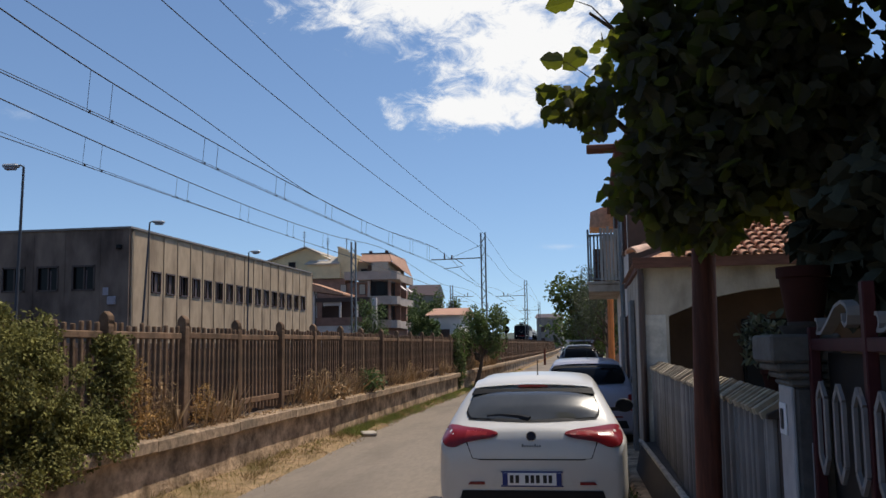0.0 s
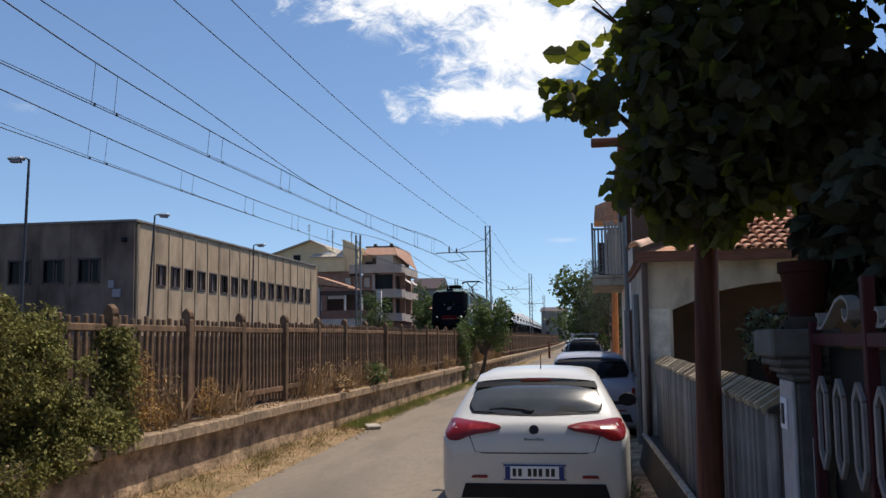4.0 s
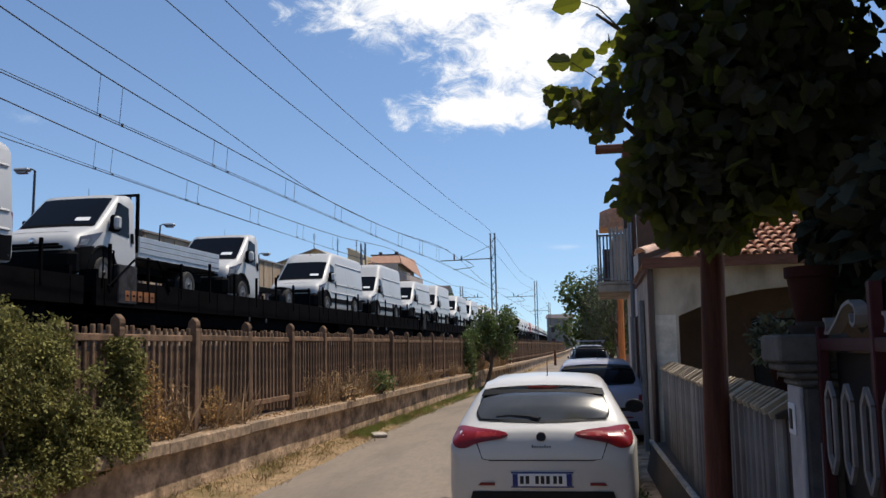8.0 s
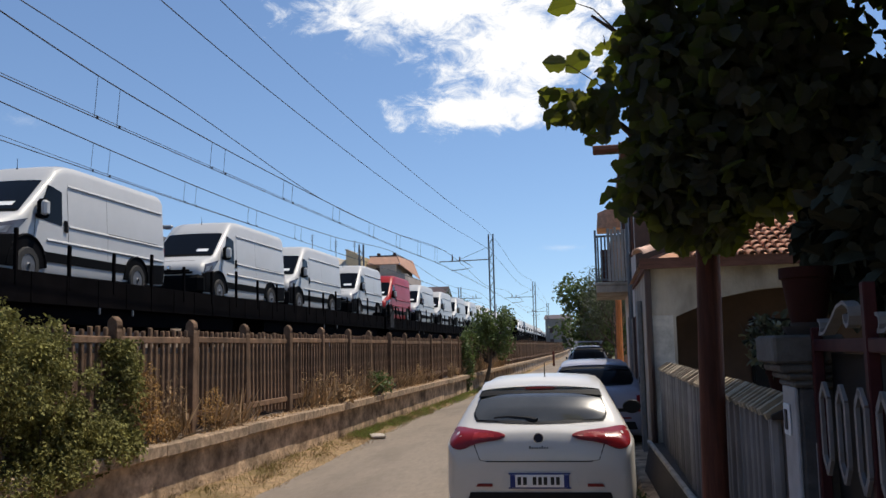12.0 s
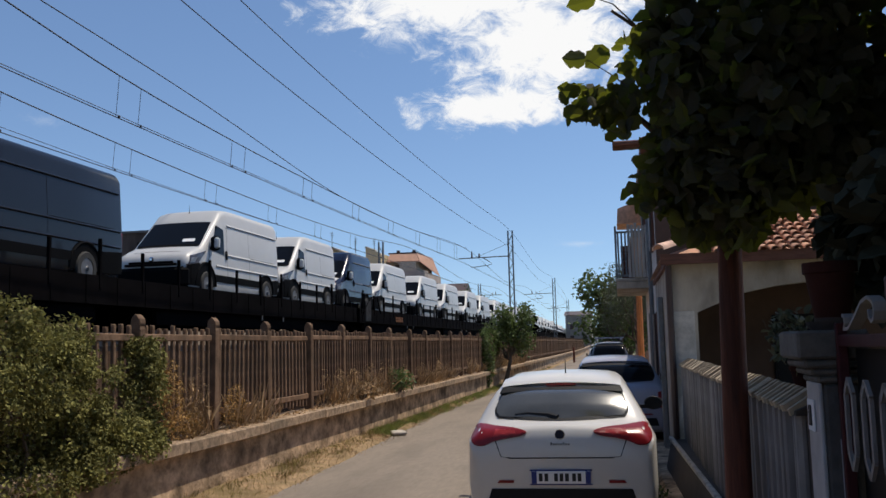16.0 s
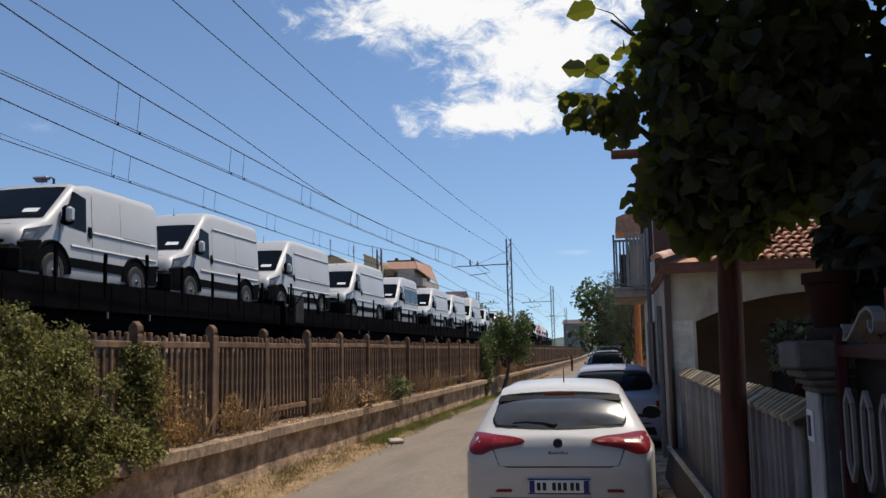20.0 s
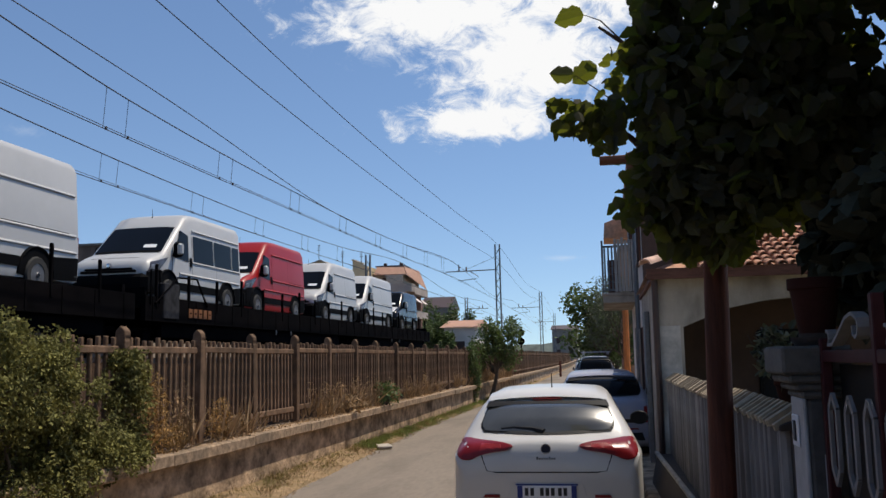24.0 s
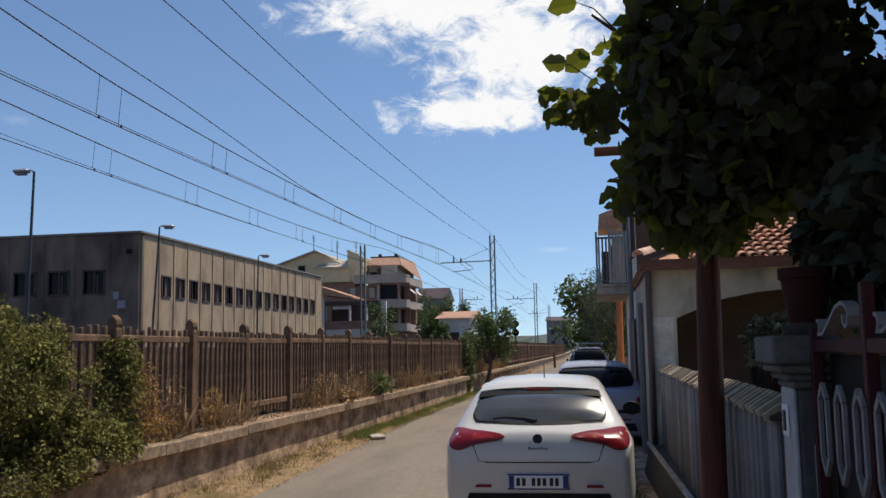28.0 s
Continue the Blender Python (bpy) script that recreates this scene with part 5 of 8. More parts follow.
prism(bm, [(0.06, 5.25), (0.10, 5.72), (0.80, 5.98), (0.80, 5.25)], 1, 27.7, 29.2)
part("rear_eave", bm, M["roof_tile"], house, "terracotta end of the rear roof")
bal = part("balcony", boxes((-0.02, HXF, 23.0, 27.0, 3.02, 3.20), (-0.05, HXF, 22.97, 23.03, 3.2, 3.28), bevel=0.015), M["grey_plaster"], house, "grey concrete balcony slab")
for z in (3.32, 4.42):
    part("rail", boxes((-0.01, HXF, 23.0, 23.04, z, z + 0.05), (-0.01, 0.03, 23.04, 27.0, z, z + 0.05)), M["galvanised"], bal)
for k in range(3):
    x = 0.06 + k * 0.09
    part("baluster", boxes((x - 0.022, x + 0.022, 23.01, 23.03, 3.37, 4.42)), M["galvanised"], bal)
for k in range(14):
    y = 23.3 + k * 0.28
    part("baluster", boxes((0.0, 0.02, y - 0.03, y + 0.03, 3.37, 4.42)), M["galvanised"], bal)
for k in range(6):
    rng = random.Random(k + 300)
    x = 0.29 + k * 0.086
    part("board", boxes((x, x + 0.07, 22.985, 23.0, 3.30, 4.62 + rng.uniform(-0.03, 0.05))), M["weathered"], bal, "weathered pale board")
part("corner_post", boxes((-0.025, 0.025, 22.99, 23.04, 3.2, 4.6)), M["galvanised"], bal)
crate = thing("crate", pose(0.12, 23.4, 3.2), "brown wooden crate on the balcony", "crate")
for k in range(5):
    part("slat", boxes((0, 0.3, 0, 0.4, 0.02 + k * 0.19, 0.18 + k * 0.19), bevel=0.01), M["wood"], crate)
bm = bmesh.new()
tube(bm, ((HXF - 0.07, 20.6, 0.1), (HXF - 0.07, 20.6, 5.6)), 0.05, 8)
part("downpipe", bm, M["galvanised"], house)
for y0, y1, z0, z1 in ((19.1, 20.1, 0.05, 2.3), (21.4, 22.5, 0.9, 2.4), (24.2, 25.4, 3.2, 5.3), (19.0, 20.0, 3.6, 5.0)):
    w = part("window" if z0 > 0.5 else "street_door", boxes((HXF - 0.05, HXF - 0.004, y0, y1, z0, z1), bevel=0.015), M["wood"], house)
    part("shutter", boxes((HXF - 0.09, HXF - 0.052, y0 + 0.03, (y0 + y1) / 2 - 0.01, z0 + 0.03, z1 - 0.03), (HXF - 0.09, HXF - 0.052, (y0 + y1) / 2 + 0.01, y1 - 0.03, z0 + 0.03, z1 - 0.03), bevel=0.008), M["window_frame"], w)
meter = thing("meter_cupboard", pose(0.62, 14.6, 0.0), "narrow grey meter cupboard against the annexe wall", "cupboard")
part("body", boxes((0, 0.075, 0, 0.5, 0.0, 2.4), bevel=0.01), M["galvanised"], meter)
part("lock", boxes((-0.012, 0, 0.2, 0.24, 1.1, 1.2)), M["ink"], meter)

far_house = thing("orange_house", pose(0, 0, 0), "terracotta-coloured house further along the street", "house")
part("street_wall", boxes((0.75, 1.05, 40.3, 48, 0, 6.2)), M["roof_tile"], far_house, "terracotta-coloured wall")
part("gable_wall", boxes((0.75, 7, 40, 40.3, 0, 6.2)), M["roof_tile"], far_house)
part("parapet", boxes((0.65, 7.1, 39.9, 48.1, 6.2, 6.45), bevel=0.03), M["coping"], far_house)
for x0, z0 in ((1.4, 1.0), (3.2, 1.0), (1.4, 4.2), (3.2, 4.2)):
    part("window", boxes((x0, x0 + 1.0, 39.95, 39.996, z0, z0 + 1.5)), M["window_frame"], far_house)
orange_post = thing("post", pose(0.64, 29.5, 0), "orange rust-painted post by the street", "post")
bm = bmesh.new()
tube(bm, ((0, 0, 0), (-0.005, 0, 1.6), (0.015, 0, 3.4)), [0.13, 0.11, 0.10], 10)
part("shaft", bm, M["orange_rust"], orange_post, "", True)
part("collar", boxes((-0.15, 0.15, -0.15, 0.15, 0.0, 0.18), bevel=0.02), M["concrete"], orange_post, "concrete foot")
red_post = thing("post", pose(-3.93, 78.0, 0), "short red-brown post at the verge", "post")
bm = bmesh.new()
tube(bm, ((0, 0, 0), (0, 0, 1.3)), [0.10, 0.09], 8)
part("shaft", bm, M["rust_pole"], red_post)

pavement_rows = [(0.40, 0.012), (0.44, 0.06), (0.95, 0.07)]
strip("pavement", pavement_rows, M["concrete"], "narrow pale pavement before the garden fence", "pavement", y0=-6, y1=60)
slab = thing("stone_slab", pose(-4.40, 17.7, 0.03, 0, 0, 20), "pale broken stone slab on the verge", "slab")
part("stone", boxes((-0.14, 0.14, -0.28, 0.28, -0.02, 0.03), bevel=0.012), M["manhole"], slab)

# unseen house added behind the eye: it blocks sky light and closes the street
rear_house = thing("neighbour_house", pose(0, 0, 0), "unseen plain plastered house added to block light", "house")
part("front_wall", boxes((1.6, 1.9, -14, -0.5, 0, 6.5)), M["grey_plaster"], rear_house)
part("side_wall", boxes((1.9, 9, -0.8, -0.5, 0, 6.5), (1.9, 9, -14, -13.7, 0, 6.5), (8.7, 9, -13.7, -0.8, 0, 6.5)), M["grey_plaster"], rear_house)
bm = bmesh.new()
prism(bm, [(1.0, 6.5), (5.4, 8.0), (9.6, 6.5)], 1, -14.5, 0.0)
part("roof", bm, M["roof_tile"], rear_house)

# ---- cars ----
car_tyre, car_rim = wheel_meshes(0.32, 0.21, M["rim"], 18)


class Car(Shell):
    def section(self, y):
        """The shell's section with a crowned roof and tailgate."""
        base = Shell.section(self, y)
        edge = base[7][0]
        pts = base[:8] + [(edge * 0.72, base[7][1]), (edge * 0.42, base[7][1]), (0.02, base[7][1])]
        return [(x, z + (0.10 * (0.10 - x * x) if i >= 5 else 0)) for i, (x, z) in enumerate(pts)]

    def rear_y(self, x, z):
        y = -0.02
        while y < 2.0:
            lo, w, top = self.at(max(0.0, y))
            if y >= 0 and z <= self.top_z(x, y) + 1e-4 and abs(x) <= self.side_x(y, z) + 1e-4:
                return y
            y += 0.005
        return y

    def rear_patch(self, poly, off, nu=8, nv=4, thick=0.02):
        """A thin sheet on the tail: four (x, z) corners, low left, low right, high right, high left."""
        a, b, c, d = poly
        bm = bmesh.new()
        g = []
        for j in range(nv + 1):
            v = j / nv
            row = []
            for i in range(nu + 1):
                u = i / nu
                x = (a[0] * (1 - u) + b[0] * u) * (1 - v) + (d[0] * (1 - u) + c[0] * u) * v
                z = (a[1] * (1 - u) + b[1] * u) * (1 - v) + (d[1] * (1 - u) + c[1] * u) * v
                row.append((x, self.rear_y(x, z), z))
            g.append(row)
        outer = [[bm.verts.new((x, y - off, z)) for x, y, z in r] for r in g]
        inner = [[bm.verts.new((x, y - off + thick, z)) for x, y, z in r] for r in g]
        for vs in (outer, inner):
            for p, q in zip(vs, vs[1:]):
                for i in range(nu):
                    bm.faces.new((p[i], p[i + 1], q[i + 1], q[i]))
        for i in range(nu):
            bm.faces.new((outer[0][i], outer[0][i + 1], inner[0][i + 1], inner[0][i]))
            bm.faces.new((outer[-1][i], outer[-1][i + 1], inner[-1][i + 1], inner[-1][i]))
        for j in range(nv):
            bm.faces.new((outer[j][0], outer[j + 1][0], inner[j + 1][0], inner[j][0]))
            bm.faces.new((outer[j][-1], outer[j + 1][-1], inner[j + 1][-1], inner[j][-1]))
        return bm


    def rear_shape(self, ctrl, centre, off, thick=0.02):
        """A rounded lens on the tail, smooth through its control points."""
        n, pts = len(ctrl), []
        for i in range(n):
            p0, p1, p2, p3 = (Vector(ctrl[(i + j) % n]) for j in (-1, 0, 1, 2))
            for t in (0.0, 1 / 3, 2 / 3):
                pts.append(0.5 * (2 * p1 + (p2 - p0) * t + (2 * p0 - 5 * p1 + 4 * p2 - p3) * t * t + (3 * p1 - p0 - 3 * p2 + p3) * t ** 3))
        rows = []
        for r, lift in ((1.0, off - thick), (1.0, off * 0.5), (0.93, off), (0.6, off), (0.25, off)):
            row = []
            for q in pts:
                spine = Vector((max(min(q.x, centre[1]), centre[0]), centre[2] + (q.y - centre[2]) * 0.0))
                v = spine + (q - spine) * r
                row.append((v.x, self.rear_y(v.x, v.y) - lift, v.y))
            rows.append(row)
        bm = bmesh.new()
        loft(bm, rows)
        return bm


def hatchback(m, paint, label, length=4.35, half=0.868, roof=1.47, detail=True, narrow=0.56, glass="car_glass"):
    c = thing("car", m, label, "car", group="parked cars")
    k = roof / 1.45
    st = [(0.0, 0.34, 0.86, 0.74), (0.012, 0.30, 0.905, 0.86), (0.035, 0.27, 0.935, 0.95), (0.075, 0.24, 0.955, 0.99), (0.16, 0.22, 0.972, 1.02), (0.27, 0.20, 0.985, 1.045),
          (0.44, 0.19, 0.995, 1.16 * k), (0.62, 0.19, 1.0, 1.285 * k), (0.74, 0.19, 1.0, 1.335 * k), (0.92, 0.19, 1.0, 1.365 * k), (1.25, 0.19, 1.0, 1.40 * k), (1.75, 0.19, 1.0, 1.42 * k), (2.3, 0.19, 1.0, 1.39 * k),
          (2.75, 0.19, 1.0, 1.25 * k), (3.2, 0.19, 0.99, 1.0), (3.8, 0.2, 0.97, 0.90), (length - 0.12, 0.22, 0.90, 0.72), (length, 0.3, 0.80, 0.6)]
    sh = Car(st, half, 0.86, narrow + 0.06, 0.12)
    ys = sorted({s[0] for s in st} | {0.11, 0.21, 0.38, 0.6, 1.05, 1.5, 2.0, 2.5})
    part("body", sh.body(ys), paint, c, smooth=True)
    g0 = 0.30
    zg0, zg1 = 1.045, 1.258 * k

    def glass_sheet(za, zb, wa, wb, off, bow, rnd, nv=7, nu=20, bulge=0.0):
        """A sheet on the sloping tail with rounded lower corners."""
        bm = bmesh.new()
        for o in (off, off - 0.012):
            g = []
            for j in range(nv + 1):
                v = j / nv
                w = wa + (wb - wa) * v - rnd * max(0.0, 1 - v / 0.35) ** 2
                row = []
                for i in range(nu + 1):
                    x = w * (2 * i / nu - 1)
                    z = za + (zb - za) * v + bow * (1 - v) * (x / wa) ** 2
                    q = o + bulge * (1 - (x / max(wa, wb)) ** 2) * min(1.0, 4 * v, 4 * (1 - v) + 0.3)
                    row.append(bm.verts.new((x, sh.rear_y(x, z) - q * 0.55, z + q * 0.83)))
                g.append(row)
            for p, q in zip(g, g[1:]):
                for i in range(nu):
                    bm.faces.new((p[i], p[i + 1], q[i + 1], q[i]))
        return bm

    wg, wt = (0.645, 0.565) if detail else (0.66, 0.62)
    part("window_border", glass_sheet(zg0 - 0.014, zg1 + 0.01, wg, wt, 0.006, 0.018, 0.06), M["black_plastic"], c, smooth=True)
    part("rear_window", glass_sheet(zg0, zg1, wg - 0.015, wt - 0.015, 0.012, 0.018, 0.06, bulge=0.05), M[glass], c, "grey tinted rear window", True)
    part("spoiler_edge", glass_sheet(zg1 - 0.010, zg1 + 0.014, 0.585, 0.560, 0.040, -0.030, 0.0, 3), M["black_plastic"], c, "black band under the spoiler", True)
    part("rear_spoiler", sh.top_patch(0.66, 1.02, -0.57, 0.57, 0.030, 0.0, nu=16), paint, c, smooth=True)
    for s in (-1, 1):
        part("side_window", sh.side_patch([(0.95, 1.02), (2.6, 1.0), (2.15, 1.28 * k), (1.1, 1.28 * k)], s, 0.006), M["van_glass"], c)
        if detail:
            ctrl = [(-0.815, 0.93), (-0.80, 0.985), (-0.74, 1.010), (-0.60, 1.0), (-0.42, 0.987), (-0.315, 0.965), (-0.30, 0.94), (-0.36, 0.912), (-0.50, 0.890), (-0.60, 0.866), (-0.68, 0.832), (-0.76, 0.835), (-0.805, 0.875)]
            t = part("tail_lamp", sh.rear_shape([(x * s, z) for x, z in ctrl], (-0.70, -0.36, 0.945) if s > 0 else (0.36, 0.70, 0.945), 0.020), M["tail_red"], c, "red tail lamp", True)
            part("lamp_tongue", sh.rear_patch([(x * s, z) for x, z in ((-0.60, 0.905), (-0.40, 0.925), (-0.40, 0.965), (-0.58, 0.975))], 0.024, 7, 3), M["tail_pink"], t, "paler inner lamp glass", True)
        else:
            part("tail_lamp", sh.rear_patch([(x * s, z) for x, z in ((-0.79, 0.62), (-0.66, 0.62), (-0.66, 0.88), (-0.79, 0.90))], 0.012, 3, 4), M["tail_red"], c, "upright red tail lamp", True)
        bm = bmesh.new()
        arch(bm, sh, 0.80, 0.37, s, 0.2)
        arch(bm, sh, length - 0.88, 0.37, s, 0.2)
        part("wheel_arch", bm, M["black_plastic"], c)
        for y in (0.80, length - 0.88):
            add_wheel(c, s * (half - 0.13), y, 0.32, car_tyre, car_rim)
        bm = bmesh.new()
        bmesh.ops.create_icosphere(bm, subdivisions=3, radius=1.0)
        wide = 0.105 if s > 0 else 0.05
        for v in bm.verts:
            v.co = Vector((s * (0.885 if s < 0 else 0.95) + wide * v.co.x, 2.5 + 0.08 * max(v.co.y, -0.35), 1.03 + 0.078 * v.co.z))
        box(bm, s * 0.84 - 0.05, s * 0.84 + 0.05, 2.46, 2.52, 0.97, 1.01)
        part("door_mirror", bm, M["black_plastic"] if detail else paint, c, "", True)
        part("rear_reflector", sh.rear_patch([(x * s, z) for x, z in ((-0.57, 0.505), (-0.42, 0.505), (-0.42, 0.53), (-0.55, 0.53))], 0.012, 3, 1), M["tail_red"], c)
        part("rear_quarter_glass", sh.side_patch([(0.62, 1.06), (0.92, 1.03), (1.02, 1.24 * k), (0.80, 1.2 * k)], s, 0.006), M["van_glass"], c)
    part("lower_bumper", sh.rear_patch([(-0.66, 0.33), (0.66, 0.33), (0.62, 0.455), (-0.62, 0.455)], 0.012, 10, 2), M["black_plastic"], c, "black lower bumper")
    bm = bmesh.new()
    lathe(bm, [(0.006, -0.0), (0.004, 0.16), (0.003, 0.17)], 2, (0.03, 1.05, sh.top_z(0.03, 1.05)), 8)
    lathe(bm, [(0.03, -0.01), (0.02, 0.02), (0.006, 0.03)], 2, (0.03, 1.05, sh.top_z(0.03, 1.05)), 10)
    part("aerial", bm, M["black_plastic"], c)
    # number plate: plain bars
    yp = sh.rear_y(0, 0.57)
    part("plate_recess", sh.rear_patch([(-0.36, 0.49), (0.36, 0.49), (0.31, 0.635), (-0.31, 0.635)], 0.004, 6, 2), paint, c)
    pl = part("number_plate", boxes((-0.26, 0.26, yp - 0.022, yp - 0.006, 0.50, 0.61), bevel=0.004), M["plate_white"], c, "white number plate with blue ends")
    for x in (-0.26, 0.215):
        part("plate_band", boxes((x, x + 0.045, yp - 0.0255, yp - 0.0225, 0.502, 0.608)), M["plate_blue"], pl)
    for x in (-0.195, -0.145, -0.06, -0.012, 0.036, 0.098, 0.146):
        part("plate_bar", boxes((x, x + 0.032, yp - 0.0255, yp - 0.0225, 0.522, 0.590)), M["ink"], pl, "dark bar")
    part("plate_frame", boxes((-0.275, 0.275, yp - 0.018, yp - 0.004, 0.488, 0.4995), (-0.275, 0.275, yp - 0.018, yp - 0.004, 0.6105, 0.622)), M["plate_blue"], pl)
    if detail:
        zb = 0.925
        yb = sh.rear_y(0, zb)
        bm = bmesh.new()
        lathe(bm, [(0.042, yb + 0.01), (0.042, yb - 0.010), (0.034, yb - 0.016)], 1, (0, 0, zb), 20)
        part("badge", bm, M["van_navy"], c, "round dark blue badge with a chrome ring")
        bm = bmesh.new()
        for i in range(20):
            a, b = i * math.tau / 20, (i + 1) * math.tau / 20
            prism(bm, [(0.046 * math.cos(a), zb + 0.046 * math.sin(a)), (0.046 * math.cos(b), zb + 0.046 * math.sin(b)), (0.04 * math.cos(b), zb + 0.04 * math.sin(b)), (0.04 * math.cos(a), zb + 0.04 * math.sin(a))], 1, yb - 0.018, yb)
        part("badge_ring", bm, M["chrome"], c)
        bm = boxes(*[(x, x + 0.016, sh.rear_y(x, 0.84) - 0.008, sh.rear_y(x, 0.84) + 0.01, 0.832, 0.832 + (0.026 if i in (0, 5) else 0.016)) for i, x in enumerate([-0.085 + 0.022 * q for q in range(8)])])
        part("script", bm, M["galvanised"], c, "small grey script as bars")
        bm = bmesh.new()
        for (x0, z0), (x1, z1) in (((-0.585, 0.885), (-0.53, 0.735)), ((-0.53, 0.735), (-0.45, 0.722)), ((-0.45, 0.722), (0.45, 0.722)), ((0.45, 0.722), (0.53, 0.735)), ((0.53, 0.735), (0.585, 0.885))):
            n = 8
            for i in range(n):
                ax, az = x0 + (x1 - x0) * i / n, z0 + (z1 - z0) * i / n
                bx, bz = x0 + (x1 - x0) * (i + 1) / n, z0 + (z1 - z0) * (i + 1) / n
                tube(bm, ((ax, sh.rear_y(ax, az) - 0.001, az), (bx, sh.rear_y(bx, bz) - 0.001, bz)), 0.005, 4, False)
        part("tailgate_gap", bm, M["black_plastic"], c)
        bm = bmesh.new()
        pts = [(-0.02, 1.05), (-0.12, 1.072), (-0.30, 1.088), (-0.42, 1.08)]
        pts2 = [(x, sh.rear_y(x, z) - 0.02, z) for x, z in pts]
        tube(bm, pts2, [0.036, 0.030, 0.022, 0.014], 8)
        part("rear_wiper", bm, M["black_plastic"], c, "black rear wiper")
        part("brake_lamp", sh.top_patch(0.625, 0.650, -0.14, 0.14, 0.024, nu=4, nv=1), M["loco_red"], c)
        for s in (-1, 1):
            bm = bmesh.new()
            lathe(bm, [(0.05, 0.02), (0.05, -0.05), (0.04, -0.055)], 1, (s * 0.55, 0.06, 0.26), 12)
            part("exhaust", bm, M["chrome"], c)
    return c


hatchback(pose(-0.555, 8.20, -0.012, 0, 0, 1.0), M["car_white"], "white five-door hatchback parked by the fence")
hatchback(pose(-0.08, 15.4, 0.0, 0, 0, 1.5), M["car_blue"], "silver-blue compact family car parked beyond the white one", length=3.8, half=0.83, roof=1.50, detail=False, narrow=0.5, glass="van_glass")
estate = hatchback(pose(-0.45, 38.0, 0.0, 0, 0, 1.0), M["car_dark"], "dark tall estate car parked along the street", length=4.5, half=0.90, roof=1.76, detail=False, narrow=0.42, glass="van_glass")
for x in (-0.52, 0.52):
    part("roof_rail", boxes((x - 0.03, x + 0.03, 0.7, 2.9, 1.76, 1.84), bevel=0.01), M["car_blue"], estate, "pale roof rail")
for y in (0.9, 1.8, 2.7):
    part("roof_bar", boxes((-0.6, 0.6, y - 0.05, y + 0.05, 1.84, 1.89), bevel=0.01), M["car_blue"], estate, "pale roof bar")
hatchback(pose(-0.9, 48.0, 0.0, 0, 0, 1.0), M["car_dark"], "dark hatchback parked along the street", length=4.2, half=0.86, roof=1.5, detail=False, glass="van_glass")
hatchback(pose(-2.0, 84.0, 0.0, 0, 0, 2.0), M["car_white"], "small white car parked far down the street", length=4.0, half=0.84, roof=1.5, detail=False, glass="van_glass")

# ---- the train ----
RAIL_Z = 1.9
TRACK_X = -11.4
SPEED = 26.8
DECK = 1.18


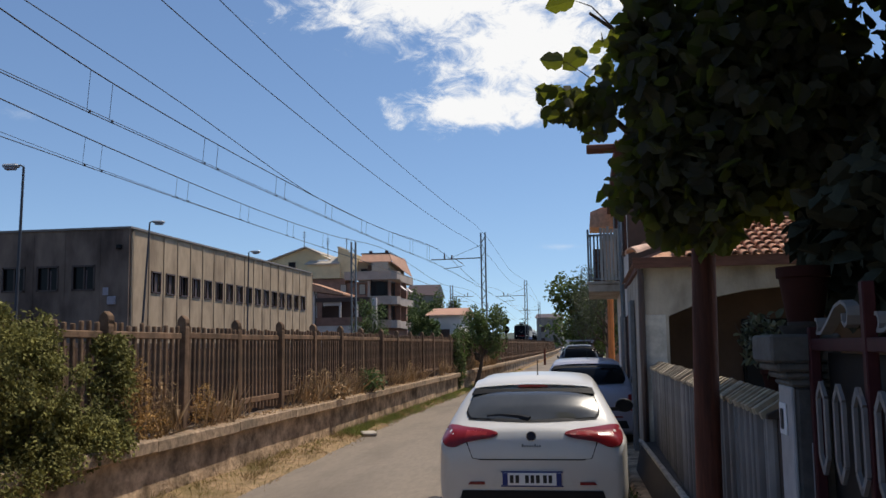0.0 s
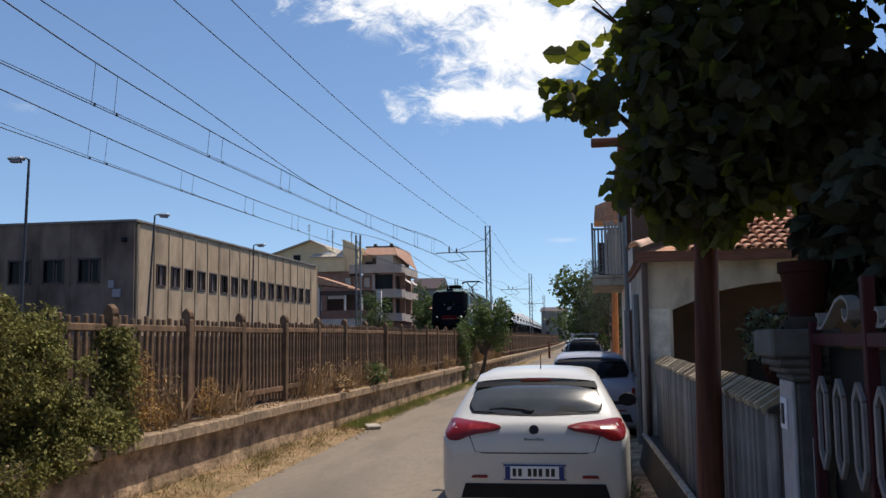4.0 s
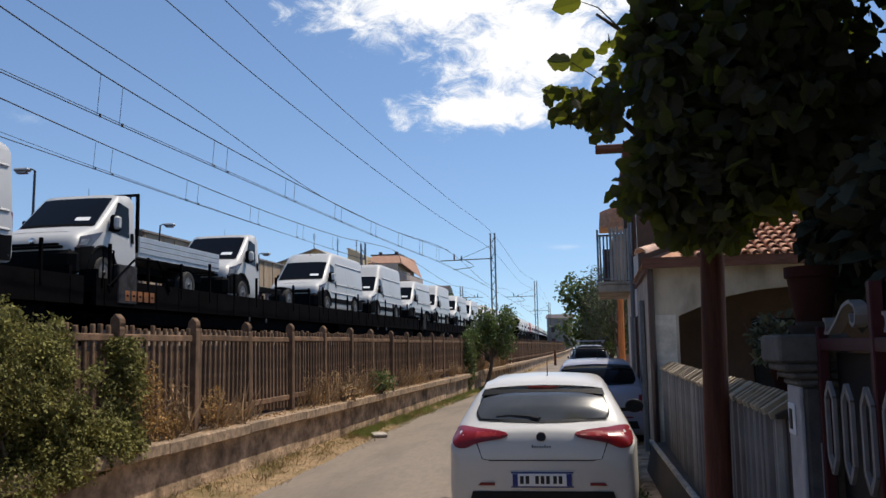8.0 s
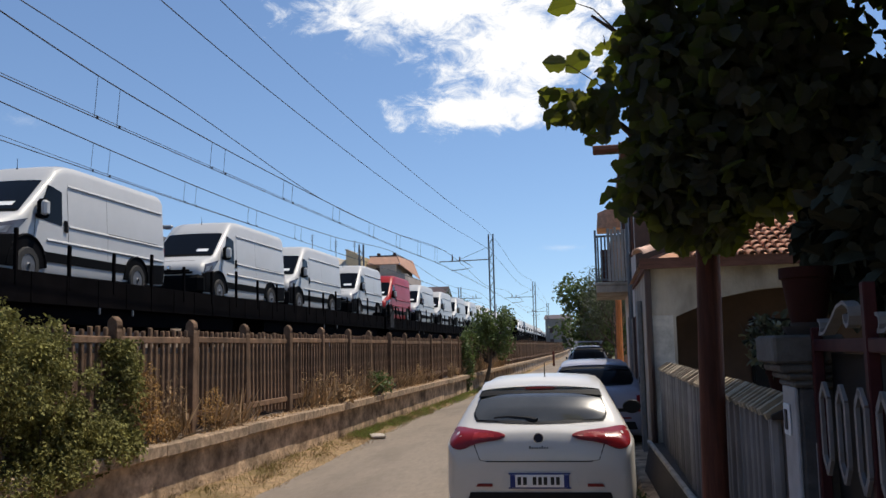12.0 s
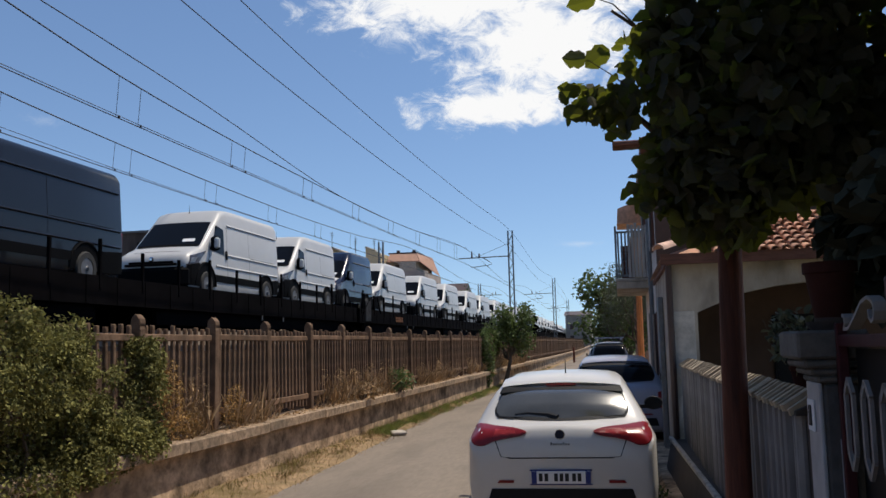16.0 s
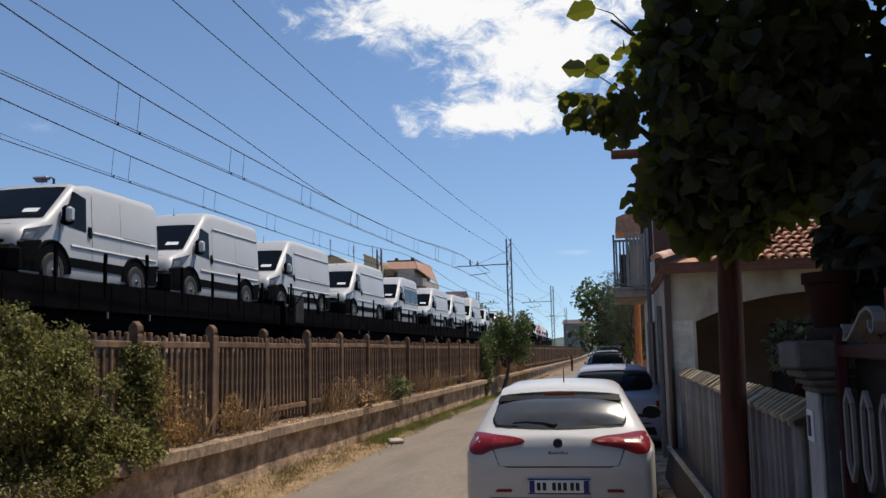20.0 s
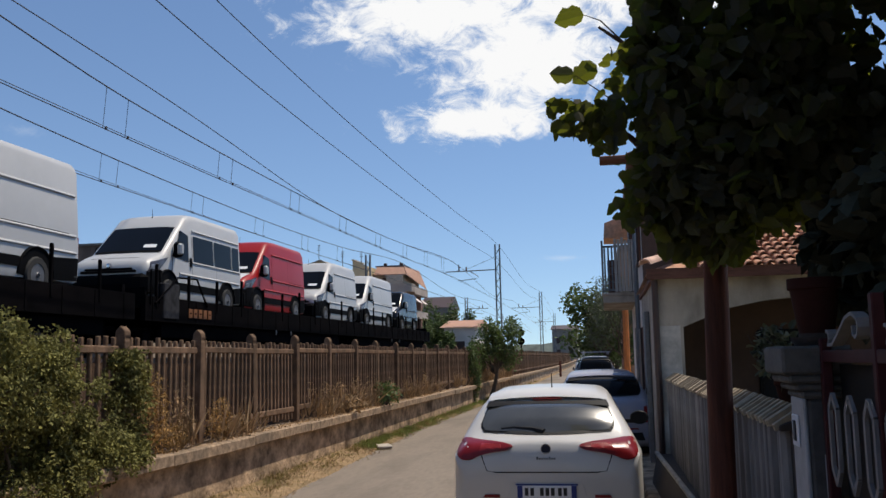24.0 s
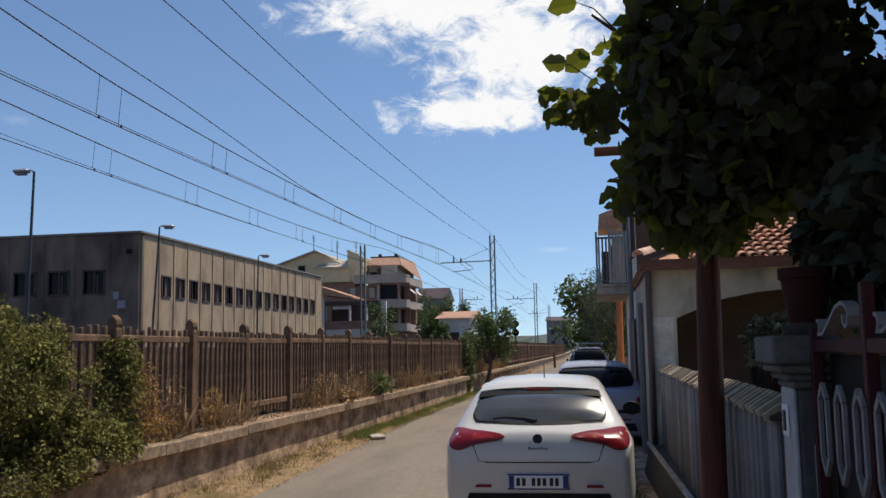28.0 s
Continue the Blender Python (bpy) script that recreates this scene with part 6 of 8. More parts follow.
def van(kind, length, roof, paint, label):
    """A panel van, minibus or pick-up cab; front at y = 0, wheels on z = 0."""
    L = length
    base = {4.96: 3.0, 5.41: 3.45, 6.0: 4.035, 6.36: 4.035, 6.9: 4.035}[length]
    front = 0.95
    top = {1: 2.25, 2: 2.52, 3: 2.76}[roof]
    v = thing("van" if kind != "truck" and kind != "crew" else "pickup_truck", pose(0, 0, 0), label, "van" if kind not in ("truck", "crew") else "truck", group="vehicles on the train")
    cab_end = {"truck": 2.35, "chassis": 2.35, "crew": 3.3}.get(kind, L)
    if cab_end < L:
        top = 2.24
    st = [(0.0, 0.36, 0.82, 0.80), (0.03, 0.31, 0.90, 0.95), (0.10, 0.28, 0.95, 1.06), (0.24, 0.27, 0.98, 1.15), (0.48, 0.26, 1.0, 1.24), (0.84, 0.26, 1.0, 1.36), (1.64, 0.26, 1.0, 2.07)]
    st += [(1.78, 0.26, 1.0, 2.18)] + ([(2.0, 0.26, 1.0, top - 0.08), (2.4, 0.26, 1.0, top)] if top < 2.4 else [(2.0, 0.26, 1.0, 2.18 + 0.62 * (top - 2.18)), (2.3, 0.26, 1.0, top - 0.03), (2.7, 0.26, 1.0, top)])
    st = [s for s in st if s[0] < cab_end - 0.12]
    st += [(cab_end - 0.12, 0.3, 1.0, top), (cab_end, 0.34, 0.985, top - 0.04)]
    sh = Shell(st, 1.02, 1.12, 0.062, 0.18, (0.975, 1.0))
    ys = sorted({s[0] for s in st} | {0.16, 0.35, 0.65, 1.1, 1.36, cab_end * 0.6 + 0.8})
    part("body", sh.body([y for y in ys if y <= cab_end]), paint, v, smooth=True)
    part("windscreen", sh.top_patch(0.86, 1.66, -0.88, 0.88, 0.012, 0.07), M["van_glass"], v, "dark raked windscreen", True)
    if paint != M["van_white"]:
        part("bonnet_film", sh.top_patch(0.11, 0.78, -0.80, 0.80, 0.010, -0.08), M["film"], v, "white protective film on the bonnet", True)
    part("wiper_cowl", sh.top_patch(0.80, 0.89, -0.84, 0.84, 0.014), M["black_trim"], v)
    part("delivery_note", sh.top_patch(0.97, 1.07, 0.34, 0.68, 0.02, nu=3, nv=2), M["paper"], v, "white paper behind the windscreen")
    rear_w = front + base
    bm = bmesh.new()
    lathe(bm, [(0.02, -0.01), (0.015, 0.03), (0.006, 0.04), (0.004, 0.22)], 2, (0.0, 2.05, sh.top_z(0.0, 2.05)), 8)
    part("aerial", bm, M["black_trim"], v)
    for s in (-1, 1):
        d = part("front_door_window", sh.side_patch([(1.18, 1.29), (2.06, 1.22), (2.08, 1.90), (1.66, 1.99)], s, 0.010), M["van_glass"], v)
        m = bmesh.new()
        box(m, s * 1.04 - 0.03, s * 1.04 + 0.03, 1.20, 1.34, 1.30, 1.36)
        if s > 0:
            box(m, 1.02, 1.26, 1.17, 1.31, 1.26, 1.64, bevel=0.05)
            part("mirror_cap", boxes((1.15, 1.275, 1.12, 1.29, 1.31, 1.60), bevel=0.04), M["van_white"], v, "white mirror cap")
        else:
            box(m, -1.10, -1.0, 1.22, 1.44, 1.26, 1.60, bevel=0.03)
        part("door_mirror", m, M["black_trim"], v)
        hl = part("headlight", sh.side_patch([(0.05, 0.80), (0.50, 0.88), (0.95, 1.235), (0.20, 1.055)], s, 0.014, nu=8, nv=4), M["lamp_clear"], v, "swept dark headlight", True)
        part("reflector", sh.side_patch([(0.12, 0.86), (0.34, 0.90), (0.46, 1.04), (0.20, 0.99)], s, 0.019, nu=3, nv=2), M["rim"], hl)
        # Black sheet covers bumper corner and arch flare, with the shade between painted in.
        part("front_wing_flare", sh.side_patch([(0.05, 0.30), (0.62, 0.30), (0.60, 0.90), (0.04, 0.82)], s, 0.022, nu=4, nv=3), M["black_trim"], v)
        for yc in (front, rear_w) if cab_end >= L else (front,):
            bm = bmesh.new()
            arch(bm, sh, yc, 0.55 if yc == front else 0.51, s, 0.24, 0.012)
            part("wheel_arch", bm, M["black_trim"], v)
            bm = bmesh.new()
            pts = [(yc + (0.575 if yc == front else 0.535) * math.cos(q), 0.34 + (0.575 if yc == front else 0.535) * math.sin(q)) for q in [math.pi * k / 14 for k in range(15)]]
            tube(bm, [(s * (sh.side_x(y, z) + 0.004), y, z) for y, z in pts], 0.035, 6)
            part("arch_lip", bm, M["black_trim"], v, smooth=True)
        part("door_handle", sh.side_patch([(2.12, 1.12), (2.22, 1.10), (2.22, 1.34), (2.12, 1.34)], s, 0.03, nu=1, nv=1), M["black_trim"], v)
        bm = bmesh.new()
        if cab_end >= L:
            sh.side_patch([(front + 0.5, 0.47), (rear_w - 0.5, 0.47), (rear_w - 0.5, 0.66), (front + 0.5, 0.66)], s, 0.02, bm, nv=1)
            sh.side_patch([(rear_w + 0.46, 0.30), (L - 0.03, 0.34), (L - 0.03, 0.80), (rear_w + 0.40, 0.74)], s, 0.02, bm, nv=1)
            part("side_moulding", bm, M["black_trim"], v)
            bm = bmesh.new()
            for z, y0 in ((1.215, 2.3), (0.875, 1.55)) + (((2.04, 2.3),) if roof > 1 else ()):
                run = [y0 + (L - 0.12 - y0) * q / 8 for q in range(9)]
                loft(bm, [[(s * (sh.side_x(y, z + 0.06) - 0.006), y, z + 0.06), (s * (sh.side_x(y, z) + 0.030), y, z + 0.014),
                           (s * (sh.side_x(y, z) + 0.026), y, z), (s * (sh.side_x(y, z - 0.02) - 0.006), y, z - 0.02)] for y in run])
            part("body_crease", bm, paint, v, smooth=True)
            part("sliding_door_gap", sh.side_patch([(2.270, 0.42), (2.284, 0.42), (2.284, 2.0), (2.270, 2.0)], s, 0.003, nu=1, nv=6), M["black_trim"], v)
            part("cab_door_gap", sh.side_patch([(1.13, 0.86), (1.15, 0.86), (1.20, 1.26), (1.18, 1.26)], s, 0.004, nu=1, nv=3), M["black_trim"], v)
            part("door_gap", sh.side_patch([(min(3.75, L - 1.6), 0.70), (min(3.76, L - 1.59), 0.70), (min(3.76, L - 1.59), 2.0), (min(3.75, L - 1.6), 2.0)], s, 0.002, nu=1, nv=6), M["black_trim"], v)
            part("slide_rail", sh.side_patch([(min(3.8, L - 1.5), 1.255), (L - 0.35, 1.255), (L - 0.35, 1.275), (min(3.8, L - 1.5), 1.275)], s, 0.006, nu=2, nv=1), M["black_trim"], v)
            if kind == "minibus":
                for a, b in ((2.35, 3.55), (3.62, 4.75), (4.82, L - 0.12)):
                    part("side_window", sh.side_patch([(a, 1.26), (b, 1.26), (b, 1.93), (a, 1.93)], s, 0.012), M["van_glass"], v)
        elif kind == "crew":
            part("rear_door_window", sh.side_patch([(2.2, 1.27), (2.95, 1.27), (2.95, 1.93), (2.2, 1.93)], s, 0.010), M["van_glass"], v)
    bm = bmesh.new()
    box(bm, -0.985, 0.985, -0.085, 0.32, 0.20, 0.81, bevel=0.13)
    box(bm, -0.70, 0.70, -0.06, 0.10, 0.80, 0.86, bevel=0.02)
    part("front_bumper", bm, M["black_trim"], v, "black plastic front bumper")
    part("grille_bar", boxes((-0.60, 0.60, -0.035, 0.10, 0.865, 0.915), bevel=0.015), M["black_trim"], v)
    part("bonnet_gap", sh.top_patch(0.275, 0.30, -0.62, 0.62, 0.004, nu=10, nv=1), M["black_trim"], v)
    bm = bmesh.new()
    lathe(bm, [(0.03, -0.01), (0.065, 0.0), (0.07, 0.04)], 1, (0, 0.0, 0.97), 12)
    part("badge", bm, M["chrome"], v)
    for s in (-1, 1):
        for y in (front, rear_w):
            add_wheel(v, s * 0.945, y, 0.35, van_tyre, van_rim)
    if cab_end < L:
        for q in (-0.49, 0.49):
            part("chassis_rail", boxes((q - 0.06, q + 0.06, cab_end - 0.2, L - 0.1, 0.55, 0.72)), M["black_trim"], v)
        part("cross_member", boxes((-0.43, 0.43, 4.6, 4.7, 0.56, 0.70)), M["black_trim"], v)
        bm = boxes((-0.98, -0.66, rear_w - 0.42, rear_w + 0.42, 0.70, 0.76), (0.66, 0.98, rear_w - 0.42, rear_w + 0.42, 0.70, 0.76), bevel=0.02)
        part("mudguard", bm, M["black_trim"], v)
        if kind != "chassis":
            a = cab_end + 0.12
            part("load_bed", boxes((-1.02, 1.02, a, L, 0.84, 0.93)), M["alloy"], v)
            for s in (-1, 1):
                bm = bmesh.new()
                for z in (0.93, 1.06, 1.19):
                    box(bm, s * 1.02 - 0.02, s * 1.02 + 0.02, a, L, z, z + 0.125, bevel=0.008)
                part("dropside", bm, M["alloy"], v, "ribbed alloy dropside")
            part("tailboard", boxes((-1.0, 1.0, L - 0.04, L, 0.93, 1.31)), M["alloy"], v)
            bm = boxes((-1.0, 1.0, a, a + 0.05, 0.93, 1.35), (-1.0, -0.93, a, a + 0.06, 1.35, 2.31), (0.93, 1.0, a, a + 0.06, 1.35, 2.31), (-1.0, 1.0, a, a + 0.06, 2.25, 2.31))
            for k in range(9):
                box(bm, -0.82 + k * 0.2, -0.80 + k * 0.2, a + 0.01, a + 0.04, 1.35, 2.25)
            part("headboard", bm, M["black_trim"], v, "black steel headboard frame")
        bm = boxes((-0.9, 0.9, cab_end - 0.002, cab_end + 0.012, 1.32, 1.95))
        part("rear_window", bm, M["van_glass"], v)
    else:
        bm = boxes((-0.9, 0.9, L - 0.02, L + 0.08, 0.36, 0.60), bevel=0.04)
        part("rear_bumper", bm, M["black_trim"], v)
        for s in (-1, 1):
            part("tail_lamp", boxes((s * 0.95 - 0.05, s * 0.95 + 0.05, L - 0.06, L + 0.01, 0.78, 1.22)), M["tail_red"], v)
    return v


def wagon(length):
    w = thing("car_carrier_wagon", pose(0, 0, 0), "low black flat wagon with upright stakes carrying vans", "wagon", group="wagons of the train")
    L = length
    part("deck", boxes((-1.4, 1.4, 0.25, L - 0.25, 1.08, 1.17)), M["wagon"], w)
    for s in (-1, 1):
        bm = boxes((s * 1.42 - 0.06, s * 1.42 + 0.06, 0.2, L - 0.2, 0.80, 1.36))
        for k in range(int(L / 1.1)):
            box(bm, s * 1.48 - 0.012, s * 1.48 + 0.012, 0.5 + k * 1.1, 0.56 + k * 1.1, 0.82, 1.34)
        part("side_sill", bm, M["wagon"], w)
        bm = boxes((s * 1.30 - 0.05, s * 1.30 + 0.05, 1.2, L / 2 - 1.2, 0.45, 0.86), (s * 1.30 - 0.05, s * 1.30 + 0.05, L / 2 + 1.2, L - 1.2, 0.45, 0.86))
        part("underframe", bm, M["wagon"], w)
        k, y = 0, 0.7
        while y < L - 0.5:
            part("stake", boxes((s * 1.47 - 0.03, s * 1.47 + 0.03, y - 0.035, y + 0.035, 1.1, 1.95 + 0.14 * (k % 3 == 0)), bevel=0.008), M["wagon"], w)
            y += 1.62
            k += 1
    for y in (0.9, L / 2 - 1.3, L / 2 + 1.3, L - 0.9):
        bm = bmesh.new()
        for s in (-1, 1):
            lathe(bm, [(0.36, s * 0.70 - 0.06), (0.42, s * 0.70 - 0.05), (0.40, s * 0.70 + 0.06)], 0, (0, y, 0.40), 18)
        tube(bm, ((-0.9, y, 0.40), (0.9, y, 0.40)), 0.08, 8)
        part("wheelset", bm, M["wagon"], w)
        for s in (-1, 1):
            part("axle_box", boxes((s * 1.05 - 0.1, s * 1.05 + 0.1, y - 0.16, y + 0.16, 0.26, 0.56), (s * 1.05 - 0.05, s * 1.05 + 0.05, y - 0.55, y + 0.55, 0.56, 0.66), bevel=0.02), M["wagon"], w)
    for y, d in ((0.0, -1), (L, 1)):
        for s in (-0.87, 0.87):
            bm = bmesh.new()
            lathe(bm, [(0.08, y + d * 0.0 - d * 0.3), (0.08, y - d * 0.08), (0.22, y - d * 0.06), (0.23, y)], 1, (s, 0, 1.02), 14)
            part("buffer", bm, M["wagon"], w)
        part("end_stop", boxes((-1.35, 1.35, y - d * 0.45 - 0.05, y - d * 0.45 + 0.05, 1.17, 1.55)), M["wagon"], w)
    for s in (-1, 1):
        bm = bmesh.new()
        tube(bm, ((s * 1.5, 0.6, 1.2), (s * 1.5, 1.7, 1.86), (s * 1.5, 2.7, 1.9), (s * 1.5, 3.3, 1.25)), 0.025, 5)
        tube(bm, ((s * 1.5, 0.4, 1.15), (s * 1.5, 0.4, 1.95), (s * 1.5, 0.8, 1.95), (s * 1.5, 0.8, 1.2)), 0.02, 5)
        part("brace_bar", bm, M["wagon"], w)
        part("equipment_box", boxes((s * 1.38 - 0.12, s * 1.38 + 0.12, 1.0, 1.8, 0.86, 1.7), bevel=0.03), M["wagon_box"], w, "dark grey equipment box")
        bm = bmesh.new()
        for y in (L * 0.25, L * 0.29, L * 0.71, L * 0.76):
            box(bm, s * 1.46 - 0.02, s * 1.46 + 0.02, y, y + 0.05, 0.66, 0.80, bevel=0.01)
        part("tie_down", bm, M["galvanised"], w)
    return w


def locomotive():
    lo = thing("electric_locomotive", pose(0, 0, 0), "boxy electric locomotive, teal, white and blue, dark front", "locomotive")
    L, H = 18.4, 1.47
    bm = bmesh.new()

    def ring(y, top, h, nose=0.0):
        pts = [(h, 0.95), (h, 1.45), (h, 2.70), (h, 3.30), (h - 0.08, 3.38), (h - 0.42, 3.74), (h - 0.62, 3.81), (0.3, 3.85)]
        if nose:
            pts = [(h, 0.95), (h, 1.45), (h, 2.70), (h - 0.01, 3.36), (h - 0.05, 3.53), (h - 0.15, 3.68), (h - 0.33, 3.76), (0.3, 3.82)]
        out = []
        for x, z in pts:
            z = min(z, top)
            out.append((x, z))
        return out

    def face_y(z, end):
        d = 0.0 if z < 1.7 else 0.12 * (z - 1.7) if z < 2.3 else 0.072 + 0.36 * (z - 2.3)
        return d if end == 0 else L - d
    secs = []
    for y0, h, end in ((0, 1.16, 0), (0.05, 1.33, 0), (0.17, 1.43, 0), (0.42, H, 0), (1.25, H, None), (1.9, H, None), (L / 2, H, None), (L - 1.9, H, None), (L - 1.25, H, None), (L - 0.42, H, 1), (L - 0.17, 1.43, 1), (L - 0.05, 1.33, 1), (L, 1.16, 1)):
        s = ring(0, 9, h, 1.0 if min(y0, L - y0) < 1.3 else 0.0)
        row = []
        for x, z in s:
            if end == 0:
                y = y0 + face_y(z, 0)
            elif end == 1:
                y = y0 - (L - face_y(z, 1))
            else:
                y = y0
            zz = z - ((0.14 if h < 1.2 else 0.06 if h < 1.4 else 0.02) if (end is not None and h < 1.45 and z > 3.7) else 0)
            row.append((x, y, zz))
        secs.append(row + [(-x, y, z) for x, y, z in row[::-1]])
    loft(bm, secs)
    body = part("body", bm, M["loco_teal"], lo, smooth=True)
    body.data.materials.append(M["loco_front"])
    body.data.materials.append(M["loco_roof"])
    for f in body.data.polygons:
        yc = min(f.center.y, L - f.center.y)
        if f.normal.z > 0.5 and f.center.z > 3.6:
            f.material_index = 2
        elif abs(f.normal.y) > 0.12 and yc < 1.1 and f.center.z < 3.84:
            f.material_index = 1
    for s in (-1, 1):
        x0, x1 = sorted((s * (H - 0.01), s * (H + 0.012)))

        def flank(poly, mat, name, label="", dx=0.0):
            b = bmesh.new()
            prism(b, poly, 0, x0 + s * dx, x1 + s * dx)
            return part(name, b, mat, lo, label)
        flank([(1.05, 1.46), (L - 1.05, 1.46), (L - 1.45, 2.70), (1.45, 2.70)], M["loco_white"], "white_panel", "off-white flank panel")
        flank([(0.85, 0.955), (L - 0.85, 0.955), (L - 1.0, 1.40), (1.0, 1.40)], M["loco_blue"], "blue_band", "blue band along the sill")
        flank([(1.46, 2.71), (L - 1.46, 2.71), (L - 1.7, 3.27), (1.7, 3.27)], M["loco_grey"], "grey_band", "dark grey upper band")
        flank([(1.45, 1.425), (L - 1.45, 1.425), (L - 1.45, 1.45), (1.45, 1.45)], M["ink"], "pinstripe", dx=0.004)
        for a in (1.75, 2.4, L - 2.4, L - 1.75):
            flank([(a, 1.10), (a + 0.025, 1.10), (a + 0.025, 3.0), (a, 3.0)], M["loco_grey"], "door_gap", dx=0.004)
        flank([(1.06, 2.74), (1.42, 2.74), (1.42, 3.28), (1.22, 3.28)], M["car_glass"], "cab_side_window", dx=0.004)
        flank([(L - 1.42, 2.72), (L - 1.15, 2.72), (L - 1.28, 3.30), (L - 1.42, 3.30)], M["van_glass"], "cab_side_window", dx=0.004)
        b = bmesh.new()
        for k in range(3):
            prism(b, [(8.7 + 0.0 + k * 0.16, 1.98 + k * 0.22), (8.95 + k * 0.45, 1.98 + k * 0.22), (8.98 + k * 0.45, 2.05 + k * 0.22), (8.75 + k * 0.16, 2.05 + k * 0.22)], 0, x0 + s * 0.006, x1 + s * 0.006)
        part("flank_mark", b, M["blind"], lo, "small grey bars of painted lettering")
        # roof slope: dark grilles between pale teal panels
        def slope(a, b_, mat, name, lift):
            bm2 = bmesh.new()
            lo_p, hi_p = (H - 0.085, 3.385), (H - 0.415, 3.735)
            n = Vector((hi_p[1] - lo_p[1], lo_p[0] - hi_p[0])).normalized()
            q = [(lo_p[0] + n.x * lift, lo_p[1] + n.y * lift), (hi_p[0] + n.x * lift, hi_p[1] + n.y * lift), (hi_p[0] - 0.02, hi_p[1] - 0.02), (lo_p[0] - 0.02, lo_p[1] - 0.02)]
            prism(bm2, [(s * x, z) for x, z in q], 1, a, b_)
            part(name, bm2, mat, lo)
        for a, b_, g in ((1.3, 3.6, 0), (3.6, 6.9, 1), (6.9, 8.3, 0), (8.3, 10.4, 1), (10.4, 12.2, 1), (12.2, 13.1, 0), (13.1, 15.9, 1), (15.9, 17.1, 0)):
            if g:
                slope(a + 0.06, b_ - 0.06, M["wagon"], "roof_grille", 0.03)
            else:
                slope(a, b_, M["loco_roof"], "roof_panel", 0.012)
        b = bmesh.new()
        tube(b, ((s * 1.02, 2.2, 3.95), (s * 1.02, L - 2.2, 3.95)), 0.02, 5)
        for k in range(9):
            tube(b, ((s * 1.02, 2.2 + k * 1.75, 3.75), (s * 1.02, 2.2 + k * 1.75, 3.95)), 0.015, 4)
        part("roof_rail", b, M["wagon"], lo)
    bm = boxes((-0.95, 0.95, 1.5, L - 1.5, 3.82, 3.88), bevel=0.02)
    part("roof_deck", bm, M["loco_roof"], lo)
    for e in (0, 1):
        def fy(y):
            return y if e == 0 else L - y
        b = bmesh.new()
        g = []
        for z in (2.72, 3.0, 3.3, 3.52):
            g.append([b.verts.new((x, fy(0.072 + 0.36 * (z - 2.3) - 0.012 + (abs(x) / 1.12) ** 6 * 0.03), z)) for x in [-1.02 + 0.17 * k for k in range(13)]])
        for p, q in zip(g, g[1:]):
            for i in range(12):
                b.faces.new((p[i], p[i + 1], q[i + 1], q[i]))
        part("windscreen", b, M["cab_glass"], lo, "dark cab windscreen", True)
        part("red_panel", boxes((-0.62, 0.62, *sorted((fy(-0.03), fy(0.1))), 1.36, 1.72), bevel=0.02), M["loco_red"], lo, "red lower front panel")
        for k in range(7):
            part("number_bar", boxes((-0.5 + 0.14 * k, -0.42 + 0.14 * k, *sorted((fy(-0.045), fy(-0.03))), 1.43, 1.48)), M["galvanised"], lo)
        b = bmesh.new()
        for k in range(3):
            prism(b, [(-0.2 + 0.1 * k, 2.18 + 0.0), (-0.12 + 0.1 * k, 2.18), (0.02 + 0.1 * k, 2.42), (-0.06 + 0.1 * k, 2.42)], 1, fy(-0.01), fy(0.1))
        part("front_mark", b, M["galvanised"], lo, "slanting pale bars")
        for x in (-0.98, 0.98):
            b = bmesh.new()
            lathe(b, [(0.048, fy(0.02)), (0.044, fy(-0.05)), (0.03, fy(-0.06))] if e == 0 else [(0.03, fy(-0.06)), (0.044, fy(-0.05)), (0.048, fy(0.02))], 1, (x, 0, 1.62), 14)
            part("headlight", b, M["lit_lamp"] if e == 0 else M["loco_red"], lo)
            # Small grey block put in for a faint glint on the front.
            part("front_window_marker", boxes((x * 0.38 - 0.03, x * 0.38 + 0.03, *sorted((fy(0.1), fy(0.13))), 2.54, 2.66)), M["galvanised"], lo)
            b = bmesh.new()
            lathe(b, [(0.08, fy(0.2)), (0.08, fy(-0.38)), (0.24, fy(-0.4)), (0.25, fy(-0.46))] if e == 0 else [(0.25, fy(-0.46)), (0.24, fy(-0.4)), (0.08, fy(-0.38)), (0.08, fy(0.2))], 1, (x * 0.9, 0, 1.02), 14)
            part("buffer", b, M["wagon"], lo)
        part("snow_plough", boxes((-1.3, 1.3, *sorted((fy(0.0), fy(0.25))), 0.25, 0.95), bevel=0.05), M["wagon"], lo)
        part("roof_headlamp", boxes((-0.28, 0.28, *sorted((fy(0.62), fy(1.0))), 3.68, 3.92), bevel=0.06), M["loco_front"], lo)
    part("underframe", boxes((-1.3, 1.3, 0.6, L - 0.6, 0.5, 0.96), (-1.2, 1.2, 7.0, 11.4, 0.25, 0.6)), M["wagon"], lo)
    for y in (3.2, 5.85, 12.55, 15.2):
        b = bmesh.new()
        for s in (-1, 1):
            lathe(b, [(0.45, s * 0.72 - 0.07), (0.55, s * 0.72 - 0.05), (0.53, s * 0.72 + 0.07)], 0, (0, y, 0.53), 22)
        tube(b, ((-0.9, y, 0.53), (0.9, y, 0.53)), 0.1, 8)
        part("wheelset", b, M["wagon"], lo)
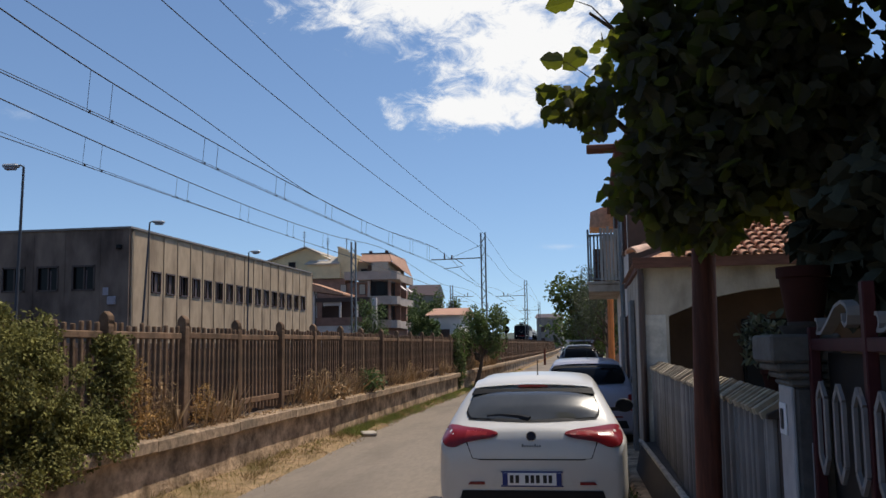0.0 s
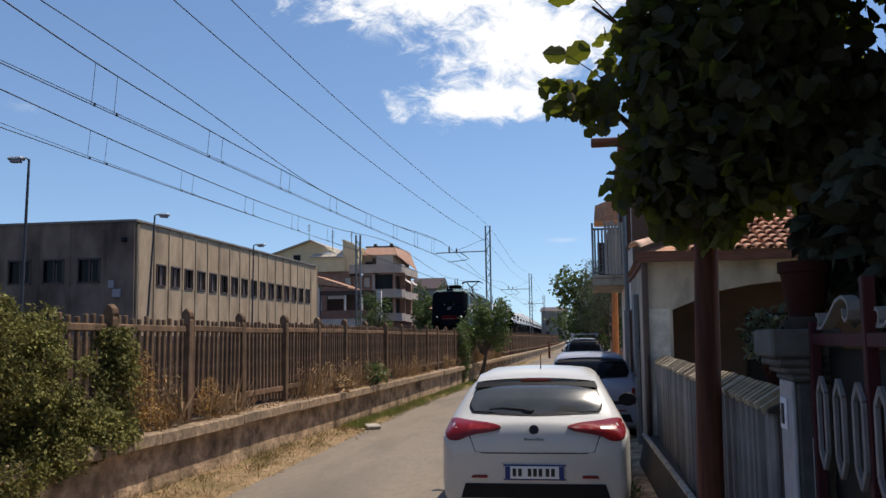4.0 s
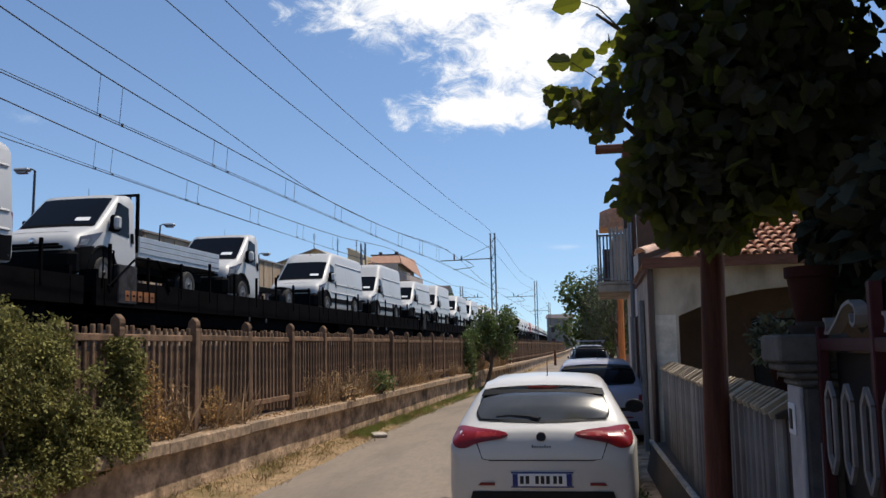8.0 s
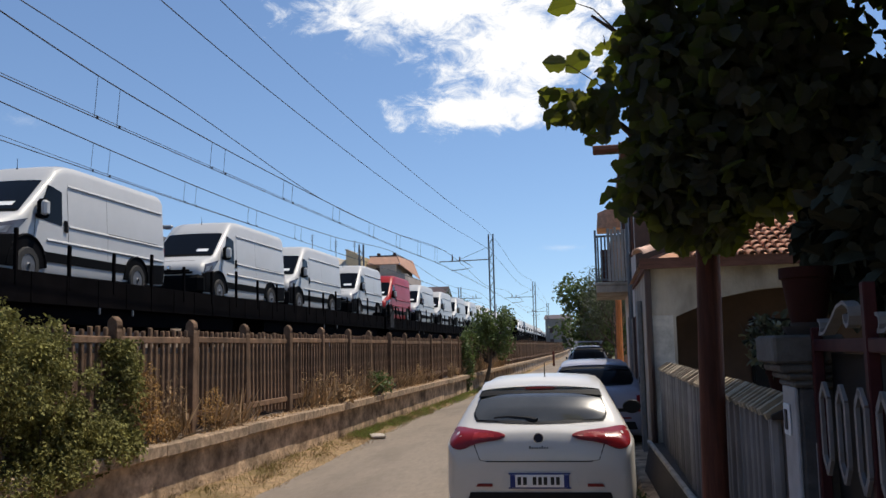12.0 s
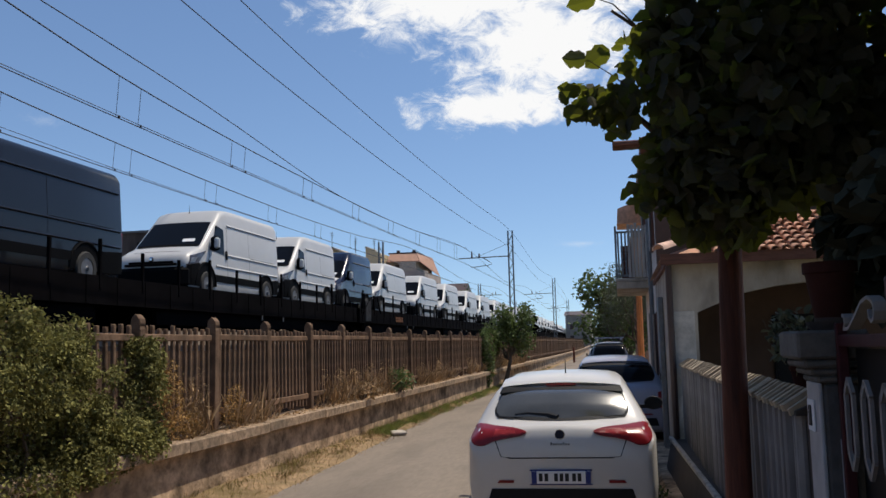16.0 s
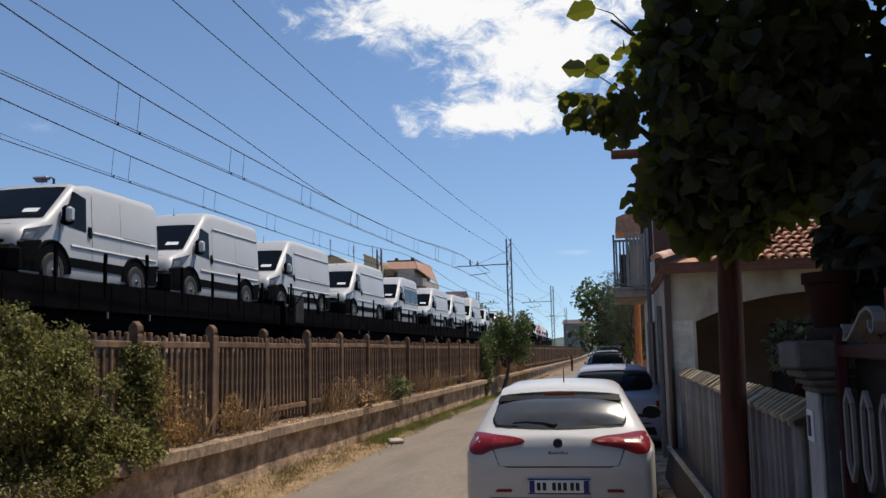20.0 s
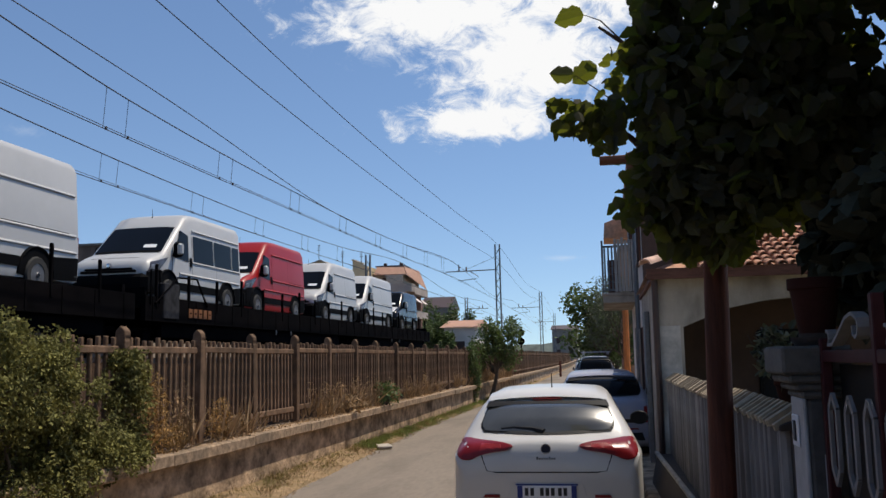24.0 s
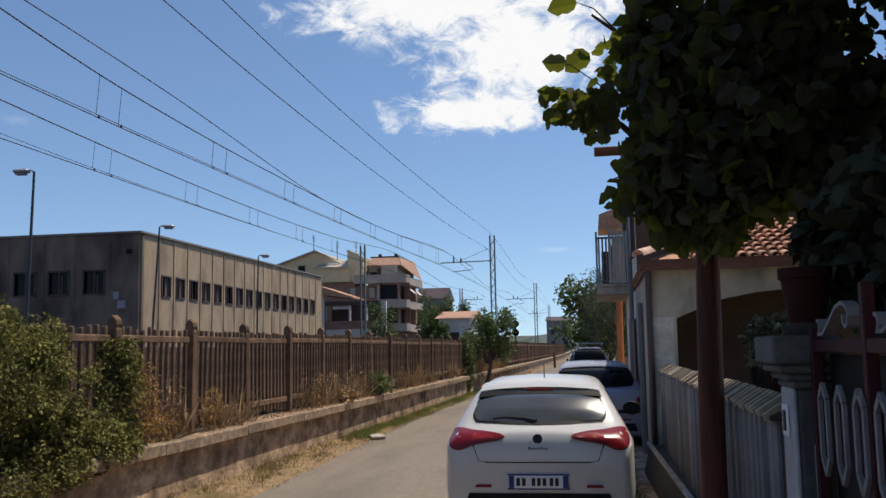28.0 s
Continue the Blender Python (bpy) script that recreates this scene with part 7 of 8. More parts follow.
    for y in (4.5, 13.9):
        for s in (-1, 1):
            part("bogie_frame", boxes((s * 1.1 - 0.1, s * 1.1 + 0.1, y - 2.0, y + 2.0, 0.55, 0.82), (s * 1.1 - 0.15, s * 1.1 + 0.15, y - 1.55, y - 1.05, 0.35, 0.7), (s * 1.1 - 0.15, s * 1.1 + 0.15, y + 1.05, y + 1.55, 0.35, 0.7), bevel=0.03), M["wagon"], lo)
    # pantographs: one folded, one raised
    b = bmesh.new()
    for z in (4.08, 4.2):
        for s in (-0.55, 0.55):
            tube(b, ((s, 2.3, z), (s * 0.8, 3.3, z + 0.1), (s, 4.6, z)), 0.03, 5)
        for y in (2.3, 2.6, 3.0, 3.4, 3.7, 4.2, 4.6):
            tube(b, ((-0.52, y, z + 0.04), (0.52, y, z + 0.04)), 0.025, 5)
    for s in (-0.5, 0.5):
        for y in (2.6, 4.3):
            lathe(b, [(0.05, 3.84), (0.1, 3.9), (0.05, 3.96), (0.1, 4.0), (0.04, 4.1)], 2, (s, y, 0), 8)
    part("folded_pantograph", b, M["wagon"], lo, "folded dark pantograph")
    b = bmesh.new()
    for s in (-0.42, 0.42):
        tube(b, ((s, 14.3, 4.06), (s, 16.2, 4.06)), 0.045, 5)
        for y in (14.4, 16.1):
            lathe(b, [(0.05, 3.84), (0.11, 3.9), (0.06, 3.96), (0.11, 4.0), (0.05, 4.1)], 2, (s, y, 0), 8)
    for y in (14.4, 16.1):
        tube(b, ((-0.5, y, 4.08), (0.5, y, 4.08)), 0.045, 5)
    tube(b, ((0.0, 16.0, 4.12), (0.0, 14.35, 4.80)), 0.065, 6)
    tube(b, ((0.25, 15.9, 4.10), (0.12, 14.45, 4.72)), 0.03, 5)
    for s in (-1, 1):
        tube(b, ((s * 0.1, 14.35, 4.80), (s * 0.55, 15.15, 5.28)), 0.045, 5)
    tube(b, ((-0.75, 15.0, 5.30), (0.75, 15.0, 5.30)), 0.035, 5)
    for y in (14.85, 15.25, 15.65):
        tube(b, ((-1.0, y, 5.16), (-0.85, y, 5.30), (-0.65, y, 5.36), (0.65, y, 5.36), (0.85, y, 5.30), (1.0, y, 5.16)), 0.035, 5)
    for s in (-0.5, 0.5):
        tube(b, ((s, 14.85, 5.34), (s, 15.65, 5.34)), 0.03, 5)
    part("raised_pantograph", b, M["wagon"], lo, "raised dark pantograph")
    b = boxes((-0.5, 0.5, 6.0, 7.2, 3.88, 4.08), (-0.6, 0.2, 9.0, 11.0, 3.88, 4.04), bevel=0.03)
    part("roof_equipment", b, M["loco_grey"], lo)
    return lo


TRAIN = []
loco = locomotive()
TRAIN.append((loco, 178.85, 0.0))

# front axle of each vehicle along the train, its shape, length, roof and paint
W = "van_white"
VEHICLES = [
    (199.2, "van", 6.0, 2, W), (206.8, "van", 6.0, 2, W), (215.2, "van", 6.36, 2, W), (223.6, "van", 6.36, 2, W),
    (232.0, "truck", 6.9, 1, W), (239.6, "chassis", 6.36, 1, W), (248.0, "van", 6.36, 2, W), (256.0, "van", 6.36, 3, W),
    (264.5, "van", 6.36, 2, W), (272.1, "van", 6.36, 3, W), (280.7, "van", 6.36, 2, W), (288.5, "van", 6.0, 2, W),
    (297.6, "van", 6.36, 2, W), (304.3, "van", 6.36, 2, W), (313.8, "van", 6.36, 2, W), (320.7, "crew", 6.0, 1, W),
    (328.9, "van", 6.36, 2, W), (336.7, "van", 6.36, 2, W), (345.3, "van", 6.36, 2, W), (352.1, "van", 6.36, 2, W),
    (360.2, "van", 5.41, 2, W), (366.5, "van", 6.0, 2, "van_red"), (374.0, "van", 6.0, 2, W), (381.4, "van", 6.0, 2, W),
    (388.6, "van", 6.0, 2, W), (395.8, "van", 6.0, 2, W), (403.1, "van", 5.41, 2, W), (409.5, "van", 6.0, 2, W),
    (417.8, "van", 6.0, 2, W), (425.1, "van", 6.36, 2, W), (434.2, "van", 6.0, 2, W), (441.0, "van", 6.36, 2, "van_dark"),
    (450.4, "van", 6.0, 2, W), (456.8, "van", 5.41, 2, W), (462.4, "van", 4.96, 2, "van_navy"), (467.8, "van", 6.0, 2, W),
    (475.9, "van", 6.0, 2, W), (483.0, "van", 6.0, 2, W), (491.3, "van", 6.0, 2, W), (498.0, "van", 6.36, 2, W),
    (506.8, "van", 6.36, 2, W), (513.6, "van", 6.36, 2, W), (522.4, "van", 6.36, 2, W), (529.6, "van", 6.36, 3, W),
    (539.2, "van", 4.96, 1, "van_blue"), (544.6, "van", 6.0, 2, W), (551.2, "van", 4.96, 1, W), (556.8, "van", 5.41, 2, W),
    (563.0, "van", 6.0, 2, W), (571.0, "van", 6.0, 2, W), (578.7, "minibus", 5.41, 2, W), (586.7, "van", 6.36, 2, W),
    (593.4, "van", 6.36, 2, W), (601.4, "van", 6.0, 3, W), (609.2, "crew", 6.0, 1, W), (615.8, "truck", 6.9, 1, W),
    (623.6, "van", 6.0, 2, W), (631.4, "van", 6.0, 2, W), (639.6, "van", 6.0, 2, W), (647.9, "van", 5.41, 2, W),
    (654.3, "van", 6.36, 3, W), (663.5, "minibus", 5.41, 2, W), (669.2, "van", 5.41, 2, "van_red"), (676.0, "van", 5.41, 2, W),
    (682.0, "van", 6.0, 2, W), (689.1, "van", 4.96, 1, "van_dark"),
]
COLOURS = {"van_white": "white", "van_red": "red", "van_navy": "dark blue", "van_blue": "blue", "van_dark": "anthracite"}
SHAPES = {"van": "{} panel van, {} roof, new, chained on the wagon", "minibus": "{} minibus with side windows, {} roof, on the wagon",
          "truck": "{} dropside pick-up truck with a {} cab, on the wagon", "crew": "{} crew-cab pick-up truck with a {} cab, on the wagon",
          "chassis": "{} bare chassis cab with a {} roof, on the wagon"}
ROOFS = {1: "low", 2: "medium", 3: "tall"}
made_vans = {}
for s, kind, length, roof, paint in VEHICLES:
    key = (kind, length, roof, paint)
    if key not in made_vans:
        made_vans[key] = van(kind, length, roof, M[paint], SHAPES[kind].format(COLOURS[paint], ROOFS[roof]))
        ob = made_vans[key]
    else:
        ob = copy_thing(made_vans[key], pose(0, 0, 0))
    TRAIN.append((ob, s - 0.95, DECK))
WAGON_LENGTH = 33.12
WAGONS = []
MARKS = ((1, 1.29), (6, 21.33), (8, 5.94), (14, 2.28))
first_wagon = wagon(WAGON_LENGTH - 0.05)
for k in range(15):
    ob = first_wagon if k == 0 else copy_thing(first_wagon, pose(0, 0, 0))
    TRAIN.append((ob, 197.7 + k * WAGON_LENGTH, 0.0))
    WAGONS.append(ob)
# orange lettering, as bars, on the sills of three wagons
for k, at in MARKS:
    for j in range(5):
        a = at + j * 0.27
        part("orange_mark", boxes((1.493, 1.501, a, a + 0.19, 0.94, 1.16)), M["orange"], WAGONS[k], "orange painted bar")
        if j != 3:
            part("orange_mark_gap", boxes((1.5015, 1.503, a + 0.05, a + 0.14, 1.03, 1.07)), M["wagon"], WAGONS[k])


def motions():
    """The train runs past along its track at a steady pace."""
    for ob, s, z in TRAIN:
        rows = []
        for k in range(15):
            t = 2.0 * k
            y = s - SPEED * t
            rows.append((t, pose(TRACK_X + bend(y + 4), y, RAIL_Z + z, 0, 0, math.degrees(max(0.0, y - 36) / 5000.0))))
        walk(ob, rows)
    # the clouds drift slowly to the left
    for ob in CLOUDS:
        at = ob.matrix_basis.copy()
        walk(ob, [(t, Matrix.Translation((-1.8 * (t - 13.0), -0.3 * (t - 13.0), 0.0)) @ at) for t in (0.0, 14.0, 28.0)])

# ---- plants ----


def leaf_mesh(name, places, outline, mat, size, spread, seed, droop=0.0, fold=0.25, aim=None, wild=1.0, face=(0, 0, 1.0)):
    """Many small folded leaves at the given places, as one mesh."""
    rng = np.random.default_rng(seed)
    p = np.asarray(places, float)
    n = len(p)
    out = np.asarray(outline, float)
    k = len(out)
    d = rng.normal(size=(n, 3)) * wild
    if aim is not None:
        d += np.asarray(aim)
    d[:, 2] -= droop
    d /= np.linalg.norm(d, axis=1)[:, None]
    up = rng.normal(size=(n, 3)) * 0.7 + np.array(face)
    side = np.cross(d, up)
    side /= np.linalg.norm(side, axis=1)[:, None] + 1e-9
    nrm = np.cross(side, d)
    s = size * rng.uniform(1 - spread, 1 + spread, n)
    v = (p[:, None, :] + s[:, None, None] * (out[None, :, 0, None] * side[:, None, :] + out[None, :, 1, None] * d[:, None, :]
                                             + fold * np.abs(out[None, :, 0, None]) * nrm[:, None, :] - 0.18 * (out[None, :, 1, None] ** 2) * nrm[:, None, :]))
    verts = v.reshape(-1, 3)
    half = [i for i in range(k) if out[i, 0] >= -1e-6]
    faces = []
    axis = [i for i in range(k) if abs(out[i, 0]) < 1e-6]
    a, b = axis[0], axis[-1]
    right = list(range(a, b + 1))
    left = list(range(b, k)) + [a]
    for i in range(n):
        faces.append([i * k + j for j in right])
        faces.append([i * k + j for j in left])
    me = bpy.data.meshes.new(name)
    me.from_pydata(verts.tolist(), [], faces)
    me.materials.append(mat)
    return me


BROAD = [(0, 0), (0.26, 0.10), (0.40, 0.34), (0.33, 0.52), (0.40, 0.66), (0.22, 0.84), (0, 1.0), (-0.22, 0.84), (-0.40, 0.66), (-0.33, 0.52), (-0.40, 0.34), (-0.26, 0.10)]
SMALL = [(0, 0), (0.30, 0.30), (0.24, 0.70), (0, 1.0), (-0.24, 0.70), (-0.30, 0.30)]
SLIM = [(0, 0), (0.10, 0.35), (0.08, 0.75), (0, 1.0), (-0.08, 0.75), (-0.10, 0.35)]
BLADE = [(0, 0), (0.014, 0.4), (0, 1.0), (-0.014, 0.4)]


def in_ball(n, centre, radii, seed, shell=0.0, lump=0.0):
    rng = np.random.default_rng(seed)
    d = rng.normal(size=(n, 3))
    d /= np.linalg.norm(d, axis=1)[:, None]
    r = rng.uniform(shell ** 3, 1, n) ** (1 / 3)
    if lump:
        r = r * np.array([1 + lump * noise.noise((float(q[0]) * 2.3 + seed, float(q[1]) * 2.3, float(q[2]) * 2.3)) for q in d])
    return np.asarray(centre) + d * r[:, None] * np.asarray(radii)


def limb(bm, a, b, r0, r1, seed, n=6, wobble=0.06):
    rng = random.Random(seed)
    a, b = Vector(a), Vector(b)
    L = (b - a).length
    pts = [a.lerp(b, i / n) + (Vector((rng.uniform(-1, 1), rng.uniform(-1, 1), rng.uniform(-1, 1))) * wobble * L if 0 < i < n else Vector()) for i in range(n + 1)]
    tube(bm, pts, [r0 + (r1 - r0) * i / n for i in range(n + 1)], 7)
    return pts


# the broad-leaved tree over the garden fence
tree = thing("broadleaf_tree", pose(0, 0, 0), "young broad-leaved tree with a straight reddish trunk", "tree")
bm = bmesh.new()
tube(bm, [(0.640, 5.5, 0.05), (0.645, 5.5, 0.9), (0.66, 5.5, 1.7), (0.672, 5.5, 2.25), (0.70, 5.5, 2.8)], [0.078, 0.075, 0.072, 0.069, 0.062], 16)
part("trunk", bm, M["rust_pole"], tree, "straight reddish-brown trunk", True)
tips = [((2.4, 5.6, 4.6), 1), ((1.3, 4.6, 4.4), 2), ((1.1, 6.2, 4.6), 3), ((0.5, 5.2, 3.3), 4), ((1.9, 4.3, 3.4), 5), ((2.9, 5.0, 3.6), 6), ((-0.05, 5.0, 3.10), 7), ((1.6, 5.5, 5.4), 8), ((0.05, 5.05, 3.6), 9)]
for tip, sd in tips:
    bm = bmesh.new()
    limb(bm, (0.69, 5.5, 2.5 + 0.05 * sd), tip, 0.035, 0.008, sd)
    part("limb", bm, M["bark"], tree)
# First and last balls are unseen leaves added overhead to block the light.
ball = [in_ball(3400, (1.5, 2.8, 4.2), (1.9, 2.0, 1.0), 16, 0.1, 0.2), in_ball(8200, (1.72, 5.35, 3.98), (1.52, 1.35, 1.66), 11, 0.25, 0.22), in_ball(3600, (0.9, 5.1, 2.95), (0.90, 0.7, 0.66), 12, 0.2, 0.25),
        in_ball(1900, (2.2, 4.7, 2.95), (0.95, 0.8, 0.60), 13, 0.2, 0.3), in_ball(1100, (0.62, 5.1, 2.58), (0.42, 0.5, 0.36), 17, 0, 0.3), in_ball(500, (0.36, 5.05, 3.7), (0.15, 0.35, 0.6), 18), in_ball(120, (0.30, 5.05, 3.4), (0.10, 0.25, 0.35), 19), in_ball(4200, (1.5, 5.2, 5.1), (1.6, 1.7, 0.75), 20, 0.0, 0.2)]
places = np.concatenate(ball)
# keep clear of the street's edge and open a few gaps
keep = (places[:, 0] > np.where(places[:, 2] < 3.05, 0.25, 0.27) + 0.05 * np.sin(places[:, 2] * 9)) & (places[:, 2] > 2.44 + 0.06 * np.sin(places[:, 0] * 7) + np.where(places[:, 0] < 0.5, -0.20, 0.0) + np.where((places[:, 0] > 0.58) & (places[:, 0] < 0.78), -0.12, 0.0)) & ((places[:, 1] > 3.3) | (places[:, 2] > 2.35 + 0.42 * np.maximum(places[:, 1], 0.4)) | (places[:, 0] > 1.4))
keep &= (places[:, 1] > 3.3) | (np.abs(places[:, 0]) + np.abs(places[:, 2] - 1.7) > 1.1)
gap = ((places[:, 0] - 0.315 * places[:, 1]) / 0.045) ** 2 + ((places[:, 2] - 1.72 - 0.352 * places[:, 1]) / 0.08) ** 2
# leaves cut away along the sun's line so that it lights the outer twigs
for foot in ((-0.06, 5.0, 3.05), (-0.10, 5.0, 3.32)):
    rel = places - np.array(foot)
    along = rel @ np.array(SUN_WAY)
    keep &= ~((np.linalg.norm(rel - along[:, None] * np.array(SUN_WAY), axis=1) < np.where(along > 0.55, 0.30, 0.06)) & (along > 0))
open_ = np.random.default_rng(8).choice([0.0, 1.0], len(places), p=[0.12, 0.88])
for x, z, r in ((1.47, 3.37, 0.20), (1.25, 3.37, 0.03), (0.83, 3.01, 0.022), (1.40, 2.68, 0.03), (0.38, 2.93, 0.03), (1.05, 2.82, 0.02)):
    keep &= np.hypot(places[:, 0] * 5 / places[:, 1] - x, 1.728 + (places[:, 2] - 1.728) * 5 / places[:, 1] - z) > r * open_[:len(places)]
places = places[keep & (gap > 1 + np.random.default_rng(4).uniform(-0.3, 1.2, len(gap)))]
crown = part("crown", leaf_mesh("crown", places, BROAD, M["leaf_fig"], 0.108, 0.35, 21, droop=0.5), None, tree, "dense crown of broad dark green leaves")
tagged(crown, kind="stuff")
rng = np.random.default_rng(31)
twig = np.concatenate([in_ball(52, (-0.08, 5.0, 3.06), (0.20, 0.2, 0.13), 41), in_ball(56, (0.12, 5.05, 3.02), (0.15, 0.25, 0.20), 42),
                       in_ball(20, (0.17, 5.1, 3.35), (0.08, 0.2, 0.2), 44), in_ball(10, (0.15, 5.0, 2.70), (0.05, 0.2, 0.30), 45), in_ball(18, (0.23, 5.0, 2.55), (0.07, 0.25, 0.22), 46)])
twigs = part("leafy_twig", leaf_mesh("leafy_twig", twig, BROAD, M["leaf_fig"], 0.095, 0.3, 22, droop=0.3, aim=(-0.8, -0.3, 0), face=(-0.3, 1.1, 0.9)), None, tree, "twig of sunlit leaves over the street")
tagged(twigs, kind="stuff")
for i, at in enumerate(((-0.10, 5.0, 3.315), (0.03, 5.0, 3.36), (-0.03, 5.0, 3.66))):
    part("leaf", leaf_mesh("leaf", [at], BROAD, M["leaf_fig"], 0.15, 0.15, 23 + i, aim=(-3, 0, 0.3), face=(0, 2.0, 1.7)), None, tree, "single sunlit leaf")
bm = bmesh.new()
tube(bm, [(0.3, 5.1, 3.0), (0.05, 5.0, 3.2), (-0.10, 5.0, 3.315)], [0.006, 0.004, 0.002], 5)
tube(bm, [(0.2, 5.1, 3.5), (0.06, 5.0, 3.62), (-0.03, 5.0, 3.66)], [0.006, 0.004, 0.002], 5)
part("twig", bm, M["bark"], tree)

# Shrub added to fill the dark place behind and above the gate.
shrub = thing("garden_shrub", pose(0, 0, 0), "dense dark shrub added to fill the dark behind the gate", "shrub")
bm = bmesh.new()
for k in range(6):
    limb(bm, (1.9 + 0.2 * k, 3.4 - 0.3 * k, 0), (1.6 + 0.3 * k, 3.6 - 0.35 * k, 2.0), 0.03, 0.01, 60 + k)
part("stems", bm, M["bark"], shrub)
places = np.concatenate([in_ball(3600, (2.1, 3.2, 1.75), (1.0, 1.7, 1.0), 14, 0.1, 0.3), in_ball(1500, (1.28, 4.4, 2.16), (0.36, 0.4, 0.32), 15, 0.0, 0.3), in_ball(500, (1.15, 3.7, 2.25), (0.3, 0.35, 0.22), 17, 0.0, 0.3)])
places = places[(places[:, 0] > 0.98) & (places[:, 2] > 0.2) & (places[:, 1] > 1.0)]
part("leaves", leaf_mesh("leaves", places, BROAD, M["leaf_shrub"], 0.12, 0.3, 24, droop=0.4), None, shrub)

pot_plant = thing("pot_plant", pose(1.0, 5.25, 1.52), "scraggly potted plant with pale leaf tips behind the fence", "plant")
bm = bmesh.new()
for k in range(9):
    r = random.Random(k)
    limb(bm, (0, 0, 0.0), (r.uniform(-0.24, 0.12), r.uniform(-0.15, 0.15), r.uniform(0.16, 0.36)), 0.006, 0.003, 80 + k)
part("stems", bm, M["bark"], pot_plant)
part("leaves", leaf_mesh("leaves", in_ball(190, (-0.06, 0, 0.20), (0.13, 0.14, 0.17), 71), SMALL, M["leaf_olive"], 0.055, 0.4, 25), None, pot_plant)
bm = bmesh.new()
lathe(bm, [(0.06, -0.07), (0.075, 0.02), (0.085, 0.03), (0.085, 0.05), (0.07, 0.05), (0.065, 0.02)], 2, sides=16)
part("bowl", bm, M["pot"], pot_plant, "small terracotta bowl", True)
part("stand", boxes((-0.10, 0.10, -0.10, 0.10, -1.52, -0.08), bevel=0.02), M["dark_wall"], pot_plant)

# ivy over the railway fence
ivy = thing("ivy_hedge", pose(0, 0, 0), "thick ivy hedge grown over the concrete fence", "hedge")
line_side(ivy)
chunks = []
for c, r, n, sd in (((-4.06, 5.40, 1.62), (0.40, 1.15, 0.46), 12000, 1), ((-4.20, 5.5, 1.25), (0.22, 1.1, 0.40), 4500, 11), ((-4.16, 6.25, 1.02), (0.22, 0.82, 0.28), 6000, 2), ((-4.12, 4.2, 1.4), (0.42, 0.9, 0.6), 3000, 3), ((-4.13, 7.36, 1.42), (0.15, 0.26, 0.60), 4600, 4),
                    ((-4.08, 6.80, 1.10), (0.20, 0.42, 0.30), 2600, 5), ((-4.08, 5.8, 0.86), (0.13, 1.3, 0.12), 2200, 6), ((-3.96, 5.7, 0.80), (0.11, 1.0, 0.20), 3600, 12), ((-4.08, 7.2, 0.96), (0.17, 0.30, 0.20), 1600, 7), ((-4.16, 7.42, 1.90), (0.11, 0.26, 0.10), 700, 8), ((-4.15, 6.05, 1.82), (0.2, 0.42, 0.17), 1800, 9), ((-4.12, 6.2, 1.58), (0.22, 0.40, 0.30), 2200, 10)):
    hearts = in_ball(max(8, n // 72), c, r, 300 + sd, 0.55, 0.3)
    size = np.random.default_rng(330 + sd).uniform(0.05, 0.125, len(hearts))
    for i, h in enumerate(hearts):
        chunks.append(in_ball(98, h, (size[i], size[i] * 1.1, size[i] * 1.15), 3000 + 400 * sd + i))
    chunks.append(in_ball(n // 6, c, np.asarray(r) * 0.75, 350 + sd))
places = np.concatenate(chunks)
places = places[places[:, 2] > 0.66 + 0.07 * np.sin(places[:, 1] * 5.3) + 0.14 * np.clip((places[:, 1] - 6.2) / 0.8, 0, 1)]
# the mass hangs over its own foot, and the column by the post stops at the top rail
places = places[~((places[:, 1] < 5.9) & (places[:, 2] < 1.36) & (places[:, 0] > -4.12) & (np.random.default_rng(90).uniform(size=len(places)) < 0.6)) & ~((places[:, 1] > 6.9) & (places[:, 2] > 1.87))]
part("foliage", leaf_mesh("foliage", places, SMALL, M["leaf_ivy"], 0.0285, 0.5, 26, droop=0.5, aim=(0.4, -0.2, 0)), None, ivy, "small green ivy leaves, browner at the edge")
for k in range(16):
    r = random.Random(200 + k)
    y = r.uniform(4.2, 6.9)
    bm = bmesh.new()
    limb(bm, (-4.12, y, 0.88), (-4.15 + r.uniform(-0.1, 0.1), y + r.uniform(-0.4, 0.4), r.uniform(1.2, 1.8)), 0.014, 0.005, 220 + k)
    part("stem", bm, M["bark"], ivy)
# tawny dying growth beside it and along the fence foot
dry = np.concatenate([in_ball(1500, (-4.15, 7.86, 1.32), (0.10, 0.28, 0.34), 401, 0.2, 0.4), in_ball(900, (-4.13, 8.1, 1.02), (0.10, 0.45, 0.16), 402), in_ball(700, (-4.13, 9.3, 1.12), (0.07, 0.30, 0.26), 403, 0, 0.4)])
growth = part("dry_growth", leaf_mesh("dry_growth", dry, SMALL, M["leaf_tawny"], 0.022, 0.4, 27), None, ivy, "tawny dying leaves at the hedge's edge")
tagged(growth, kind="stuff")


def tuft(places, mat, size, seed, wild=0.45):
    return leaf_mesh("blades", places, BLADE, mat, size, 0.5, seed, aim=(0, 0, 1.1), wild=wild)


rng = np.random.default_rng(77)
w, stalks = [], []
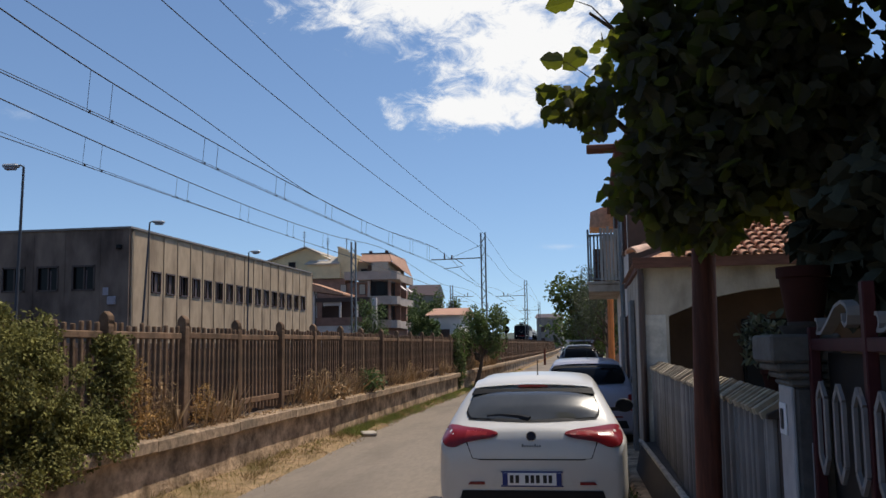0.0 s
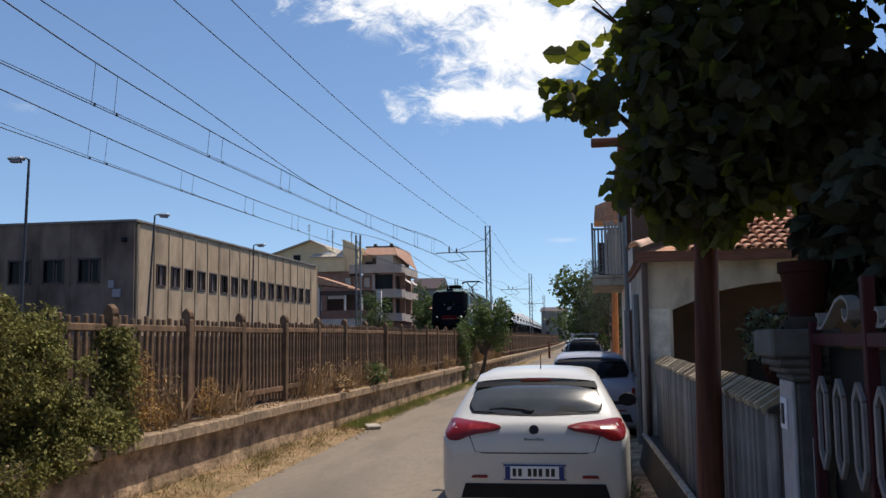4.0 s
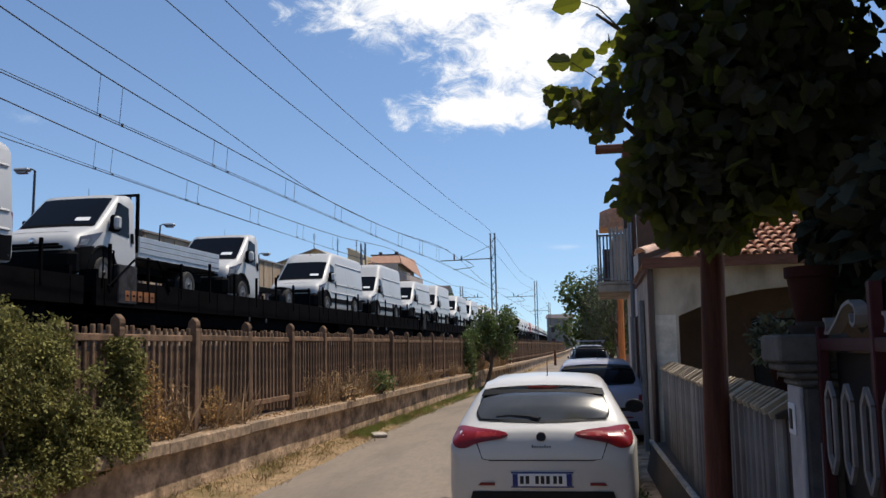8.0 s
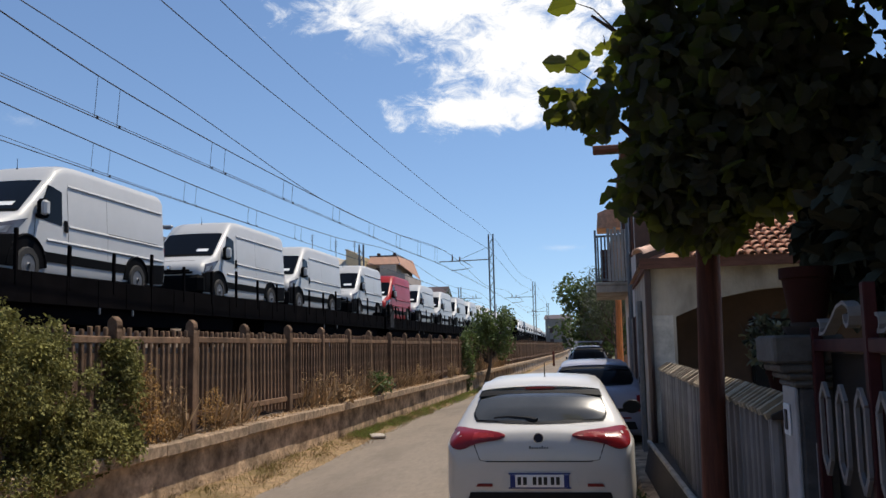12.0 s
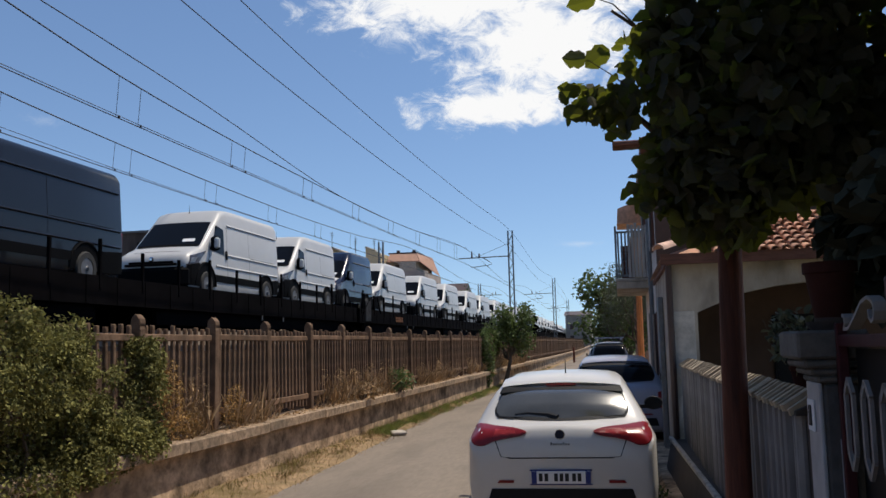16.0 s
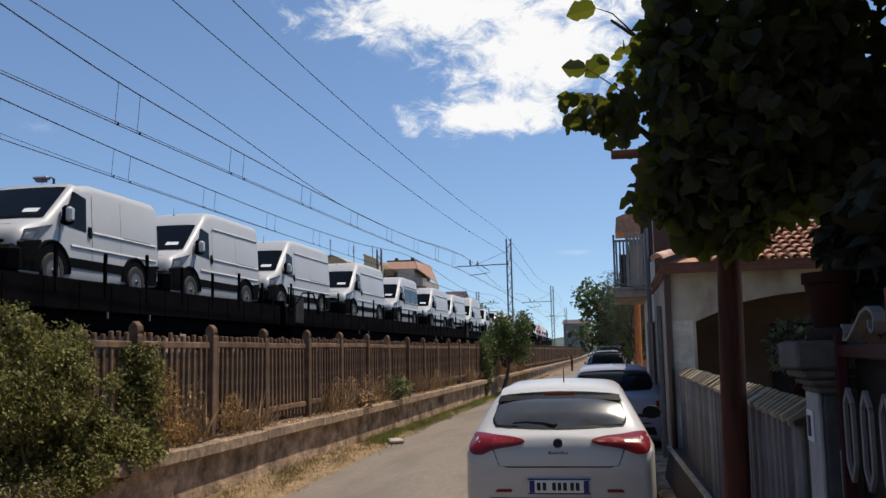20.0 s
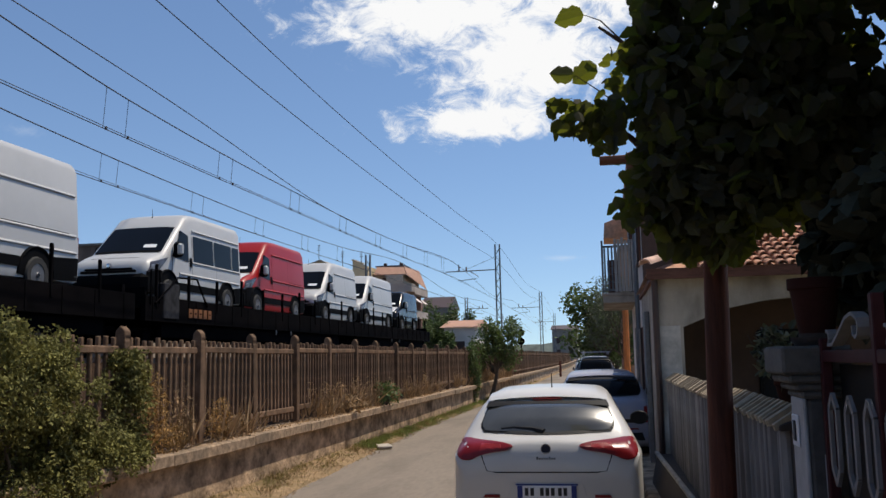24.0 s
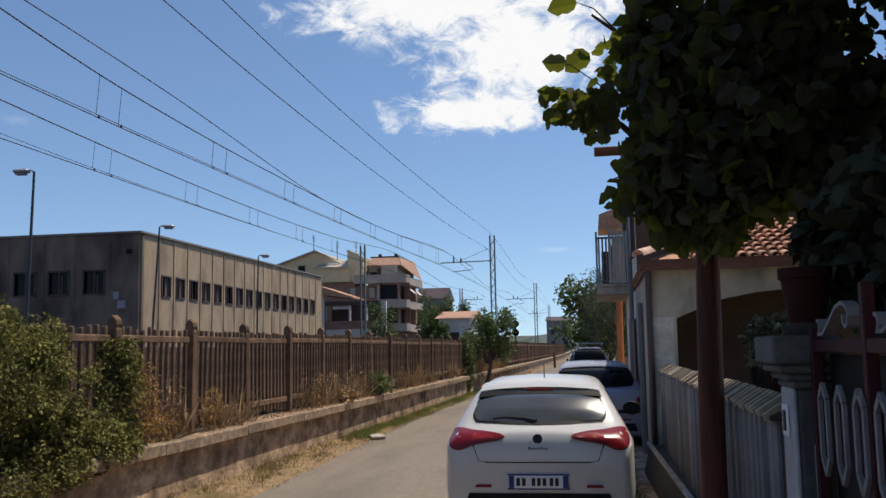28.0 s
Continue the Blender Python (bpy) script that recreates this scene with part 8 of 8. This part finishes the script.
for k in range(52):
    y = 8.2 + 32 * rng.uniform() ** 1.3
    n = int(rng.integers(40, 300))
    hgt = rng.uniform(0.08, 0.34)
    w.append(in_ball(n, (-4.17, y, 0.92 + hgt * 0.8), (0.07, rng.uniform(0.15, 0.45), hgt), 900 + k, 0.0, 0.4))
    m = int(rng.integers(14, 48))
    stalks.append(np.column_stack([rng.normal(-4.17, 0.05, m), rng.normal(y, 0.25, m), np.full(m, 0.88)]))
weeds = new("dry_weeds", leaf_mesh("weeds", np.concatenate(w), SLIM, M["leaf_dry"], 0.050, 0.5, 78))
line_side(weeds)
tagged(weeds, "dry tawny weeds along the fence foot", "weeds", kind="stuff")
litter = in_ball(2600, (-4.15, 16.0, 0.915), (0.16, 9.0, 0.008), 83)
litter = new("leaf_litter", leaf_mesh("leaf_litter", litter, SMALL, M["leaf_dry"], 0.026, 0.5, 84, wild=1.0, fold=0.1))
line_side(litter)
tagged(litter, "dry leaf litter on the coping under the fence", "leaf litter", kind="stuff")
stalk = new("dry_stalks", tuft(np.concatenate(stalks), M["leaf_dry"], 0.38, 81, 0.3))
line_side(stalk)
tagged(stalk, "thin dry stalks along the fence foot", "weeds", kind="stuff")


def verge_z(x, y):
    x = -5.05 + (x + 5.05) / verge_width(y)
    for (xa, za), (xb, zb) in zip(VERGE, VERGE[1:]):
        if xa <= x <= xb:
            return za + (zb - za) * (x - xa) / (xb - xa)
    return 0.0


def verge_tufts(count, far, mid, width, most, start=4.0):
    """Tufts scattered over the verge; mid runs from 0 at the wall to 1 at the road."""
    out = []
    for k in range(count):
        y = start + far * rng.uniform() ** 1.5
        n = int(rng.integers(8, most))
        u = min(1.0, max(0.0, rng.normal(mid, width)))
        xs = np.clip(rng.normal(-4.88 + 0.78 * u * verge_width(y), 0.06, n), -4.93, -4.0)
        out.append(np.column_stack([xs + bend(y), rng.normal(y, 0.16, n), [verge_z(q, y) - 0.02 for q in xs]]))
    return np.concatenate(out)


verge_grass = new("verge_grass_blades", tuft(verge_tufts(380, 60, 0.22, 0.22, 56), M["grass"], 0.095, 79, 0.6))
tagged(verge_grass, "green and yellow grass along the wall foot", "grass", kind="stuff")
low_grass = new("verge_low_grass", tuft(verge_tufts(300, 50, 0.6, 0.3, 36), M["grass"], 0.07, 82, 0.9))
tagged(low_grass, "short sparse grass at the road's edge", "grass", kind="stuff")
green_grass = new("verge_green_grass", tuft(verge_tufts(560, 34, 0.30, 0.25, 54, 17.5), M["fresh_grass"], 0.10, 84, 0.7))
tagged(green_grass, "fresh green grass further along the wall foot", "grass", kind="stuff")
straw = new("verge_straw", tuft(verge_tufts(360, 34, 0.5, 0.3, 44), M["leaf_dry"], 0.09, 80, 1.1))
tagged(straw, "dry straw scattered on the verge", "straw", kind="stuff")
for y, x, z, h, n, mat in ((16.4, -4.02, 0.9, 0.42, 260, "leaf_tree"), (28.1, -4.10, 0.35, 1.75, 1700, "leaf_tree"), (14.2, -4.1, 0.9, 0.3, 160, "leaf_dry")):
    b = thing("bush", pose(x, y, z), "small wild bush at the fence", "bush", group="wild bushes")
    line_side(b)
    for k in range(5):
        bm = bmesh.new()
        limb(bm, (0, 0, 0), (0.2 * math.cos(k * 1.3), 0.25 * math.sin(k * 1.3), h * 0.8), 0.012, 0.004, 500 + k)
        part("stem", bm, M["bark"], b)
    part("leaves", leaf_mesh("leaves", in_ball(n, (0, 0, h * 0.55), (0.26, 0.34, h * 0.5), int(y * 10), 0, 0.4), SMALL, M[mat], 0.07, 0.4, int(y)), None, b)
kerb_weed = thing("pavement_weed", pose(0.30, 10.3, 0.02), "low green weed beside the parked car", "weed")
part("leaves", leaf_mesh("leaves", in_ball(120, (0, 0, 0.06), (0.16, 0.3, 0.08), 88), SMALL, M["leaf_tree"], 0.05, 0.4, 89), None, kerb_weed)


def tree_at(x, y, ground, top, spread_x, n, leaf, mat, seed, label, trunk=0.08, outline=SMALL, low=0.42, lean=0.0):
    """A small tree: trunk, limbs and a lumpy crown of many leaves."""
    t = thing("tree", pose(x, y, ground), label, "tree", group="trees along the line")
    h = top - ground
    bm = bmesh.new()
    limb(bm, (0, 0, 0), (0.05 * h + lean, 0, h * 0.6), trunk, trunk * 0.5, seed, wobble=0.03)
    part("trunk", bm, M["bark"], t)
    rng = random.Random(seed)
    cl = []
    for k in range(11):
        a = k * 2.4 + rng.uniform(-0.4, 0.4)
        rr = spread_x * rng.uniform(0.25, 0.78)
        z = h * rng.uniform(low + 0.08, 0.90)
        c = (lean + rr * math.cos(a), rr * math.sin(a), z)
        bm = bmesh.new()
        limb(bm, (0.02 * h + lean * (low - 0.08) / 0.6, 0, h * (low - 0.08)), c, trunk * 0.4, trunk * 0.1, seed + k)
        part("limb", bm, M["bark"], t)
        q = spread_x * rng.uniform(0.30, 0.5)
        cl.append(in_ball(n // 11, c, (q, q, h * (1 - low) * rng.uniform(0.22, 0.34)), seed * 31 + k, 0, 0.45))
    part("crown", leaf_mesh("crown", np.concatenate(cl), outline, M[mat], leaf, 0.4, seed), None, t)
    return t


line_side(tree_at(-3.93, 30.6, 0.1, 3.15, 0.92, 4200, 0.095, "leaf_tree", 51, "small bushy green tree against the railway fence", 0.08, SMALL, 0.44, 0.24))
tree_at(0.65, 35.5, 0.0, 4.6, 1.6, 8500, 0.12, "leaf_olive", 57, "grey-green olive-like tree over the street", 0.12, SLIM, 0.40)
tree_at(-0.2, 50.0, 0.0, 5.4, 2.4, 4500, 0.22, "leaf_tree", 52, "green tree leaning over the street", 0.14, SMALL, 0.3)
tree_at(0.5, 58.0, 0.0, 4.8, 2.0, 2600, 0.2, "leaf_tree", 53, "green tree over the street", 0.14, SMALL, 0.25)
tree_at(1.3, 31.5, 0.0, 3.4, 0.6, 1500, 0.12, "leaf_tree", 54, "narrow green tree by the house", 0.06, SMALL, 0.3)
for x, y, top, r, sd in ((-22.4, 92, 6.3, 1.9, 61), (-17.4, 92, 5.7, 1.6, 62), (-15.4, 88, 4.2, 0.95, 63), (-25.6, 130, 9.3, 2.1, 64), (-22.6, 130, 9.6, 2.0, 65), (-19.6, 132, 8.6, 1.6, 66)):
    tree_at(x, y, 1.6, top, r, 2200, 0.3 if y > 120 else 0.2, "leaf_tree", sd, "dark green round tree beyond the tracks", 0.12, SMALL, 0.15)
for x, y, top, r, sd in ((2.5, 110, 6.5, 3.5, 70), (0.5, 140, 6.0, 3.5, 71), (-2.0, 190, 7.0, 4.5, 72)):
    tree_at(x, y, 0, top, r, 2000, 0.35, "leaf_tree", sd, "distant tree at the end of the street", 0.15, SMALL, 0.15)

signal = thing("railway_signal", pose(-8.3, 90, 1.2), "dark railway signal with two round heads", "signal")
bm = bmesh.new()
tube(bm, ((0, 0, 0), (0, 0, 3.0)), 0.07, 6)
part("pole", bm, M["wagon"], signal)
for z in (2.05, 2.9):
    bm = bmesh.new()
    lathe(bm, [(0.36, 0.0), (0.36, 0.06), (0.12, 0.12)], 1, (0, -0.15, z), 16)
    part("head", bm, M["wagon"], signal)

# ---- clouds ----


def cloud(name, centre_dir, width, height, blobs, seed, label, density=1.0, soft=0.22):
    """A far glowing sheet whose ragged cover comes from noise over a few soft lobes."""
    far = 3200.0
    d = Vector(centre_dir).normalized()
    bm = bmesh.new()
    v = [bm.verts.new((x * width / 2, y * height / 2, 0)) for x, y in ((-1, -1), (1, -1), (1, 1), (-1, 1))]
    bm.faces.new(v)
    m = bpy.data.materials.new(name)
    m.use_nodes = True
    nt = m.node_tree
    n, link = nt.nodes, nt.links.new
    n.remove(n["Principled BSDF"])
    co = n.new("ShaderNodeTexCoord")
    total = None
    for x, y, rx, ry, gain in blobs:
        mp = n.new("ShaderNodeMapping")
        mp.vector_type = "TEXTURE"
        mp.inputs["Location"].default_value = (x, y, 0)
        mp.inputs["Scale"].default_value = (rx, ry, 1000)
        link(co.outputs["Object"], mp.inputs[0])
        g = n.new("ShaderNodeTexGradient")
        g.gradient_type = "SPHERICAL"
        link(mp.outputs[0], g.inputs[0])
        s = n.new("ShaderNodeMath")
        s.operation = "MULTIPLY"
        s.inputs[1].default_value = gain
        link(g.outputs[1], s.inputs[0])
        if total is None:
            total = s
        else:
            mx = n.new("ShaderNodeMath")
            mx.operation = "SMOOTH_MAX"
            mx.inputs[2].default_value = 0.25
            link(total.outputs[0], mx.inputs[0])
            link(s.outputs[0], mx.inputs[1])
            total = mx
    big = n.new("ShaderNodeTexNoise")
    big.inputs["Scale"].default_value = 0.0095
    big.inputs["Detail"].default_value = 9
    big.inputs["Roughness"].default_value = 0.68
    big.inputs["Distortion"].default_value = 0.5
    mp = n.new("ShaderNodeMapping")
    mp.inputs["Location"].default_value = (seed * 37.0, seed * 11.0, 0)
    mp.inputs["Scale"].default_value = (0.8, 1.25, 1)
    link(co.outputs["Object"], mp.inputs[0])
    link(mp.outputs[0], big.inputs["Vector"])
    add = n.new("ShaderNodeMath")
    add.operation = "MULTIPLY_ADD"
    add.inputs[1].default_value = 1.5
    link(big.outputs[0], add.inputs[0])
    link(total.outputs[0], add.inputs[2])
    cover = n.new("ShaderNodeMapRange")
    cover.interpolation_type = "SMOOTHSTEP"
    cover.inputs[1].default_value, cover.inputs[2].default_value = 1.08, 1.08 + soft * 2
    cover.inputs[4].default_value = density
    link(add.outputs[0], cover.inputs[0])
    any_ = n.new("ShaderNodeMapRange")
    any_.inputs[1].default_value, any_.inputs[2].default_value = 0.0, 0.12
    link(total.outputs[0], any_.inputs[0])
    both = n.new("ShaderNodeMath")
    both.operation = "MULTIPLY"
    link(cover.outputs[0], both.inputs[0])
    link(any_.outputs[0], both.inputs[1])
    tone = n.new("ShaderNodeMix")
    tone.data_type = "RGBA"
    tone.inputs[6].default_value, tone.inputs[7].default_value = (0.80, 0.86, 0.95, 1), (1, 1, 1, 1)
    link(cover.outputs[0], tone.inputs[0])
    em = n.new("ShaderNodeEmission")
    em.inputs[1].default_value = 0.98
    link(tone.outputs[2], em.inputs[0])
    tr = n.new("ShaderNodeBsdfTransparent")
    ms = n.new("ShaderNodeMixShader")
    link(both.outputs[0], ms.inputs[0])
    link(tr.outputs[0], ms.inputs[1])
    link(em.outputs[0], ms.inputs[2])
    link(ms.outputs[0], n["Material Output"].inputs[0])
    ob = part(name, bm, m)
    ob.matrix_basis = look(d * far + Vector((0, 0, 1.7)), (0, 0, 1.7)) @ pose(0, 0, 0, 0, 180, 0) @ pose(0, 0, 0, 0, 0, 0)
    return tagged(ob, label, "cloud", kind="structure")


CLOUDS = []
CLOUD_WAY = (-0.1202, 0.9408, 0.3169)
CLOUDS += [cloud("backdrop_cloud", CLOUD_WAY, 2200, 1500, [(-130, 165, 860, 220, 1.0), (170, 20, 620, 330, 1.0), (10, -195, 560, 150, 1.0), (460, 300, 1000, 460, 1.0)], 3, "bright ragged white summer cloud")]
CLOUDS += [cloud("backdrop_wisp", (-0.0342, 0.9937, 0.1067), 500, 120, [(0, 0, 190, 26, 0.8)], 5, "faint streak of cloud low in the sky", 0.35, 0.35)]
CLOUDS += [cloud("backdrop_wisp", (-0.560, 0.795, 0.235), 500, 200, [(0, 0, 130, 50, 0.75)], 8, "faint scrap of cloud high in the sky", 0.25, 0.35)]


motions()
